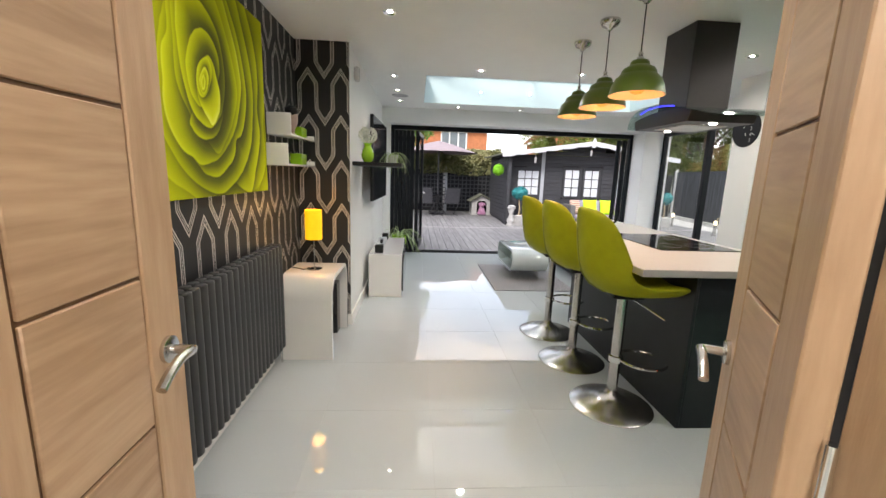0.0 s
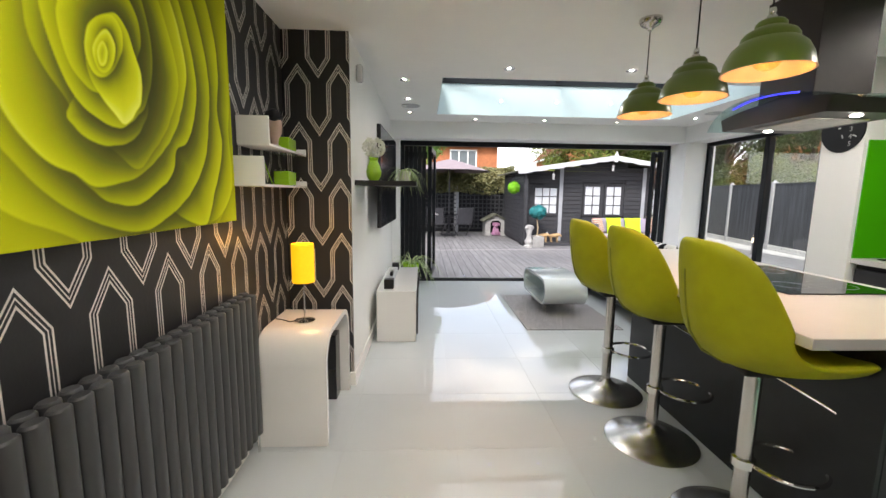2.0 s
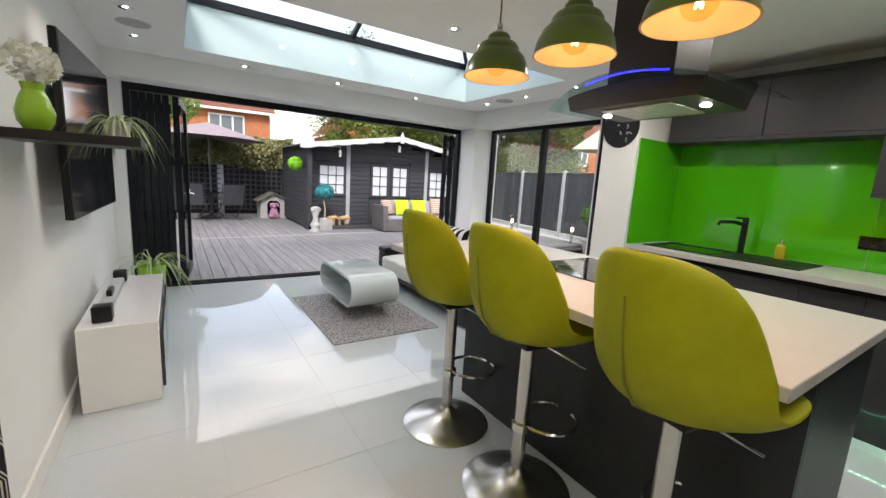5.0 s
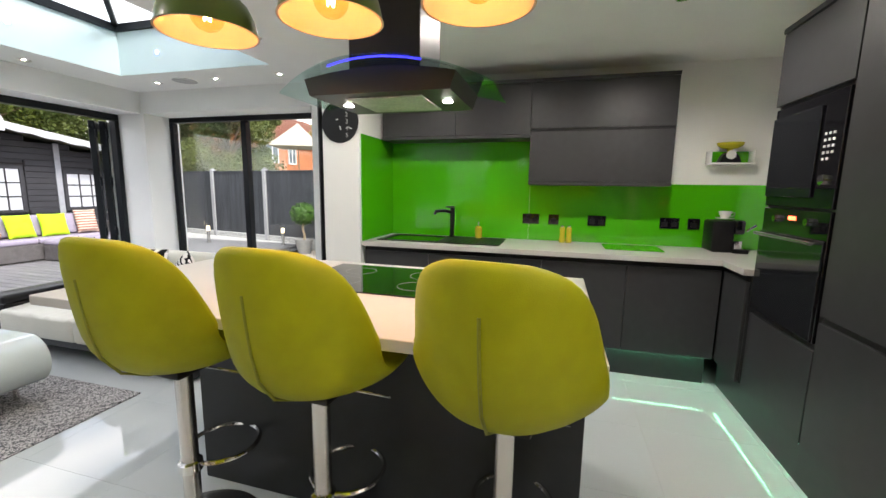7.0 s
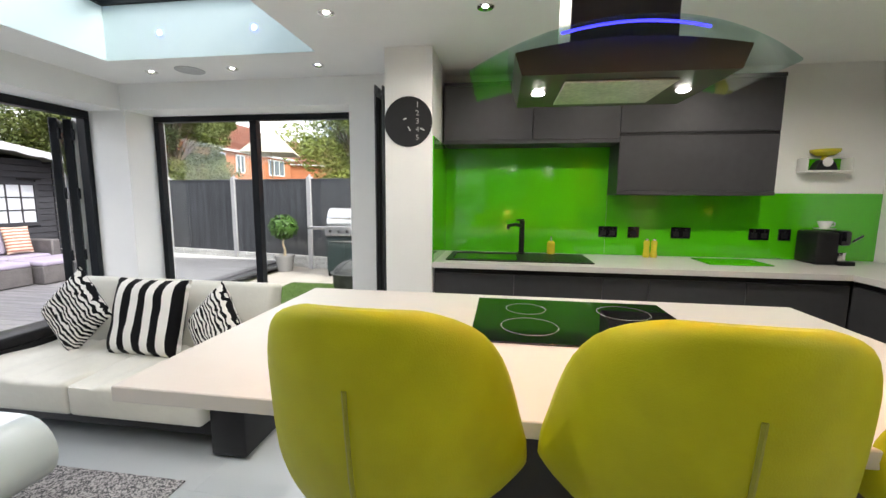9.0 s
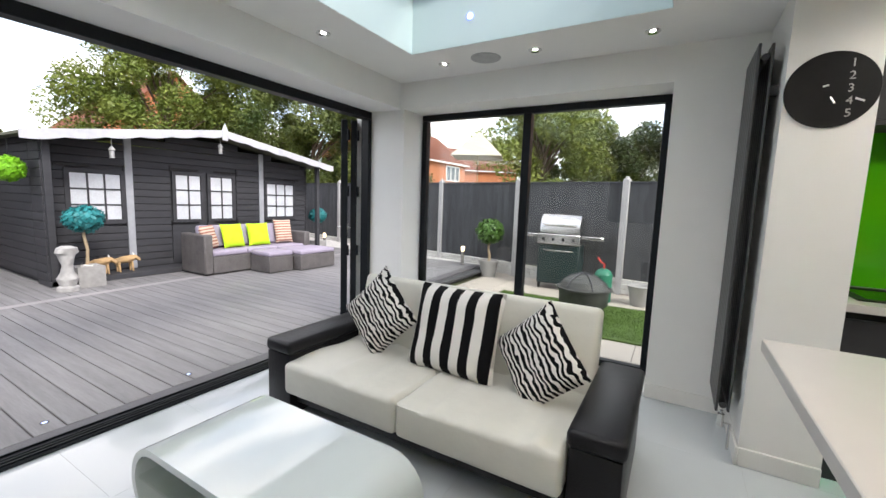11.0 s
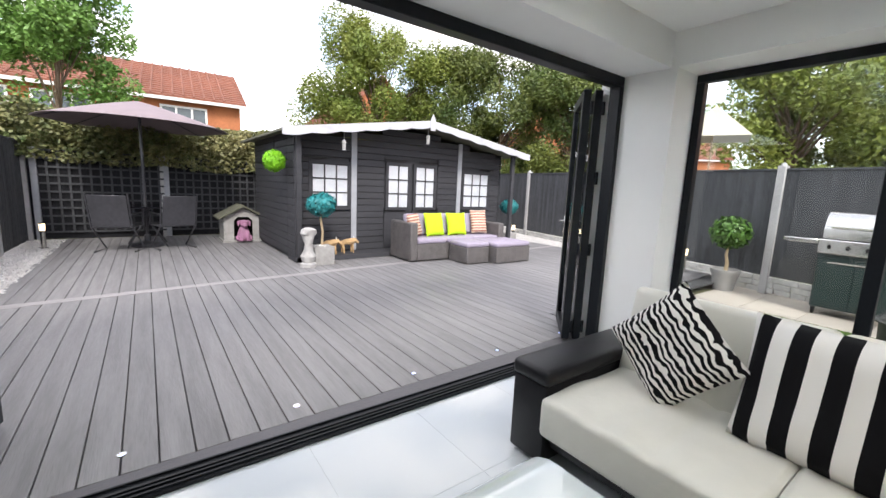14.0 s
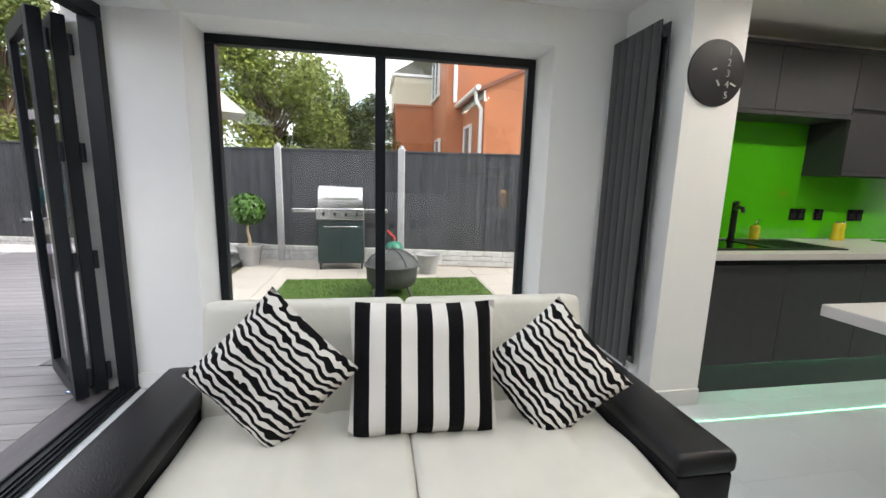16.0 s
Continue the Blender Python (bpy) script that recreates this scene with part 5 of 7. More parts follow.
M["rose"] = material("rose_canvas_print", (0.5, 0.55, 0.02), 0.8, bump=0.1, bump_scale=500, spec=0.15)
rn, rl = M["rose"].node_tree.nodes, M["rose"].node_tree.links
r_print = rn.new("ShaderNodeVertexColor")
r_print.layer_name = "print"
rl.new(r_print.outputs["Color"], rn["Principled BSDF"].inputs["Base Color"])
M["canvas"] = material("lime_canvas_edge", (0.55, 0.60, 0.008), 0.8, noise_scale=30, vary=0.1, bump=0.1, bump_scale=500, spec=0.15)
canvas = thing("canvas_picture", "large square canvas print of a lime green rose", "picture", (XW + 0.002, 1.96, 1.745))
part("stretcher", boxes(((0, -0.66, -0.52), (0.034, 0.70, 0.48)), bev=0.002), "canvas", canvas, "lime canvas edge")
sheet = new("print", rose_sheet(-0.659, 0.699, -0.519, 0.479))
sheet.parent = canvas
sheet.location = (0.0350, 0, 0)
tagged(sheet, "printed lime rose with overlapping petals")

rad = thing("column_radiator", "anthracite double column radiator under the rose picture", "radiator", (XW + 0.03, 1.163, 0.150))
NT = 25
for k in range(NT):
    for x in (0.0, 0.05):
        bm = bmesh.new()
        lathe(bm, [(0, 0), (0.020, 0.0), (0.0255, 0.006), (0.0255, 0.714), (0.020, 0.72), (0, 0.72)], (x + 0.012, 0.03 + k * 0.0605 + (0.030 if x == 0 else 0), 0), 16)
        bmesh.ops.scale(bm, vec=(0.85, 1.1, 1), space=Matrix.Translation((-x - 0.012, -0.03 - k * 0.0605 - (0.030 if x == 0 else 0), 0)), verts=bm.verts[:])
        part("column", bm, "radiator", rad)
for z in (0.03, 0.66):
    bm = bmesh.new()
    box(bm, (0.022, 0.01, z), (0.045, NT * 0.0605 + 0.005, z + 0.03), 0.006, 2)
    part("header_bar", bm, "radiator", rad)
bm = bmesh.new()
tube(bm, [(0.03, NT * 0.0605 + 0.005, 0.045), (0.03, NT * 0.0605 + 0.05, 0.045), (0.03, NT * 0.0605 + 0.05, -0.15)], 0.008)
cyl(bm, 0.016, 0.03, 0.09, (0.03, NT * 0.0605 + 0.05))
part("valve", bm, "chrome", rad, "chrome radiator valve")

# console table: a bent arch along the wall
cons = thing("console_table", "white gloss waterfall console table beside the radiator", "console table", (-1.11, 2.76, 0))


def arch(l0, l1, h, r, th, n=9):
    """Outline of a bent band: legs at l0 and l1, rounded top corners."""
    out, inn = [(l0, 0)], [(l0 + th, 0)]
    for k in range(n + 1):
        a = math.pi - math.pi / 2 * k / n
        out.append((l0 + r + r * math.cos(a), h - r + r * math.sin(a)))
        inn.append((l0 + r + (r - th) * math.cos(a), h - r + (r - th) * math.sin(a)))
    for k in range(n + 1):
        a = math.pi / 2 - math.pi / 2 * k / n
        out.append((l1 - r + r * math.cos(a), h - r + r * math.sin(a)))
        inn.append((l1 - r + (r - th) * math.cos(a), h - r + (r - th) * math.sin(a)))
    out.append((l1, 0))
    inn.append((l1 - th, 0))
    return out, inn


bm = bmesh.new()
o, i_ = arch(0, 0.66, 0.615, 0.17, 0.032)
for a, b, c, d in zip(o, o[1:], i_, i_[1:]):
    v = [bm.verts.new((x, p[0], p[1])) for x in (0, 0.37) for p in (a, b, d, c)]
    bm.faces.new((v[0], v[1], v[2], v[3]))
    bm.faces.new((v[7], v[6], v[5], v[4]))
    bm.faces.new((v[0], v[4], v[5], v[1]))
    bm.faces.new((v[3], v[2], v[6], v[7]))
bmesh.ops.remove_doubles(bm, verts=bm.verts[:], dist=0.0005)
part("arch", bm, "whitegloss", cons, "bent white gloss arch")
part("inner_panel", boxes(((0.06, 0.5, 0.0), (0.31, 0.62, 0.44)), bev=0.003), "blackgloss", cons, "black gloss inner panel")

tl = thing("table_lamp", "small table lamp with a glowing yellow drum shade", "table lamp", (-0.92, 3.02, 0.617))
bm = bmesh.new()
lathe(bm, [(0, 0), (0.058, 0), (0.058, 0.008), (0.02, 0.016), (0.0055, 0.022), (0.0055, 0.27), (0, 0.27)], seg=32)
part("stand", bm, "chrome", tl, "chrome stand")
bm = bmesh.new()
lathe(bm, [(0.060, 0.235), (0.062, 0.235), (0.062, 0.455), (0.060, 0.455), (0.060, 0.235)], seg=40)
part("shade", bm, "lampshade", tl)
bm = bmesh.new()
lathe(bm, [(0, 0.27), (0.02, 0.28), (0.028, 0.32), (0.018, 0.355), (0, 0.36)])
part("bulb", bm, "bulb", tl)
lamp("table_lamp_light", "POINT", (-0.92, 3.02, 0.617 + 0.47), 0.45, (1.0, 0.55, 0.10), 0.05)
lamp("table_lamp_light", "POINT", (-0.92, 3.02, 0.617 + 0.215), 0.35, (1.0, 0.60, 0.16), 0.05)
bm = bmesh.new()
tube(bm, [(-0.97, 3.03, 0.620), (-1.0, 3.0, 0.620), (-1.05, 3.04, 0.619), (-1.1, 3.06, 0.620)], 0.003, 6)
solo("lamp_cable", bm, "black", "thin dark lamp cable lying on the console", "cable")


def l_shelf(y, z, length):
    t = thing("wall_shelf", "white gloss L shaped floating wall shelf", "shelf", (XW, y, z), group="wall shelves")
    bm = bmesh.new()
    box(bm, (0, 0.012, 0), (0.16, length, 0.014), 0.004, 2)
    box(bm, (0, 0, 0.002), (0.16, 0.014, 0.145), 0.006, 2)
    box(bm, (0, length - 0.014, 0.004), (0.16, length + 0.002, 0.045), 0.005, 2)
    part("board", bm, "whitegloss", t)
    return t


l_shelf(2.78, 1.585, 0.62)
l_shelf(2.70, 1.385, 0.70)
for y, z in ((3.22, 1.60), (3.20, 1.40)):
    bm = bmesh.new()
    box(bm, (0, 0, 0), (0.09, 0.14, 0.085), 0.004)
    solo("storage_box", bm, "limeglass", "small lime green box on the wall shelf", "box", (XW + 0.02, y, z), group="green boxes")
bm = bmesh.new()
lathe(bm, [(0, 0), (0.032, 0), (0.03, 0.015), (0.018, 0.03), (0.02, 0.06), (0.035, 0.085), (0.040, 0.12), (0.038, 0.15), (0.026, 0.175), (0, 0.185)], seg=18)
for v in bm.verts:
    v.co.x *= 1.15
    v.co += Vector((noise.noise(v.co * 30), noise.noise(v.co * 30 + Vector((5, 0, 0))), 0)) * 0.006
solo("bust", bm, "skin", "small painted bust with dark hair on the wall shelf", "statue", (XW + 0.07, 3.10, 1.60))
bm = bmesh.new()
lathe(bm, [(0, 0.145), (0.036, 0.15), (0.048, 0.175), (0.040, 0.205), (0.015, 0.218), (0, 0.22)], seg=18)
for v in bm.verts:
    v.co += Vector((noise.noise(v.co * 40), noise.noise(v.co * 40 + Vector((5, 0, 0))), noise.noise(v.co * 40 + Vector((0, 7, 0))))) * 0.012
solo("bust_hair", bm, "black", "dark curled hat on the bust", "hat", (XW + 0.07, 3.10, 1.602))
bm = bmesh.new()
box(bm, (-0.003, -0.05, 0), (0.003, 0.05, 0.14), 0.002, turn=pose(0, 0, 0, 0, -18, 20))
solo("glass_card", bm, "limeglass", "small green glass card leaning on the lower shelf", "ornament", (XW + 0.08, 3.02, 1.402))

# television
tv = thing("television", "large black flat television on a wall bracket", "television", (-0.595, 4.84, 1.50), 88)
bm = bmesh.new()
box(bm, (-0.61, -0.012, -0.44), (0.61, 0.022, 0.44), 0.006, 2)
part("casing", bm, "black", tv)
part("screen", boxes(((-0.60, -0.0135, -0.43), (0.60, -0.0125, 0.43))), "screen", tv, "dark reflective screen")
bm = bmesh.new()
box(bm, (-0.15, 0.022, -0.15), (0.15, 0.05, 0.15), 0.004)
box(bm, (-0.06, 0.05, -0.08), (0.06, 0.118, 0.08), 0.004)
part("bracket", bm, "black", tv)

dsf = bmesh.new()
box(dsf, (0, 0, 0), (0.43, 0.50, 0.035), 0.003)
solo("floating_shelf", dsf, "black", "black floating shelf in front of the television", "shelf", (XN, 3.60, 1.415))
vs = thing("vase", "lime green glazed vase with white flowers", "vase", (-0.60, 3.72, 1.451))
bm = bmesh.new()
lathe(bm, [(0, 0), (0.034, 0), (0.052, 0.03), (0.056, 0.065), (0.044, 0.11), (0.030, 0.14), (0.036, 0.165), (0.032, 0.165), (0.026, 0.14)], seg=28)
part("vessel", bm, "limeglass", vs)
rnd = random.Random(4)
bm = bmesh.new()
for k in range(170):
    a, h = rnd.uniform(0, 6.28), rnd.uniform(-0.9, 1)
    rr = 0.075 * math.sqrt(1 - h * h * 0.8)
    c = Vector((rr * math.cos(a), rr * math.sin(a), 0.235 + 0.062 * h))
    d = Vector((rnd.uniform(-1, 1), rnd.uniform(-1, 1), rnd.uniform(-1, 1))).normalized() * 0.017
    e = d.orthogonal().normalized() * 0.013
    bm.faces.new([bm.verts.new(c + p) for p in (d, e, -d, -e)])
part("flower_head", bm, "whiteflower", vs, "white ruffled flower heads", "stuff")


def blades(bm, rnd, count, length, width, droop, at=(0, 0, 0), up=0.6):
    """Arching strap leaves from one crown."""
    for k in range(count):
        a = rnd.uniform(0, 6.28)
        le = length * rnd.uniform(0.6, 1.1)
        w = width * rnd.uniform(0.7, 1.2)
        out = Vector((math.cos(a), math.sin(a), 0))
        side = Vector((-math.sin(a), math.cos(a), 0))
        rise = up * rnd.uniform(0.6, 1.3)
        prev = None
        for i in range(7):
            s = i / 6
            c = Vector(at) + out * le * s * 0.9 + Vector((0, 0, le * (rise * s * 1.6 - droop * s * s * 1.6)))
            ww = w * (1 - s) ** 0.6 * (0.6 + s if s < 0.4 else 1.0)
            cur = [bm.verts.new(c - side * ww), bm.verts.new(c + Vector((0, 0, -ww * 0.5))), bm.verts.new(c + side * ww)]
            if prev:
                bm.faces.new((prev[0], prev[1], cur[1], cur[0]))
                bm.faces.new((prev[1], prev[2], cur[2], cur[1]))
            prev = cur


def spider_plant(at, size, label, tall=0.0):
    t = thing("spider_plant", label, "house plant", at)
    bm = bmesh.new()
    wide = 1 + tall * 4.5
    lathe(bm, [(0, 0), (0.04 * wide, 0), (0.052 * wide, 0.075 + tall), (0.056 * wide, 0.08 + tall), (0.050 * wide, 0.08 + tall), (0.045 * wide, 0.06 + tall), (0, 0.06 + tall)])
    part("pot", bm, "limeglass" if tall else "ceramic", t, "tall lime pot" if tall else "small white pot")
    bm = bmesh.new()
    blades(bm, random.Random(int(at[1] * 10)), 44 if tall else 46, size, 0.0095 if tall else 0.006, 1.0, (0, 0, 0.065 + tall))
    part("leaves", bm, "spider", t, "arching variegated strap leaves", "stuff")


spider_plant((-0.39, 3.96, 1.451), 0.22, "spider plant with arching striped leaves on the black shelf")
spider_plant((-0.42, 6.42, 0.0), 0.52, "spider plant in a tall lime pot beside the folding doors", 0.30)

tu = thing("tv_unit", "low white gloss television unit with dark drawer fronts", "media unit", (-0.66, 4.31, 0))
bm = bmesh.new()
box(bm, (0, 0, 0.0), (0.36, 1.21, 0.48), 0.004)
part("carcass", bm, "whitegloss", tu)
for k in range(2):
    part("drawer_front", boxes(((0.361, 0.04 + k * 0.575, 0.06), (0.378, 0.59 + k * 0.575, 0.40)), bev=0.004), "blackgloss", tu, "black gloss drop front")
sbm = bmesh.new()
box(sbm, (0, 0, 0), (0.07, 0.78, 0.045), 0.01, 2)
solo("sound_bar", sbm, "speaker", "slim grey sound bar on the television unit", "sound bar", (-0.60, 4.50, 0.4815))
for x, y, s in ((-0.60, 4.38, 0.09), (-0.60, 5.32, 0.08)):
    bm = bmesh.new()
    box(bm, (0, 0, 0), (s, s, s * 1.0), 0.008, 2)
    solo("satellite_speaker", bm, "black", "small black cube speaker", "speaker", (x, y, 0.4815), group="cube speakers")
bm = bmesh.new()
box(bm, (0, 0, 0), (0.03, 0.13, 0.04), 0.006, 2)
solo("camera_sensor", bm, "black", "small black sensor on top of the sound bar", "sensor", (-0.575, 4.75, 0.5275))

# coffee table and rug
bm = bmesh.new()
box(bm, (0, 0, 0.0), (1.0, 1.42, 0.008), 0.003)
rg = solo("rug", bm, "rug", "flat woven black and white patterned rug", "rug", (0.82, 4.62, 0.001))
ct = thing("coffee_table", "pale gloss capsule shaped coffee table on short steel legs", "coffee table", (1.35, 5.505, 0))
CL, CW, CZ0, CZ1 = 0.98, 0.48, 0.125, 0.43
bm = bmesh.new()
def capsule(r0, half, n=12):
    pts = []
    zc = (CZ0 + CZ1) / 2
    hh = (CZ1 - CZ0) / 2
    for s in (1, -1):
        for k in range(n + 1):
            a = s * math.pi / 2 - math.pi * k / n
            pts.append((s * (half - hh) + (hh - r0) * math.cos(a), zc + (hh - r0) * math.sin(a)))
    return pts
o, i_ = capsule(0, CL / 2), capsule(0.026, CL / 2)
N = len(o)
A, B = [[bm.verts.new((x, p[0], p[1])) for p in o] for x in (-CW / 2, CW / 2)], [[bm.verts.new((x, p[0], p[1])) for p in i_] for x in (-CW / 2, CW / 2)]
for k in range(N):
    j = (k + 1) % N
    bm.faces.new((A[0][k], A[1][k], A[1][j], A[0][j]))
    bm.faces.new((B[0][k], B[0][j], B[1][j], B[1][k]))
    for s in (0, 1):
        bm.faces.new((A[s][k], A[s][j], B[s][j], B[s][k]))
part("band", bm, "tablegloss", ct, "hollow rounded gloss band")
part("shelf_board", boxes(((-CW / 2 + 0.01, -CL / 2 + 0.03, CZ0 + 0.15), (CW / 2 - 0.01, CL / 2 - 0.03, CZ0 + 0.162))), "glass", ct, "glass middle shelf")
for x, y in ((-0.17, -0.25), (0.17, -0.25), (-0.17, 0.25), (0.17, 0.25)):
    bm = bmesh.new()
    cyl(bm, 0.014, 0.009, CZ0 + 0.004, (x, y), 14)
    part("leg", bm, "steel", ct)


# sofa
def cushion_mesh(w, h, d, pinch=0.35, n=14, wrinkle=0.0, seed=0):
    """A stuffed square cushion: two domed faces that meet in a seam with pulled corners."""
    bm = bmesh.new()
    sheets = []
    for s in (1, -1):
        rows = []
        for i in range(n + 1):
            row = []
            for j in range(n + 1):
                u, v = -1 + 2 * i / n, -1 + 2 * j / n
                dome = max(0.0, (1 - u ** 4)) ** 0.55 * max(0.0, (1 - v ** 4)) ** 0.55
                inx = 1 - 0.07 * (1 - abs(v) ** 2) * pinch * 2
                inz = 1 - 0.07 * (1 - abs(u) ** 2) * pinch * 2
                wr = wrinkle * noise.noise(Vector((u * 2.3 + seed, v * 2.3, s)))
                row.append(bm.verts.new((u * w / 2 * inx, s * (d / 2 * dome + wr * dome), v * h / 2 * inz)))
            rows.append(row)
        sheets.append(rows)
        for p, q in zip(rows, rows[1:]):
            for j in range(n):
                bm.faces.new((p[j], p[j + 1], q[j + 1], q[j]) if s > 0 else (p[j], q[j], q[j + 1], p[j + 1]))
    bmesh.ops.remove_doubles(bm, verts=bm.verts[:], dist=0.0008)
    return bm


def scatter_cushion(at, turn, w, h, d, mat, label, group="scatter cushions on the sofa", seed=0):
    bm = cushion_mesh(w, h, d, wrinkle=0.02, seed=seed)
    ob = solo("cushion", bm, mat, label, "cushion", group=group, sharp=80)
    ob.matrix_world = pose(*at, *turn)
    return ob


so = thing("sofa", "two seater sofa with white leather seats and black leather arms", "sofa", (2.0, 4.42, 0))
for y in (0, 1.80):
    bm = bmesh.new()
    box(bm, (0.0, y, 0.02), (0.82, y + 0.20, 0.40), 0.012, 2)
    box(bm, (-0.008, y - 0.012, 0.395), (0.83, y + 0.212, 0.475), 0.028, 3)
    part("arm", bm, "blackleather", so, "boxy black leather arm")
bm = bmesh.new()
box(bm, (0.04, 0.205, 0.10), (0.80, 1.795, 0.20), 0.01, 2)
part("base_rail", bm, "blackleather", so)
bm = bmesh.new()
box(bm, (0.76, 0.205, 0.1), (0.85, 1.795, 0.42), 0.02, 2)
part("back_rail", bm, "blackleather", so)
for k in range(2):
    bm = bmesh.new()
    y0 = 0.208 + k * 0.795
    box(bm, (-0.05, y0 + 0.0005, 0.19), (0.68, y0 + 0.7945, 0.375), 0.03, 4)
    bmesh.ops.subdivide_edges(bm, edges=[e for e in bm.edges if e.calc_length() > 0.2], cuts=27, use_grid_fill=True)
    for v in bm.verts:
        if v.co.z > 0.36:
            v.co.z += 0.02 * noise.noise(Vector((v.co.x * 3.2, v.co.y * 5, k * 9))) + 0.012 * noise.noise(Vector((v.co.x * 3, v.co.y * 17, k)))
            edge = (v.co.y - 1.003) + 0.03 * noise.noise(Vector((v.co.x * 4, 0, 3)))
            v.co.z -= 0.009 * sum(math.exp(-((edge - e) / 0.014) ** 2) * w for e, w in ((-0.05, 0.7), (0.0, 1.0), (-0.16, 0.8), (-0.24, 0.6), (-0.31, 0.8), (-0.40, 0.4)))
    part("seat_cushion", bm, "leather", so, "creased white leather seat cushion", sharp=60)
    bm = bmesh.new()
    box(bm, (-0.075, 0.0005, -0.24), (0.075, 0.7945, 0.24), 0.035, 4)
    bmesh.ops.subdivide_edges(bm, edges=[e for e in bm.edges if e.calc_length() > 0.2], cuts=6, use_grid_fill=True)
    for v in bm.verts:
        v.co.x += 0.014 * noise.noise(v.co * 4.5 + Vector((k * 7, 0, 0)))
    bmesh.ops.transform(bm, matrix=pose(0.675, y0, 0.555, 0, 12, 0), verts=bm.verts[:])
    part("back_cushion", bm, "leather", so, "white leather back cushion", sharp=60)
for x, y in ((0.08, 0.1), (0.74, 0.1), (0.08, 1.9), (0.74, 1.9)):
    part("foot", boxes(((x - 0.03, y - 0.03, 0), (x + 0.03, y + 0.03, 0.03))), "steel", so)
CUSH = dict(w=0.43, h=0.43, d=0.13)
scatter_cushion((2.44, 5.91, 0.61), (16, 45, 98), 0.43, 0.43, 0.13, "zebra", "zebra print cushion standing on one corner", seed=1)
scatter_cushion((2.44, 5.37, 0.60), (16, 0, 88), 0.56, 0.50, 0.15, "bold", "large black and white striped cushion", seed=2)
scatter_cushion((2.40, 4.87, 0.57), (16, 42, 80), 0.42, 0.42, 0.13, "zebra", "zebra print cushion leaning on the arm", seed=3)

# tall radiator on the pier
vr = thing("vertical_radiator", "tall anthracite flat panel radiator on the pier", "radiator", (3.10, 3.97, 0.22))
for k in range(6):
    bm = bmesh.new()
    box(bm, (k * 0.073, 0.075, 0), (k * 0.073 + 0.067, 0.088, 1.95), 0.004, 2)
    part("panel", bm, "radiator", vr)
for k in range(6):
    bm = bmesh.new()
    box(bm, (k * 0.073 + 0.003, 0.02, 0.005), (k * 0.073 + 0.064, 0.033, 1.945), 0.004, 2)
    part("rear_panel", bm, "radiator", vr)
for z in (0.04, 1.88):
    bm = bmesh.new()
    tube(bm, [(0.005, 0.054, z), (0.43, 0.054, z)], 0.018, 10)
    part("header_bar", bm, "radiator", vr)
for x in (0.05, 0.38):
    bm = bmesh.new()
    box(bm, (x, -0.019, 1.7), (x + 0.03, 0.02, 1.75), 0.003)
    part("bracket", bm, "radiator", vr)
bm = bmesh.new()
tube(bm, [(0.03, 0.054, 0.0), (0.03, 0.054, -0.07), (0.03, 0.01, -0.07), (0.03, 0.01, -0.22)], 0.008)
cyl(bm, 0.017, -0.09, -0.02, (0.03, 0.054))
part("valve", bm, "chrome", vr, "chrome valve and pipe")

# ---- garden ----
GZ = -0.14                      # patio level
ZB = 6.9
structure("ground", boxes(((-160, -120, GZ - 0.3), (220, 240, GZ - 0.03))), "earth", "ground that reaches the horizon")

# shed
SX, SYF, SW_, SD = 2.42, 11.45, 4.69, 2.75      # left edge, porch front, width, whole depth
WALLY = 11.9
shed = thing("garden_cabin", "charcoal painted timber garden cabin with a white edged gable roof", "cabin", (0, 0, 0))
PKX, PKZ, EAZ = SX + SW_ / 2, 2.36, 2.0
part("porch_floor", boxes(((SX, SYF, 0.0), (SX + SW_, WALLY, 0.075)), bev=0.004), "shed", shed, "dark porch floor")


def gable(x):
    return PKZ - (PKZ - EAZ) * abs(x - PKX) / (SW_ / 2)


def board(x0, x1, y0, y1, z0, z1):
    bm = bmesh.new()
    box(bm, (x0, y0, z0), (x1, y1, z1), 0.006)
    return bm


z = 0.075
HB = 0.115
while z < PKZ - 0.1:
    zt = z + HB
    if zt <= EAZ:
        xa, xb = SX + 0.05, SX + SW_ - 0.05
    else:
        half = (SW_ / 2) * max(0.0, (PKZ - zt) / (PKZ - EAZ))
        xa, xb = PKX - half, PKX + half
    if xb - xa > 0.2:
        spans = [(xa, xb)]
        holes = []
        if zt > 0.84 and z < 1.60:
            holes = [(SX + 0.37, SX + 1.07), (SX + SW_ - 1.10, SX + SW_ - 0.34)]
        if z < 1.70:
            holes = holes + [(PKX - 0.60, PKX + 0.60)]
        cuts = sorted(holes)
        pos, out = xa, []
        for a, b in cuts:
            out.append((pos, a))
            pos = b
        out.append((pos, xb))
        for a, b in out:
            if b - a > 0.05:
                part("cladding_board", board(a, b, WALLY, WALLY + 0.03, z + 0.003, zt - 0.003), "shed", shed)
    if zt < 2.1:
        part("cladding_board", board(SX + 0.0, SX + 0.03, WALLY - 0.0, SYF + SD, z + 0.003, zt - 0.003), "shed", shed)
        part("cladding_board", board(SX + SW_ - 0.03, SX + SW_, WALLY, SYF + SD, z + 0.003, zt - 0.003), "shed", shed)
        part("cladding_board", board(SX, SX + 0.03, SYF + 0.05, WALLY - 0.004, z + 0.003, zt - 0.003), "shed", shed)
    z = zt
part("wall_core", boxes(((SX + 0.035, WALLY + 0.04, 0.02), (SX + SW_ - 0.035, SYF + SD, EAZ - 0.03))), "shed", shed)


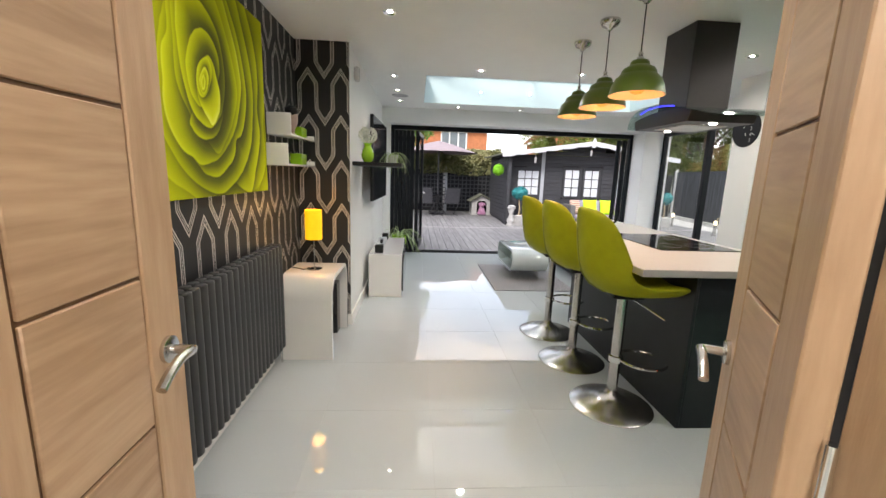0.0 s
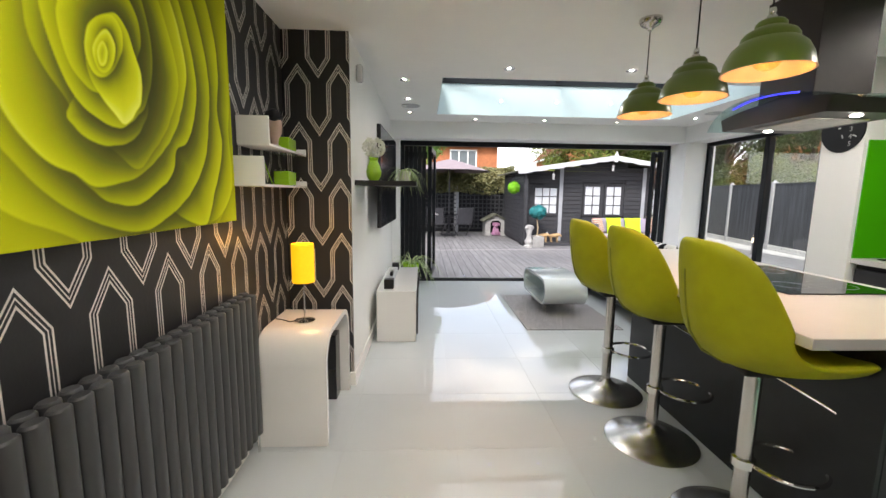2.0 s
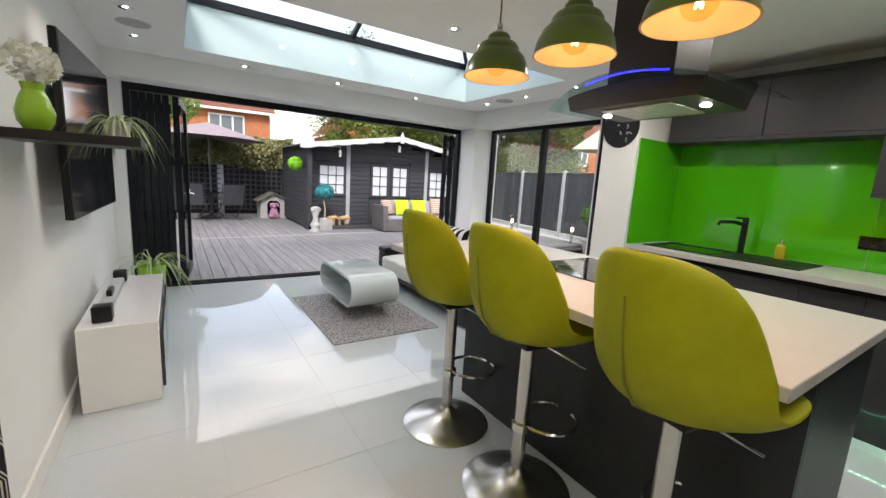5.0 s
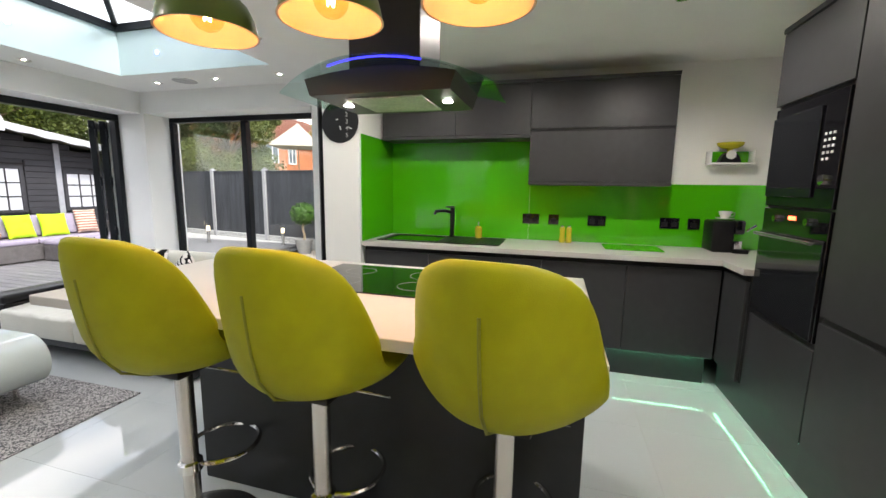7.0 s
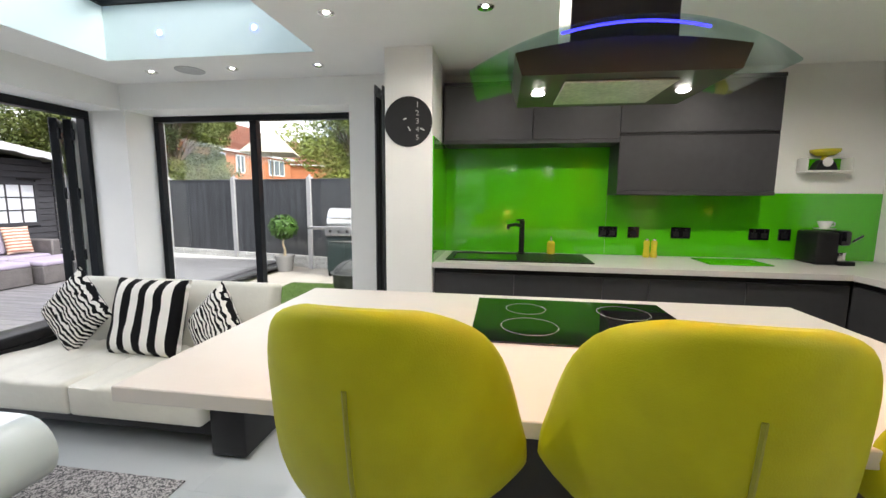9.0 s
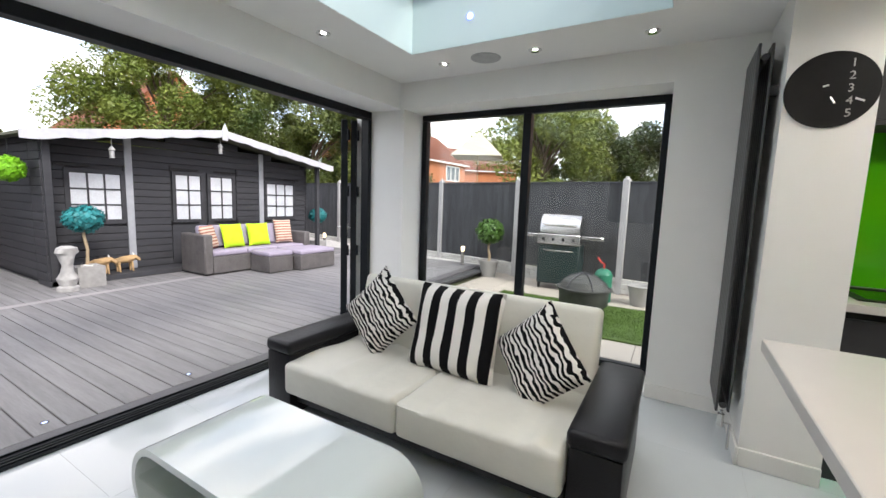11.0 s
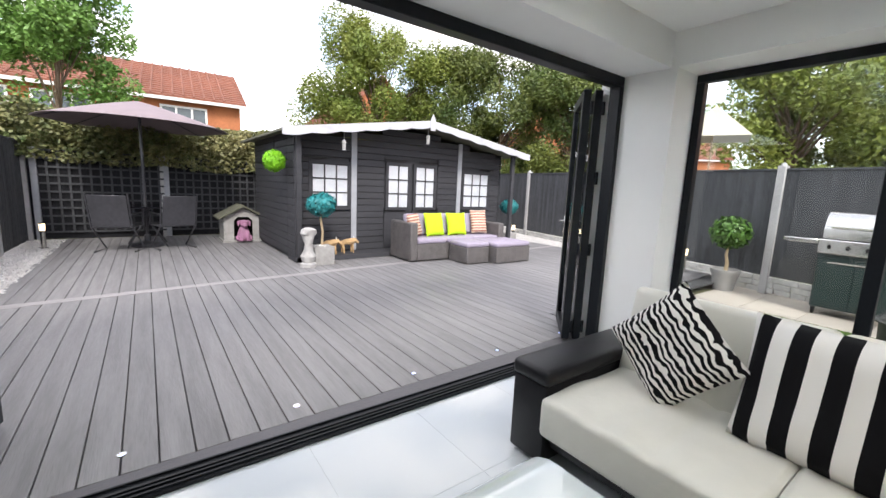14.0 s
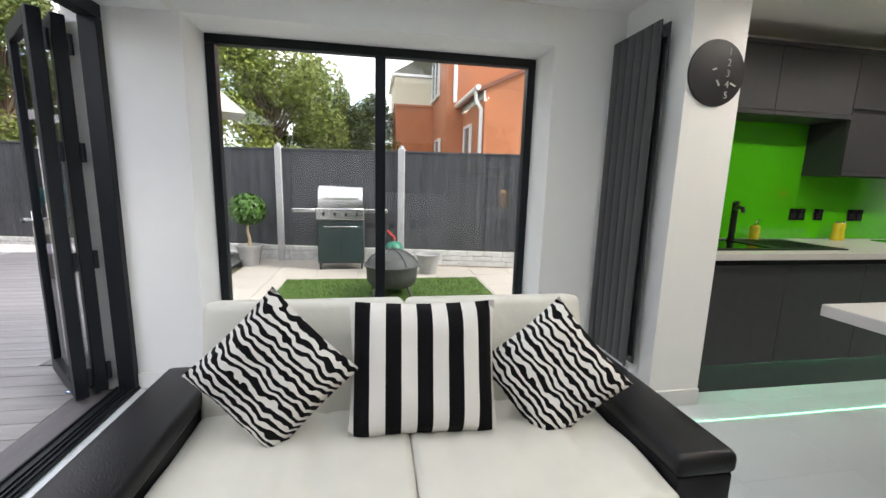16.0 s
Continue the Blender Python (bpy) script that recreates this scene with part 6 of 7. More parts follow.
def cabin_window(x0, x1, z0, z1, cols, rows, name="window", y=WALLY):
    w = part(name, boxes(((x0, y - 0.012, z0), (x0 + 0.06, y + 0.02, z1)), ((x1 - 0.06, y - 0.012, z0), (x1, y + 0.02, z1)),
                         ((x0 + 0.06, y - 0.012, z0), (x1 - 0.06, y + 0.02, z0 + 0.06)), ((x0 + 0.06, y - 0.012, z1 - 0.06), (x1 - 0.06, y + 0.02, z1))), "shed", shed, "dark framed cabin window")
    gx0, gx1, gz0, gz1 = x0 + 0.06, x1 - 0.06, z0 + 0.06, z1 - 0.06
    cw, rh = (gx1 - gx0) / cols, (gz1 - gz0) / rows
    for c in range(cols):
        for r in range(rows):
            part("pane", boxes(((gx0 + c * cw + 0.008, y + 0.006, gz0 + r * rh + 0.008), (gx0 + (c + 1) * cw - 0.008, y + 0.012, gz0 + (r + 1) * rh - 0.008))), "frost", w, "frosted pane")
    for c in range(1, cols):
        part("glazing_bar", boxes(((gx0 + c * cw - 0.011, y - 0.008, gz0), (gx0 + c * cw + 0.011, y + 0.005, gz1))), "shed", w)
    for r in range(1, rows):
        part("glazing_bar", boxes(((gx0, y - 0.0075, gz0 + r * rh - 0.011), (gx1, y + 0.0045, gz0 + r * rh + 0.011))), "shed", w)
    part("backing", boxes(((gx0 - 0.01, y + 0.014, gz0 - 0.01), (gx1 + 0.01, y + 0.019, gz1 + 0.01))), "shed", w)


cabin_window(SX + 0.35, SX + 1.09, 0.80, 1.62, 3, 3)
cabin_window(SX + SW_ - 1.12, SX + SW_ - 0.32, 0.80, 1.62, 3, 3)
for s in (-1, 1):
    x0, x1 = (PKX - 0.595, PKX - 0.01) if s < 0 else (PKX + 0.01, PKX + 0.595)
    part("door", boxes(((x0, WALLY - 0.004, 0.08), (x1, WALLY + 0.025, 0.78))), "shed", shed, "dark boarded cabin door")
    cabin_window(x0 + 0.02, x1 - 0.02, 0.78, 1.68, 2, 3, "door_window", WALLY)
    for zz in (1.70, 0.77):
        part("strap_hinge", boxes(((x0 if s < 0 else x1 - 0.45, WALLY - 0.022, zz), (x0 + 0.45 if s < 0 else x1, WALLY - 0.013, zz + 0.03)),
                                  ((x0 - 0.02 if s < 0 else x1, WALLY - 0.022, zz - 0.035), (x0 if s < 0 else x1 + 0.02, WALLY - 0.013, zz + 0.065))), "black", shed, "black iron strap hinge")
for x in (SX + 0.25, SX + SW_ - 0.25 - 0.4):
    part("strap_hinge", boxes(((x, WALLY - 0.022, 1.65), (x + 0.4, WALLY - 0.013, 1.68))), "black", shed, "black iron strap hinge")
bm = bmesh.new()
for x, m in ((SX + 1.14, "shedtrim"), (SX + SW_ - 1.20, "shedtrim")):
    part("trim_board", boxes(((x - 0.05, WALLY - 0.02, 0.075), (x + 0.05, WALLY - 0.001, gable(x) - 0.03)), bev=0.003), m, shed, "pale grey upright trim board")
bm.free()
for x in (SX + 0.02, SX + SW_ - 0.10):
    part("porch_post", boxes(((x, SYF, 0.0), (x + 0.08, SYF + 0.08, EAZ - 0.02)), bev=0.004), "shed", shed, "dark timber porch post")
part("side_rail", boxes(((SX + 0.002, SYF + 0.08, 1.08), (SX + 0.05, WALLY - 0.002, 1.14)), bev=0.004), "shed", shed)
# roof
for s in (-1, 1):
    bm = bmesh.new()
    xe = PKX + s * (SW_ / 2 + 0.22)
    ze = PKZ - (PKZ - EAZ) * (SW_ / 2 + 0.22) / (SW_ / 2)
    prism(bm, [(PKX, PKZ + 0.04), (xe, ze + 0.04), (xe, ze + 0.005), (PKX, PKZ + 0.005)], "y", SYF - 0.16, SYF + SD + 0.2)
    part("roof_slope", bm, "felt", shed, "felted roof slope")
    # wavy barge board
    bm = bmesh.new()
    top, low = [], []
    for k in range(37):
        f = k / 36
        x, zz = PKX + (xe - PKX) * f, PKZ + (ze - PKZ) * f
        top.append((x, zz + 0.055))
        low.append((x, zz - 0.055 - 0.022 * abs(math.sin(f * 6 * math.pi))))
    for a, b, c, d in zip(top, top[1:], low, low[1:]):
        v = [bm.verts.new((p[0], y, p[1])) for y in (SYF - 0.19, SYF - 0.165) for p in (a, b, d, c)]
        bm.faces.new((v[0], v[1], v[2], v[3]))
        bm.faces.new((v[7], v[6], v[5], v[4]))
        bm.faces.new((v[0], v[4], v[5], v[1]))
        bm.faces.new((v[3], v[2], v[6], v[7]))
    bmesh.ops.remove_doubles(bm, verts=bm.verts[:], dist=0.0005)
    part("barge_board", bm, "whitebarge", shed, "wavy weathered white barge board")
bm = bmesh.new()
prism(bm, [(PKX - 0.05, PKZ - 0.12), (PKX + 0.05, PKZ - 0.12), (PKX + 0.05, PKZ + 0.06), (PKX, PKZ + 0.17), (PKX - 0.05, PKZ + 0.06)], "y", SYF - 0.205, SYF - 0.192)
part("finial", bm, "whitebarge", shed, "pointed white finial")
for x in (SX + 0.75, PKX):
    t = thing("hanging_lantern", "small white lantern hanging from the cabin roof", "lantern", (x, SYF - 0.05, gable(x) - 0.33), group="porch lanterns")
    bm = bmesh.new()
    lathe(bm, [(0, 0.30), (0.004, 0.30), (0.004, 0.16), (0.03, 0.13), (0.045, 0.10), (0.03, 0.10), (0.028, 0.0), (0.036, -0.01), (0, -0.012)], seg=12)
    part("body", bm, "fencepost", t)

# hanging leaf ball by the corner of the cabin
def leaf_ball(rnd, r, count, size, center=(0, 0, 0), squash=1.0, hollow=0.78):
    bm = bmesh.new()
    for _ in range(count):
        d = Vector((rnd.gauss(0, 1), rnd.gauss(0, 1), rnd.gauss(0, 1))).normalized()
        c = Vector(center) + d * r * rnd.uniform(hollow, 1.0)
        c.z = center[2] + (c.z - center[2]) * squash
        a = Vector((rnd.uniform(-1, 1), rnd.uniform(-1, 1), rnd.uniform(-1, 1)))
        a = (a - d * a.dot(d) * 0.5).normalized() * size * rnd.uniform(0.6, 1.2)
        b = a.cross(d + Vector((0.01, 0, 0))).normalized() * size * 0.5
        bm.faces.new([bm.verts.new(c + p) for p in (-a, b, a, -b)])
    return bm


hb = thing("topiary_ball", "bright lime artificial topiary ball hanging from the cabin", "topiary ball", (2.20, 11.75, 1.55))
part("leaves", leaf_ball(random.Random(8), 0.17, 1500, 0.022), "limeleaf", hb, "dense tiny lime leaves", "stuff")
bm = bmesh.new()
lathe(bm, [(0, -0.13), (0.08, -0.11), (0.13, 0), (0.08, 0.11), (0, 0.13)])
part("core", bm, "limeleaf", hb)
bm = bmesh.new()
tube(bm, [(0, 0, 0.12), (0, 0, 0.37), (0.22, 0.0, 0.44)], 0.004, 5)
part("wire", bm, "black", hb)


def teal_tree(at, s=1.0):
    t = thing("topiary_tree", "teal artificial topiary tree in a square grey pot", "potted plant", at, group="teal topiary trees")
    bm = bmesh.new()
    prism(bm, [(-0.15 * s, -0.15 * s), (0.15 * s, -0.15 * s), (0.15 * s, 0.15 * s), (-0.15 * s, 0.15 * s)], "z", 0, 0.28 * s)
    part("pot", bm, "stoneware", t, "square grey planter")
    part("stones", leaf_ball(random.Random(2), 0.12 * s, 60, 0.02, (0, 0, 0.28 * s), 0.2, 0.2), "stones", t, "white pebbles", "stuff")
    bm = bmesh.new()
    tube(bm, [(0, 0, 0.26 * s), (0.02, 0.01, 0.5 * s), (-0.015, 0, 0.7 * s), (0, 0, 0.82 * s)], [0.022, 0.018, 0.018, 0.014], 8)
    part("stem", bm, "palewood", t, "twisted pale stem")
    part("crown", leaf_ball(random.Random(3), 0.23 * s, 2200, 0.042, (0, 0, 0.92 * s), 0.82, 0.45), "teal", t, "round head of teal leaves", "stuff")


teal_tree((2.76, 11.27, 0.0))
teal_tree((7.45, 11.9, 0.0), 0.95)

# stone figure and driftwood animals
bm = bmesh.new()
lathe(bm, [(0, 0), (0.12, 0), (0.12, 0.05), (0.085, 0.07), (0.10, 0.16), (0.075, 0.24), (0.055, 0.34), (0.08, 0.42), (0.085, 0.47), (0.11, 0.50), (0.10, 0.56), (0.05, 0.585), (0, 0.59)], seg=20)
for v in bm.verts:
    v.co += Vector((noise.noise(v.co * 9), noise.noise(v.co * 9 + Vector((5, 0, 0))), 0)) * 0.03 * min(1, v.co.z * 6)
solo("garden_statue", bm, "statue", "small weathered stone statue on the deck", "statue", (2.50, 11.10, 0.001))
for k, (x, y) in enumerate(((3.03, 11.62), (3.36, 11.66))):
    t = thing("driftwood_animal", "small driftwood animal ornament on the porch", "ornament", (x, y, 0.076), group="driftwood animals")
    bm = bmesh.new()
    tube(bm, [(-0.15, 0, 0.16), (-0.05, 0, 0.19), (0.07, 0, 0.18), (0.13, 0, 0.2), (0.19, -0.02, 0.17)], [0.035, 0.06, 0.055, 0.035, 0.018], 8)
    for v in bm.verts:
        v.co += Vector((0, noise.noise(v.co * 25), noise.noise(v.co * 25 + Vector((5, 0, 0))))) * 0.03
    part("body", bm, "straw", t)
    for lx in (-0.1, 0.07):
        for ly in (-0.035, 0.035):
            bm = bmesh.new()
            tube(bm, [(lx, ly, 0.15), (lx + 0.01, ly * 1.4, 0.0)], [0.018, 0.012], 6)
            part("leg", bm, "straw", t)
    bm = bmesh.new()
    tube(bm, [(0.12, 0, 0.2), (0.11, 0.03, 0.28)], [0.015, 0.006], 6)
    part("ear", bm, "ceramic", t)


# rattan sofa, stools
def rattan_sofa():
    t = thing("rattan_sofa", "grey rattan corner sofa with lilac cushions", "garden sofa", (4.06, 10.74, 0))
    part("arm", boxes(((0, 0, 0.02), (0.14, 0.70, 0.66)), bev=0.02), "rattan", t)
    part("arm", boxes(((1.98, 0.0, 0.02), (2.12, 0.70, 0.62)), bev=0.02), "rattan", t)
    part("base", boxes(((0.145, 0.02, 0.02), (1.975, 0.56, 0.30)), bev=0.01), "rattan", t)
    part("back", boxes(((0.145, 0.565, 0.02), (1.975, 0.70, 0.62)), bev=0.02), "rattan", t)
    for k in range(3):
        x = 0.15 + k * 0.608
        bm = bmesh.new()
        box(bm, (x, 0.01, 0.302), (x + 0.603, 0.55, 0.39), 0.03, 3)
        part("seat_cushion", bm, "lilac", t, "lilac grey seat pad")
        bm = bmesh.new()
        box(bm, (x, -0.06, -0.19), (x + 0.603, 0.06, 0.19), 0.04, 3)
        bmesh.ops.transform(bm, matrix=pose(0, 0.47, 0.59, -14), verts=bm.verts[:])
        part("back_cushion", bm, "lilac", t, "lilac grey back cushion")


rattan_sofa()
for x, y, w, d in ((4.84, 10.22, 0.49, 0.50), (5.36, 10.06, 0.82, 0.66)):
    t = thing("rattan_stool", "grey rattan footstool with a lilac pad", "garden stool", (x, y, 0), group="rattan footstools")
    part("base", boxes(((0, 0, 0.01), (w, d, 0.28)), bev=0.01), "rattan", t)
    bm = bmesh.new()
    box(bm, (0, 0, 0.281), (w, d, 0.36), 0.03, 3)
    part("pad", bm, "lilac", t, "lilac pad")
G2 = "cushions on the garden sofa"
scatter_cushion((4.28, 11.0, 0.60), (-15, 0, 35), 0.42, 0.40, 0.13, "kilim", "patterned pink and cream garden cushion", G2, 4)
scatter_cushion((4.72, 11.04, 0.60), (-16, 0, 6), 0.42, 0.42, 0.13, "limecushion", "bright lime green garden cushion", G2, 5)
scatter_cushion((5.22, 11.04, 0.60), (-16, 0, -5), 0.42, 0.42, 0.13, "limecushion", "bright lime green garden cushion", G2, 6)
scatter_cushion((5.78, 11.06, 0.63), (-14, 0, -8), 0.36, 0.46, 0.13, "kilim", "patterned pink and cream garden cushion", G2, 7)


# bollard lights
def bollard(at, h=0.42):
    t = thing("bollard_light", "short steel bollard light with a lit lens", "bollard light", at, group="garden bollard lights")
    bm = bmesh.new()
    lathe(bm, [(0, 0), (0.06, 0), (0.06, 0.008), (0.034, 0.01), (0.034, h - 0.13), (0, h - 0.13)], seg=18)
    part("post", bm, "steel", t)
    bm = bmesh.new()
    lathe(bm, [(0, h - 0.13), (0.034, h - 0.13), (0.038, h - 0.02), (0, h - 0.02)], seg=18)
    part("lens", bm, "bollardlight", t, "lit warm lens")
    bm = bmesh.new()
    lathe(bm, [(0, h - 0.02), (0.042, h - 0.02), (0.042, h), (0, h + 0.004)], seg=18)
    part("cap", bm, "steel", t)


for p in ((-0.80, 11.1, 0.0), (-0.80, 14.2, 0.0), (7.95, 12.2, 0.0), (8.02, 8.2, 0.0), (7.76, 10.1, 0.0)):
    bollard(p)

# doghouse
dh = thing("dog_kennel", "small grey wooden kennel with a green felt roof", "kennel", (1.78, 14.0, 0))
for k in range(6):
    part("side_board", boxes(((0, 0.02, 0.04 + k * 0.075), (0.02, 0.6, 0.11 + k * 0.075)), bev=0.003), "stoneware", dh)
    part("side_board", boxes(((0.68, 0.02, 0.04 + k * 0.075), (0.70, 0.6, 0.11 + k * 0.075)), bev=0.003), "stoneware", dh)
bm = bmesh.new()
prism(bm, [(0.02, 0.04), (0.18, 0.04), (0.18, 0.42), (0.25, 0.5), (0.45, 0.5), (0.52, 0.42), (0.52, 0.04), (0.68, 0.04), (0.68, 0.50), (0.35, 0.68), (0.02, 0.50)], "y", 0.0, 0.02)
part("front", bm, "stoneware", dh, "grey front with a doorway")
part("back", boxes(((0.02, 0.58, 0.04), (0.68, 0.6, 0.5))), "black", dh)
part("floor_board", boxes(((-0.02, -0.03, 0), (0.72, 0.6, 0.038))), "stoneware", dh)
for s in (-1, 1):
    bm = bmesh.new()
    prism(bm, [(0.35, 0.74), (0.35 + s * 0.45, 0.49), (0.35 + s * 0.45, 0.46), (0.35, 0.705)], "y", -0.1, 0.66)
    part("roof_slope", bm, "felt", dh)
bm = bmesh.new()
lathe(bm, [(0, 0), (0.10, 0.0), (0.125, 0.06), (0.115, 0.14), (0.085, 0.22), (0.07, 0.27), (0, 0.29)], (0, 0.05, 0), 16)
lathe(bm, [(0, -0.08), (0.055, -0.06), (0.083, 0), (0.06, 0.06), (0, 0.085)], (0, 0.0, 0.33), 16, pose(0, 0, 0, 20).to_3x3().to_4x4())
lathe(bm, [(0, -0.04), (0.034, -0.03), (0.042, 0.0), (0.03, 0.04), (0, 0.05)], (0, -0.085, 0.31), 12, pose(0, 0, 0, 80).to_3x3().to_4x4())
for s in (-1, 1):
    tube(bm, [(s * 0.05, -0.03, 0.20), (s * 0.055, -0.075, 0.10), (s * 0.055, -0.08, 0.0)], [0.034, 0.028, 0.03], 10)
    tube(bm, [(s * 0.105, 0.03, 0.06), (s * 0.11, -0.03, 0.03), (s * 0.10, -0.08, 0.02)], [0.05, 0.04, 0.022], 10)
    tube(bm, [(s * 0.06, 0.02, 0.39), (s * 0.10, 0.0, 0.37), (s * 0.105, -0.02, 0.29)], [0.02, 0.026, 0.012], 8)
solo("dog_figure", bm, "purple", "lilac pink seated dog figure in the kennel doorway", "statue", (2.13, 13.93, 0.039))

# garden table, chairs, parasol
gt = thing("garden_table", "round dark metal garden table", "garden table", (0.57, 14.0, 0))
bm = bmesh.new()
lathe(bm, [(0, 0.70), (0.50, 0.70), (0.51, 0.71), (0.50, 0.72), (0, 0.72)], seg=36)
part("tabletop", bm, "blackgloss", gt)
for k in range(4):
    a = math.pi / 4 + k * math.pi / 2
    bm = bmesh.new()
    tube(bm, [(0.06 * math.cos(a), 0.06 * math.sin(a), 0.70), (0.08 * math.cos(a), 0.08 * math.sin(a), 0.4), (0.40 * math.cos(a), 0.40 * math.sin(a), 0.015)], 0.013, 8)
    part("leg", bm, "garden_metal", gt)


def garden_chair():
    t = thing("garden_chair", "dark metal garden chair with a mesh seat", "garden chair", (0, 0, 0), group="chairs round the garden table")
    bm = bmesh.new()
    box(bm, (-0.26, -0.24, 0.40), (0.26, 0.24, 0.412), 0.004)
    part("seat", bm, "garden_metal", t)
    bm = bmesh.new()
    box(bm, (-0.25, 0.0, 0.0), (0.25, 0.012, 0.52), 0.004, turn=pose(0, 0.24, 0.42, -14))
    part("backrest", bm, "garden_metal", t, "dark mesh back")
    for s in (-1, 1):
        bm = bmesh.new()
        tube(bm, [(s * 0.27, 0.36, 0.95), (s * 0.27, 0.24, 0.42), (s * 0.27, -0.22, 0.012), (s * 0.27, 0.2, 0.012)], 0.012, 8)
        tube(bm, [(s * 0.27, 0.28, 0.62), (s * 0.27, -0.2, 0.62), (s * 0.27, -0.24, 0.40)], 0.012, 8)
        part("side_frame", bm, "garden_metal", t)
    return t


gc = garden_chair()
copy_thing(gc, pose(0.94, 13.60, 0, 0, 0, 197))
gc.matrix_world = pose(0.20, 13.55, 0, 0, 0, 163)
pa = thing("parasol", "large mauve parasol over the garden table", "parasol", (0.57, 14.0, 0))
bm = bmesh.new()
cyl(bm, 0.024, 0.0, 2.46)
part("pole", bm, "garden_metal", pa)
bm = bmesh.new()
lathe(bm, [(0, 0), (0.25, 0), (0.25, 0.05), (0.05, 0.09), (0.05, 0.2), (0, 0.2)])
part("base", bm, "garden_metal", pa)
bm = bmesh.new()
NS = 8
ringr, apex = 1.36, bm.verts.new((0, 0, 2.48))
rows = []
for f in (0.25, 0.5, 0.75, 1.0):
    row = []
    for k in range(NS * 6):
        a = 2 * math.pi * k / (NS * 6)
        q = (k % 6) / 6
        sag = -0.012 * math.sin(math.pi * q) * f
        rr = ringr * f * (1 - 0.055 * math.sin(math.pi * q))
        row.append(bm.verts.new((rr * math.cos(a), rr * math.sin(a), 2.48 - 0.40 * f ** 1.15 - sag)))
    rows.append(row)
for k in range(NS * 6):
    j = (k + 1) % (NS * 6)
    bm.faces.new((apex, rows[0][k], rows[0][j]))
    for p, q in zip(rows, rows[1:]):
        bm.faces.new((p[k], q[k], q[j], p[j]))
canopy = part("canopy", bm, "parasol", pa, "eight panel mauve canopy", sharp=14)
sol = canopy.modifiers.new("thick", "SOLIDIFY")
sol.thickness = 0.006
for k in range(NS):
    a = 2 * math.pi * k / NS
    bm = bmesh.new()
    tube(bm, [(0.03 * math.cos(a), 0.03 * math.sin(a), 2.45), (1.32 * math.cos(a), 1.32 * math.sin(a), 2.075)], 0.007, 5)
    part("rib", bm, "garden_metal", pa)

# fences: north with trellis, east and west
YF = 15.35


def fence_run(name, p, q, h, z0, label, posts=True, board_w=0.10, boards_sep=True, mat="fence", gravel=True):
    t = tagged(new(name), label, "fence", kind="structure")
    p, q = Vector((*p, 0)), Vector((*q, 0))
    d = q - p
    ang = math.degrees(math.atan2(d.y, d.x))
    t.matrix_world = pose(p.x, p.y, z0, 0, 0, ang)
    L = d.length
    n = int(L / (board_w * 0.9))
    bm = bmesh.new()
    prism(bm, [(0, 0.0), (board_w, 0.006), (board_w, 0.018), (0, 0.010)], "z", 0.28 if gravel else 0.02, h)
    data = mesh_of("fence_board", bm, mat)
    for k in range(n):
        piece("fence_board", data, t, (k * board_w * 0.9, (k % 2) * 0.002, 0))
    cap = part("capping_rail", boxes(((0, -0.012, h), (L, 0.035, h + 0.03)), bev=0.004), mat, t)
    if gravel:
        bm = bmesh.new()
        x = 0.0
        r2 = random.Random(5)
        for row in range(3):
            x = 0.0
            while x < L - 0.1:
                w = r2.uniform(0.16, 0.34)
                z = 0.02 + row * 0.085
                box(bm, (x + 0.004, -0.02 - r2.uniform(0, 0.015), z), (min(L, x + w) - 0.004, 0.03, z + 0.078), 0.008)
                x += w
        part("gravel_board", bm, "gravelboard", t, "stone faced concrete gravel board", "stuff")
    if posts:
        k = 0
        x = 0.05
        while x < L:
            bm = bmesh.new()
            box(bm, (x - 0.055, -0.055, 0), (x + 0.055, 0.055, h + 0.07), 0.01)
            lathe(bm, [(0.045, h + 0.07), (0.03, h + 0.11), (0, h + 0.12)], (x, 0, 0), 4)
            part("post", bm, "fencepost", t, "pale concrete post")
            x += 2.04
    return t


# the east boundary, south to north
EX0, EY0, EX1, EY1 = 7.0, 1.05, 9.87, 15.4
fence_run("fence_east", (EX0, EY0), (EX1, EY1), 1.86, GZ, "charcoal close board fence with pale concrete posts")
fence_run("fence_west", (-1.35, 7.4), (-1.15, YF), 1.75, -0.02, "charcoal close board fence", gravel=False, mat="fence")
fn = fence_run("fence_north", (-1.2, YF), (EX1, YF + 0.1), 1.62, -0.02, "charcoal fence with square trellis panels", gravel=False, mat="fenceshade")
bm = bmesh.new()
for k in range(26):
    box(bm, (-1.0 + k * 0.15, YF - 0.035, 0.12), (-1.0 + k * 0.15 + 0.035, YF - 0.022, 1.62))
for k in range(11):
    box(bm, (-1.0, YF - 0.048, 0.12 + k * 0.148), (2.78, YF - 0.0355, 0.12 + k * 0.148 + 0.035))
tr_ = thing("trellis", "charcoal square trellis panels fixed along the back fence", "trellis", (0, 0, 0))
part("lattice", bm, "fence", tr_, "square lattice laths", "stuff")
for x in (-1.05, 0.9, 2.8):
    part("post", boxes(((x, YF - 0.06, 0), (x + 0.09, YF - 0.001, 1.66)), bev=0.006), "shedtrim", tr_)


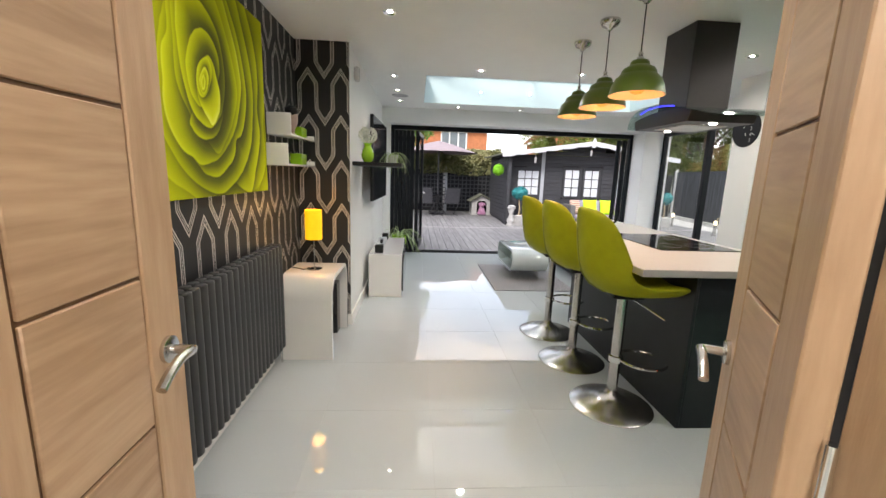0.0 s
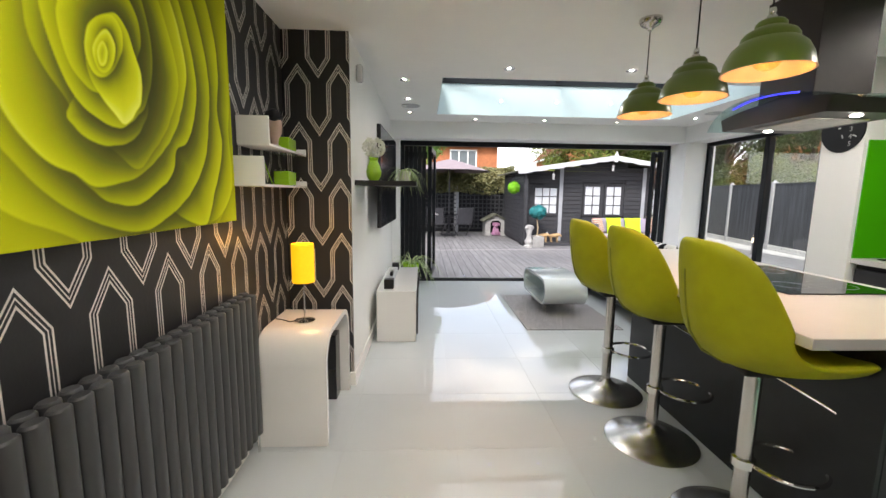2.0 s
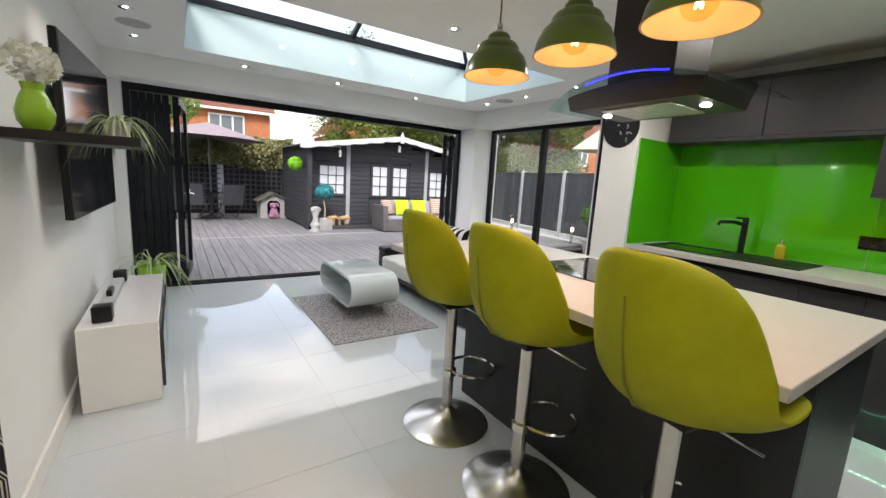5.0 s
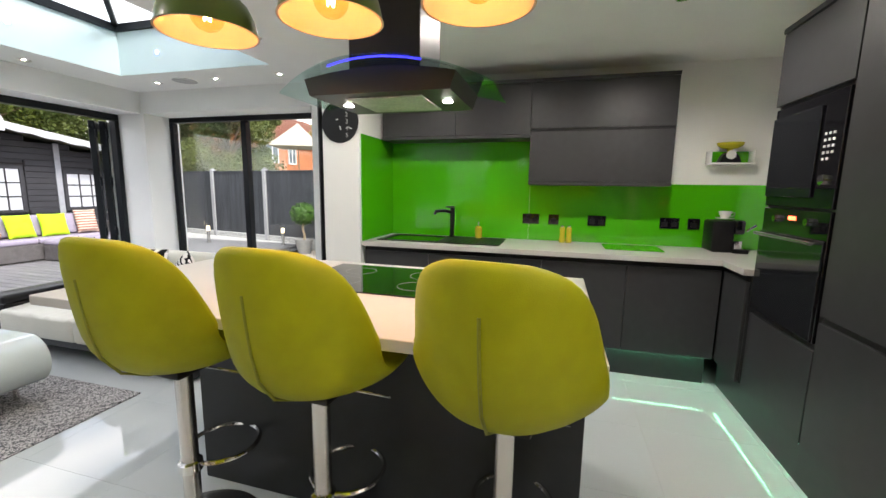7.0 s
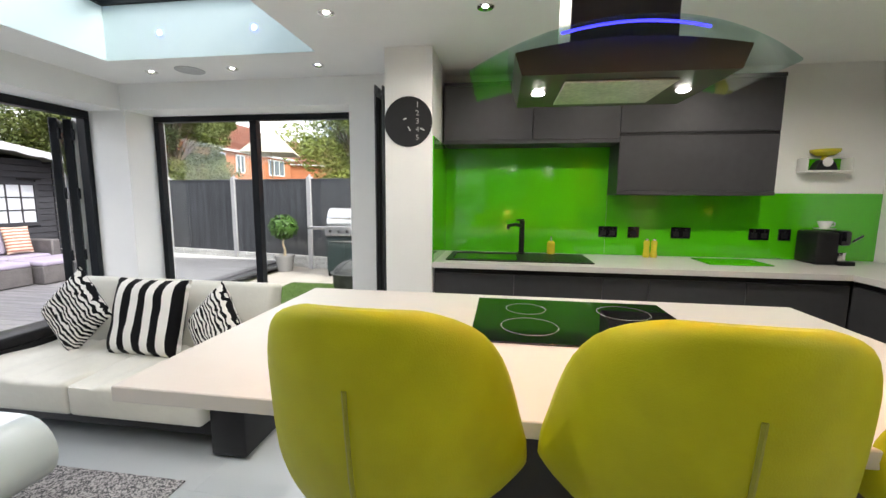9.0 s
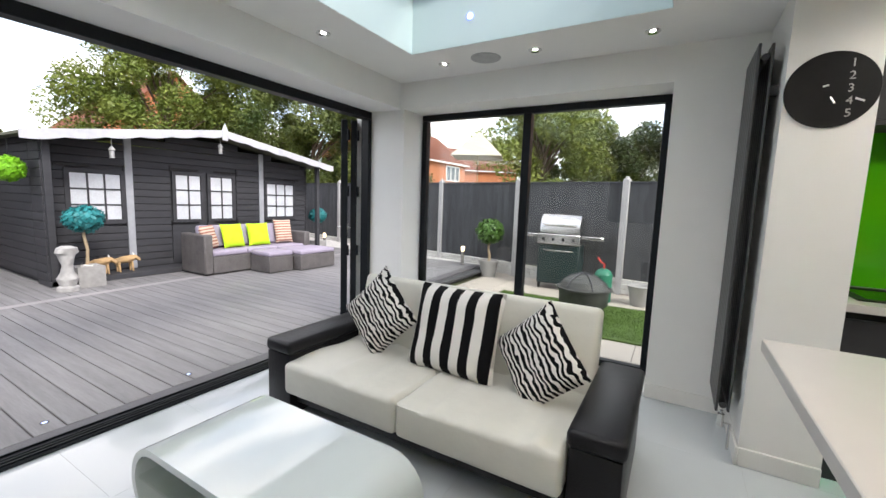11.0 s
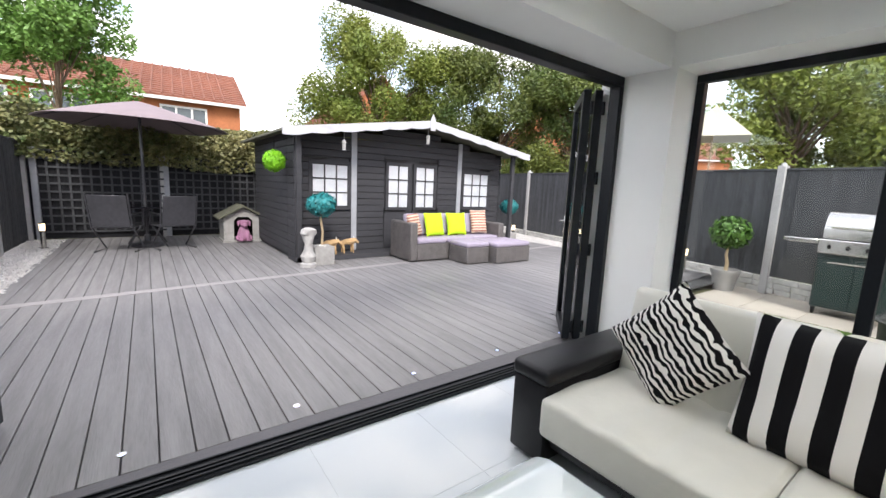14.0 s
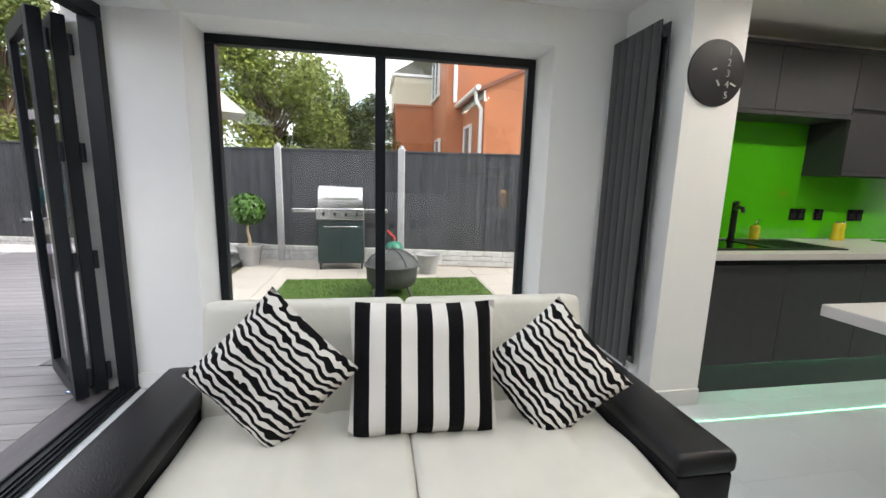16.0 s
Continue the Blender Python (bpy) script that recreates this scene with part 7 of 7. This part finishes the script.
# hedge of ivy over the back fence
def leaf_cloud(bm, rnd, boxmin, boxmax, count, size, bumpy=0.0):
    for _ in range(count):
        c = Vector([rnd.uniform(a, b) for a, b in zip(boxmin, boxmax)])
        if bumpy:
            c.z += bumpy * noise.noise(Vector((c.x * 1.3, c.y, 3))) * (1 if c.z > (boxmin[2] + boxmax[2]) / 2 else 0.5)
            c.y += 0.25 * noise.noise(Vector((c.x * 2, c.z * 2, 0)))
        a = Vector((rnd.uniform(-1, 1), rnd.uniform(-1, 1), rnd.uniform(-0.6, 0.6))).normalized() * size * rnd.uniform(0.5, 1.2)
        b = a.cross(Vector((rnd.uniform(-1, 1), rnd.uniform(-1, 1), rnd.uniform(-1, 1)))).normalized() * size * 0.55
        bm.faces.new([bm.verts.new(c + p) for p in (-a, b, a, -b)])


rnd = random.Random(11)
bm = bmesh.new()
leaf_cloud(bm, rnd, (-2.6, YF - 0.25, 1.40), (3.0, YF + 0.7, 2.32), 30000, 0.052, 0.32)
leaf_cloud(bm, rnd, (3.0, YF + 0.2, 1.5), (9.5, YF + 0.9, 1.9), 3500, 0.08, 0.32)
hedge = thing("ivy_hedge", "thick variegated ivy hedge over the back fence", "hedge", (0, 0, 0))
part("leaves", bm, "ivy", hedge, "dense small ivy leaves", "stuff")
# added solid block; its dark colour stands for the shade deep in the hedge
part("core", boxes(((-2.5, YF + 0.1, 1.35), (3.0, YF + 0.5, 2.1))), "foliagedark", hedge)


def tree(name, label, at, height, spread, leaves, mat, seed, size=0.16, trunk=0.16, low=0.25):
    """A trunk that forks into limbs, each with uneven clumps of small leaves."""
    r = random.Random(seed)
    t = thing(name, label, "tree", at)
    bm = bmesh.new()
    top = height * 0.55
    tube(bm, [(0, 0, 0), (0.1, 0.05, top * 0.4), (-0.05, 0.1, top * 0.75), (0.05, 0, top * 1.2)], [trunk, trunk * 0.8, trunk * 0.6, trunk * 0.3], 8)
    clumps = []
    for k in range(46):
        a = r.uniform(0, 6.28)
        h = height * r.uniform(low, 0.98)
        wide = spread * math.sin(math.pi * min(1, max(0.12, (h / height - low * 0.55) / (1.06 - low * 0.55)))) ** 0.7
        d = wide * r.uniform(0.35, 1.0)
        c = Vector((math.cos(a) * d, math.sin(a) * d, h))
        clumps.append((c, spread * (r.uniform(0.16, 0.38) if spread > 2 else r.uniform(0.26, 0.50))))
        if k % 2 == 0:
            s = Vector((0, 0, min(h * 0.6, top)))
            tube(bm, [s, s.lerp(c, 0.5) + Vector((0, 0, 0.15)), c], [trunk * 0.35, trunk * 0.2, trunk * 0.06], 5)
    part("trunk", bm, "bark", t, "forked trunk and limbs")
    bm = bmesh.new()
    for i in range(int(leaves * 1.7)):
        c, rad_ = clumps[i % len(clumps)]
        d = Vector((r.gauss(0, 1), r.gauss(0, 1), r.gauss(0, 0.8)))
        if d.length > 1.75:
            d = d * (1.75 / d.length) * r.uniform(0.75, 1.0)
        p = c + d * rad_ * 0.56
        a = Vector((r.uniform(-1, 1), r.uniform(-1, 1), r.uniform(-0.7, 0.7))).normalized() * size * 0.85 * r.uniform(0.5, 1.2)
        b = a.cross(Vector((r.uniform(-1, 1), r.uniform(-1, 1), r.uniform(-1, 1)))).normalized() * size * 0.38
        bm.faces.new([bm.verts.new(p + q) for q in (-a, b, a, -b)])
    part("crown", bm, mat, t, "uneven crown of small leaves", "stuff")


tree("garden_tree", "slim airy tree behind the back fence", (-1.0, 19.0, GZ), 7.0, 1.3, 13000, "airy", 1, 0.085, 0.07, 0.32)
tree("garden_tree", "large bushy green tree behind the cabin", (8.3, 20.5, GZ), 7.3, 3.0, 46000, "foliage", 2, 0.08)
tree("garden_tree", "large bushy green tree behind the cabin", (11.6, 20.0, GZ), 6.9, 2.7, 40000, "foliagedark", 3, 0.08)
tree("garden_tree", "dark dense tree behind the cabin", (12.9, 18.0, GZ), 6.7, 2.8, 36000, "foliagedark", 4, 0.08)
tree("garden_tree", "dark dense tree by the side fence", (14.0, 15.2, GZ), 6.2, 2.3, 36000, "foliagedark", 5, 0.08)
tree("garden_tree", "bushy green tree beyond the side fence", (15.0, 8.7, GZ), 5.4, 2.4, 28000, "foliage", 6, 0.09)
tree("garden_tree", "low round tree beyond the side fence", (17.0, 5.9, GZ), 4.2, 1.5, 14000, "foliagedark", 7, 0.09)


# houses
def house(name, label, at, rz, w, d, eaves, ridge, mat_wall="brick", gable_end=False):
    t = thing(name, label, "house", at, rz)
    part("wall", boxes(((-w / 2, -d / 2, 0), (w / 2, d / 2, eaves))), mat_wall, t)
    for s in (-1, 1):
        n = 16
        run = d / 2 + 0.35
        drop = (ridge - eaves) / (d / 2) * 0.35
        for k in range(n):
            f0, f1 = k / n, (k + 1) / n
            y0, y1 = s * run * f0, s * run * f1
            z0 = ridge + (eaves - drop - ridge) * f0
            z1 = ridge + (eaves - drop - ridge) * f1
            bm = bmesh.new()
            prism(bm, [(y0, z0 + 0.10), (y1, z1 + 0.14), (y1, z1 + 0.06), (y0, z0 + 0.02)], "x", -w / 2 - 0.2, w / 2 + 0.2)
            part("roof_course", bm, "rooftile", t, "course of red roof tiles")
        bm = bmesh.new()
        cols = int(w / 0.33)
        ze = eaves - drop
        for c in range(cols):
            x = -w / 2 - 0.1 + c * 0.33
            tube(bm, [(x, 0, ridge + 0.12), (x, s * run, ze + 0.15)], 0.035, 5)
        part("tile_relief", bm, "rooftile", t, "rounded tile rolls", "stuff")
        part("gutter", boxes(((-w / 2 - 0.2, s * run - 0.05, ze - 0.05), (w / 2 + 0.2, s * run + 0.07, ze + 0.06))), "upvc", t, "white gutter")
    for s in (-1, 1):
        bm = bmesh.new()
        prism(bm, [(-d / 2, eaves), (d / 2, eaves), (0, ridge)], "x", s * (w / 2 - 0.2) - 0.1, s * (w / 2 - 0.2) + 0.1 + (0.1 if s > 0 else 0))
        part("gable", bm, mat_wall, t)
    return t


def house_window(t, x, y, z, w, h, rz=0, panes=2):
    f = new("window")
    f.parent = t
    f.matrix_basis = pose(x, y, z, 0, 0, rz)
    data = mesh_of("window", boxes(((-w / 2, -0.05, 0), (-w / 2 + 0.07, 0.02, h)), ((w / 2 - 0.07, -0.05, 0), (w / 2, 0.02, h)), ((-w / 2 + 0.07, -0.05, 0), (w / 2 - 0.07, 0.02, 0.07)),
                                   ((-w / 2 + 0.07, -0.05, h - 0.07), (w / 2 - 0.07, 0.02, h)), *(((-w / 2 + w * k / panes - 0.035, -0.045, 0.07), (-w / 2 + w * k / panes + 0.035, 0.02, h - 0.07)) for k in range(1, panes))), "upvc")
    ob = new("window", data)
    ob.parent = t
    ob.matrix_basis = f.matrix_basis
    tagged(ob, "white framed house window")
    bpy.data.objects.remove(f)
    part("pane", boxes(((-w / 2 + 0.03, -0.02, 0.03), (w / 2 - 0.03, -0.01, h - 0.03))), "farpane", ob)


h1 = house("house", "orange brick terrace house with a red tiled roof behind the garden", (-3.5, 27.5, GZ), -3, 15.0, 7.0, 4.3, 5.95)
for x in (-5.4, -3.2, 0.2, 2.2, 5.6):
    house_window(h1, x, -3.55, 2.8, 1.5, 1.15, 0, 3)
h2 = house("house", "orange brick gable end behind the cabin", (13.6, 34.5, GZ), 88, 9.0, 7.0, 4.8, 8.2)
h3 = house("house", "brick house with red roof beyond the side garden", (29.6, 25.9, GZ), -3, 11.0, 7.0, 5.0, 7.5)
for x, w in ((-3.4, 1.3), (-1.2, 0.9), (3.3, 2.2)):
    house_window(h3, x, -3.55, 3.25, w, 1.3, 0, 2 if w < 2 else 3)
house("house", "brick house with red roof beyond the side garden", (42.5, 26.5, GZ), -50, 11.0, 7.0, 5.0, 7.4)
# near brick house on the south east
h4 = thing("house", "orange brick neighbouring house with white gutters and a cream bay", "house", (13.2, 3.45, GZ), 0)
part("wall", boxes(((0, -10, 0), (8, 0, 6.6))), "brick", h4)
part("bay_wall", boxes(((2.8, 0.002, 0), (6.0, 1.33, 4.03))), "brick", h4)
part("bay_wall", boxes(((2.76, 0.002, 4.031), (6.0, 1.37, 4.97))), "render", h4, "cream rendered bay")
part("string_course", boxes(((2.74, 0.003, 3.99), (2.759, 1.40, 4.06))), "brick", h4)
part("bay_gutter", boxes(((2.66, 0.003, 4.975), (6.0, 1.48, 5.06))), "upvc", h4, "white bay gutter")
bm = bmesh.new()
prism(bm, [(0.003, 5.065), (1.46, 5.065), (0.5, 5.62), (0.003, 5.62)], "x", 2.7, 6.0)
part("bay_roof", bm, "felt", h4, "small grey bay roof")
wx, wy = -2.5, -0.5
part("wing_wall", boxes(((wx, -6.5, 0), (-0.002, wy, 3.62))), "brick", h4, "single storey brick wing")
bm = bmesh.new()
prism(bm, [(-6.5, 3.625), (wy, 3.625), (-3.5, 4.95)], "x", wx + 0.002, -0.004)
part("wing_gable", bm, "brick", h4)
for y0, y1 in ((wy + 0.18, -3.5), (-6.68, -3.5)):
    bm = bmesh.new()
    prism(bm, [(y0, 3.60), (y1, 5.06), (y1, 4.965), (y0, 3.505)], "x", wx - 0.08, -0.004)
    part("wing_roof", bm, "rooftile", h4, "red tiled roof of the wing")
bm = bmesh.new()
tube(bm, [(wx - 0.1, wy + 0.2, 3.6), (-0.01, wy + 0.2, 3.6)], 0.065, 8)
part("gutter", bm, "upvc", h4, "white gutter")
part("fascia", boxes(((wx, wy + 0.002, 3.38), (-0.01, wy + 0.04, 3.56))), "upvc", h4, "white fascia board")
bm = bmesh.new()
tube(bm, [(wx + 0.12, wy + 0.2, 3.58), (wx + 0.12, wy + 0.2, 3.35), (wx + 0.12, wy + 0.06, 3.15), (wx + 0.12, wy + 0.06, 0.1)], 0.05, 8)
part("downpipe", bm, "upvc", h4, "white downpipe")
bm = bmesh.new()
tube(bm, [(-0.07, -0.24, 6.5), (-0.07, -0.24, 3.7)], 0.06, 8)
part("downpipe", bm, "upvc", h4, "white downpipe")
house_window(h4, 2.0, 0.03, 4.1, 1.5, 1.35, 180, 2)
house_window(h4, 1.3, 0.03, 1.4, 0.9, 1.35, 180, 1)
house_window(h4, -0.9, wy + 0.03, 1.5, 0.8, 1.45, 180, 1)

# neighbour's cream parasol over the fence
np_ = thing("parasol", "cream square parasol beyond the side fence", "parasol", (9.1, 8.45, GZ), 20)
np_.scale = (0.40, 0.40, 1.03)
bm = bmesh.new()
cyl(bm, 0.03, 0, 2.9)
part("pole", bm, "palewood", np_)
bm = bmesh.new()
c = bm.verts.new((0, 0, 3.0))
rim = [bm.verts.new((1.4 * a, 1.4 * b, 2.42)) for a, b in ((-1, -1), (1, -1), (1, 1), (-1, 1))]
for k in range(4):
    bm.faces.new((c, rim[k], rim[(k + 1) % 4]))
cn = part("canopy", bm, "creamsail", np_)
cn.modifiers.new("thick", "SOLIDIFY").thickness = 0.01

# patio things
def potted_bush():
    t = thing("potted_bush", "small leafy bush in a round pale pot", "potted plant", (7.87, 7.53, GZ))
    bm = bmesh.new()
    lathe(bm, [(0, 0), (0.14, 0), (0.18, 0.25), (0.205, 0.29), (0.205, 0.33), (0.18, 0.33), (0.17, 0.28), (0, 0.28)], seg=28)
    part("pot", bm, "stoneware", t)
    bm = bmesh.new()
    tube(bm, [(0, 0, 0.25), (0.03, 0.0, 0.42), (-0.03, 0.01, 0.56), (0, 0, 0.7)], [0.035, 0.025, 0.02, 0.015], 8)
    part("stem", bm, "palewood", t)
    part("crown", leaf_ball(random.Random(9), 0.29, 2400, 0.040, (0, 0, 0.90), 0.9, 0.35), "leaf", t, "round leafy crown", "stuff")


potted_bush()
bq = thing("gas_barbecue", "stainless gas barbecue on a dark green cabinet", "barbecue", (7.84, 6.06, GZ), 90)
bq.scale = (0.84, 0.88, 1.13)
# local x runs along the fence, local -y... faces the house after the turn
part("cabinet", boxes(((-0.42, -0.0, 0.09), (0.42, 0.46, 0.70)), bev=0.01), "bbqgreen", bq)
for x in (-0.2, 0.2):
    part("door", boxes(((x - 0.195, 0.461, 0.12), (x + 0.195, 0.475, 0.66)), bev=0.004), "bbqgreen", bq)
part("door_handle", boxes(((-0.3, 0.476, 0.60), (0.3, 0.49, 0.615)), bev=0.003), "steel", bq)
part("control_panel", boxes(((-0.43, 0.40, 0.705), (0.43, 0.52, 0.86)), bev=0.01), "bbqsteel", bq)
for k in range(4):
    bm = bmesh.new()
    lathe(bm, [(0.026, 0), (0.022, 0.03), (0, 0.032)], (-0.3 + 0.2 * k, 0.521, 0.78), 16, pose(0, 0, 0, -90).to_3x3().to_4x4())
    part("knob", bm, "black", bq)
bm = bmesh.new()
prism(bm, [(0.0, 0.87), (0.46, 0.87), (0.46, 0.97), (0.38, 1.10), (0.24, 1.17), (0.08, 1.17), (0.0, 1.10)], "x", -0.40, 0.40)
part("lid", bm, "bbqsteel", bq, "rolled stainless lid")
bm = bmesh.new()
tube(bm, [(-0.32, 0.44, 1.00), (-0.32, 0.50, 1.00), (0.32, 0.50, 1.00), (0.32, 0.44, 1.00)], 0.011, 8)
part("lid_handle", bm, "steel", bq)
for s in (-1, 1):
    part("side_table", boxes(((s * 0.44 if s > 0 else -0.86, 0.05, 0.80), (0.86 if s > 0 else -0.44, 0.46, 0.85)), bev=0.008), "bbqsteel", bq)
for x in (-0.38, 0.38):
    bm = bmesh.new()
    lathe(bm, [(0, -0.015), (0.06, -0.015), (0.065, 0), (0.06, 0.015), (0, 0.015)], (x, 0.4, 0.065), 20, pose(0, 0, 0, 0, 90, 0).to_3x3().to_4x4())
    part("wheel", bm, "black", bq)
bm = bmesh.new()
cyl(bm, 0.13, 0.0, 0.42, seg=24)
lathe(bm, [(0.13, 0.42), (0.10, 0.48), (0.04, 0.51), (0, 0.51)], seg=24)
M["gasgreen"] = material("green_bottle_paint", (0.015, 0.17, 0.10), 0.4, noise_scale=10, vary=0.15)
gb = solo("gas_bottle", bm, "gasgreen", "green gas bottle beside the barbecue", "gas bottle", (7.1, 5.25, GZ + 0.001))
bm = bmesh.new()
tube(bm, [(0, 0, 0), (0, 0, 0.07), (-0.02, 0.05, 0.1), (0, 0.1, 0.16)], 0.016, 8)
solo("gas_valve", bm, "red", "red gas valve and hose", "valve", (7.1, 5.25, GZ + 0.512))
fp = thing("fire_pit", "round weathered metal fire pit with a domed mesh lid", "fire pit", (6.0, 5.33, GZ + 0.03))
bm = bmesh.new()
lathe(bm, [(0, 0.10), (0.26, 0.10), (0.31, 0.16), (0.32, 0.34), (0.355, 0.35), (0.355, 0.365), (0.31, 0.365), (0.29, 0.2), (0, 0.14)], seg=32)
part("bowl", bm, "firepit", fp)
for k in range(4):
    a = math.pi / 4 + k * math.pi / 2
    bm = bmesh.new()
    tube(bm, [(0.24 * math.cos(a), 0.24 * math.sin(a), 0.14), (0.33 * math.cos(a), 0.33 * math.sin(a), 0.0)], 0.02, 6)
    part("leg", bm, "firepit", fp)
bm = bmesh.new()
lathe(bm, [(0.32, 0.366), (0.26, 0.45), (0.17, 0.51), (0.08, 0.54), (0, 0.545)], seg=32)
lid = part("lid", bm, "firepit", fp, "domed mesh lid", sharp=20)
lid.modifiers.new("thick", "SOLIDIFY").thickness = 0.006
for k in range(6):
    a = math.pi / 6 + k * math.pi / 3
    bm = bmesh.new()
    tube(bm, [(q * math.cos(a), q * math.sin(a), z + 0.008) for q, z in ((0.325, 0.366), (0.26, 0.45), (0.17, 0.51), (0.08, 0.54), (0.01, 0.548))], 0.007, 6)
    part("lid_rib", bm, "garden_metal", fp)
bm = bmesh.new()
tube(bm, [(-0.03, 0, 0.545), (-0.03, 0, 0.585), (0.03, 0, 0.585), (0.03, 0, 0.545)], 0.007, 6)
part("lid_handle", bm, "garden_metal", fp)
bm = bmesh.new()
lathe(bm, [(0, 0), (0.13, 0), (0.17, 0.25), (0.2, 0.3), (0.18, 0.3), (0.16, 0.26), (0, 0.26)])
solo("plant_pot", bm, "stoneware", "round empty stone coloured plant pot", "plant pot", (7.15, 4.72, GZ + 0.001))

# turf rectangle
bm = bmesh.new()
box(bm, (5.15, 4.05, GZ), (6.75, 6.75, GZ + 0.022), 0.004)
rt = random.Random(3)
for _ in range(9000):
    x, y = rt.uniform(5.16, 6.74), rt.uniform(4.06, 6.74)
    a = rt.uniform(0, 6.28)
    dx, dy = 0.004 * math.cos(a), 0.004 * math.sin(a)
    z0_ = GZ + 0.020
    bm.faces.new([bm.verts.new(p) for p in ((x - dx, y - dy, z0_), (x + dx, y + dy, z0_), (x + rt.uniform(-.01, .01), y + rt.uniform(-.01, .01), z0_ + rt.uniform(0.015, 0.03)))])
solo("turf", bm, "turf", "rectangle of bright artificial turf", "turf", kind="stuff")

# ---- pieces of the surfaces ----
# floor tiles
TW, TL = 0.605, 0.605
rt = random.Random(21)
bm = bmesh.new()
box(bm, (0.0006, 0.0006, -0.0115), (TW - 0.0006, TL - 0.0006, 0.0), 0.0004)
tile_mesh = mesh_of("floor_tile", bm, "tile")
x = -0.045 - 2 * TW
while x < XK:
    y = 6.96 - 11 * TL - 1.2
    y = 6.955 - 14 * TL
    while y < 6.9:
        piece("floor_tile", tile_mesh, floor, (x, y, 0.0))
        y += TL
    x += TW

# deck
deck = structure("deck", boxes(((-1.15, 7.10, -0.06), (3.98, YF, -0.032)), ((3.98, 7.62, -0.06), (9.7, YF, -0.032))), "deckgap", "grey composite decking")
bm = bmesh.new()
prism(bm, [(3.99, 7.597), (8.4, 7.884), (8.4, 7.905), (3.99, 7.618)], "z", GZ - 0.02, -0.004)
structure("trim", bm, "deckedge", "dark deck edge fascia")
DW, DX = 0.141, 1.144          # board pitch, and the place of one joint


def deck_front(x):
    return 7.17 + 0.03 * x if x < 3.9 else 7.77 + 0.065 * (x - 3.98)


def deck_cross(x):
    return 10.40 + 0.09 * x


def deck_board(y0, y1):
    bm = bmesh.new()
    box(bm, (0.0026, 0, -0.031), (DW - 0.0026, y1 - y0, -0.002), 0.003)
    return mesh_of("deck_board", bm, "deck")


for k in range(-13, 56):
    x = DX + k * DW
    for y0, y1 in ((deck_front(x + DW / 2), deck_cross(x + DW / 2) - 0.004), (deck_cross(x + DW / 2) + 0.142, YF)):
        piece("deck_board", deck_board(y0, y1), deck, (x, y0, 0))
for x0, x1, y0, y1, mat in ((-0.69, 3.98, lambda x: 7.105, lambda x: deck_front(x) - 0.004, "deckedge"), (3.98, 8.3, lambda x: 7.62 + 0.065 * (x - 3.98), lambda x: 7.766 + 0.065 * (x - 3.98), "deckedge"),
                            (-0.69, 9.1, lambda x: deck_cross(x) + 0.002, lambda x: deck_cross(x) + 0.137, "deckpale")):
    bm = bmesh.new()
    prism(bm, [(x0, y0(x0)), (x1, y0(x1)), (x1, y1(min(x1, 3.89))) if x1 < 4 else (x1, y1(x1)), (x0, y1(x0))], "z", -0.031, -0.002)
    part("border_board", bm, mat, deck, "border board laid across")
for k in range(5):
    bm = bmesh.new()
    lathe(bm, [(0, 0.0005), (0.012, 0.0005), (0.014, -0.001)], seg=16)
    t = thing("deck_light", "tiny round blue deck light", "deck light", (0.44 + 0.785 * k, 7.34, 0.0), group="deck lights")
    part("lens", bm, "led_deck", t)
    bm = bmesh.new()
    lathe(bm, [(0.014, -0.001), (0.015, 0.001), (0.02, 0.001), (0.021, -0.002)], seg=16)
    part("ring", bm, "chrome", t)
# gravel strips
def stones_strip(x0, x1, y0, y1, z, count, seed):
    r = random.Random(seed)
    bm = bmesh.new()
    for _ in range(count):
        x, y, s = r.uniform(x0, x1), r.uniform(y0, y1), r.uniform(0.012, 0.03)
        m = Matrix.Translation((x, y, z + s * 0.3)) @ Euler((r.uniform(0, 3), r.uniform(0, 3), r.uniform(0, 3))).to_matrix().to_4x4() @ Matrix.Diagonal((s, s * 0.8, s * 0.5, 1))
        vs_ = [bm.verts.new(m @ Vector(p)) for p in ((1, 0, 0), (-1, 0, 0), (0, 1, 0), (0, -1, 0), (0, 0, 1), (0, 0, -1))]
        for a, b, c in ((0, 2, 4), (2, 1, 4), (1, 3, 4), (3, 0, 4), (2, 0, 5), (1, 2, 5), (3, 1, 5), (0, 3, 5)):
            bm.faces.new((vs_[a], vs_[b], vs_[c]))
    return bm
structure("gravel", boxes(((-1.2, 7.4, -0.05), (-0.63, YF, -0.012))), "stones", "white gravel bed")
bm = stones_strip(-1.15, -0.64, 9.0, YF - 0.1, -0.012, 2200, 5)
solo("gravel_stones", bm, "stones", "loose white gravel along the west fence", "gravel", kind="stuff", sharp=10)
bm = bmesh.new()
box(bm, (8.3, 7.62, -0.03), (9.9, YF, -0.001))
structure("gravel", bm, "stones", "white gravel bed along the east fence")

# patio
patio = structure("pavement", boxes(((3.98, -2.0, GZ - 0.06), (9.0, 7.6, GZ - 0.012))), "joint", "buff porcelain patio")
bm = bmesh.new()
box(bm, (0.004, 0.004, -0.011), (0.596, 0.596, 0.0), 0.003)
slab = mesh_of("paving_slab", bm, "patio")
for i in range(8):
    for j in range(12):
        piece("paving_slab", slab, patio, (4.0 + i * 0.6, 7.6 - (j + 1) * 0.6, GZ - 0.001))
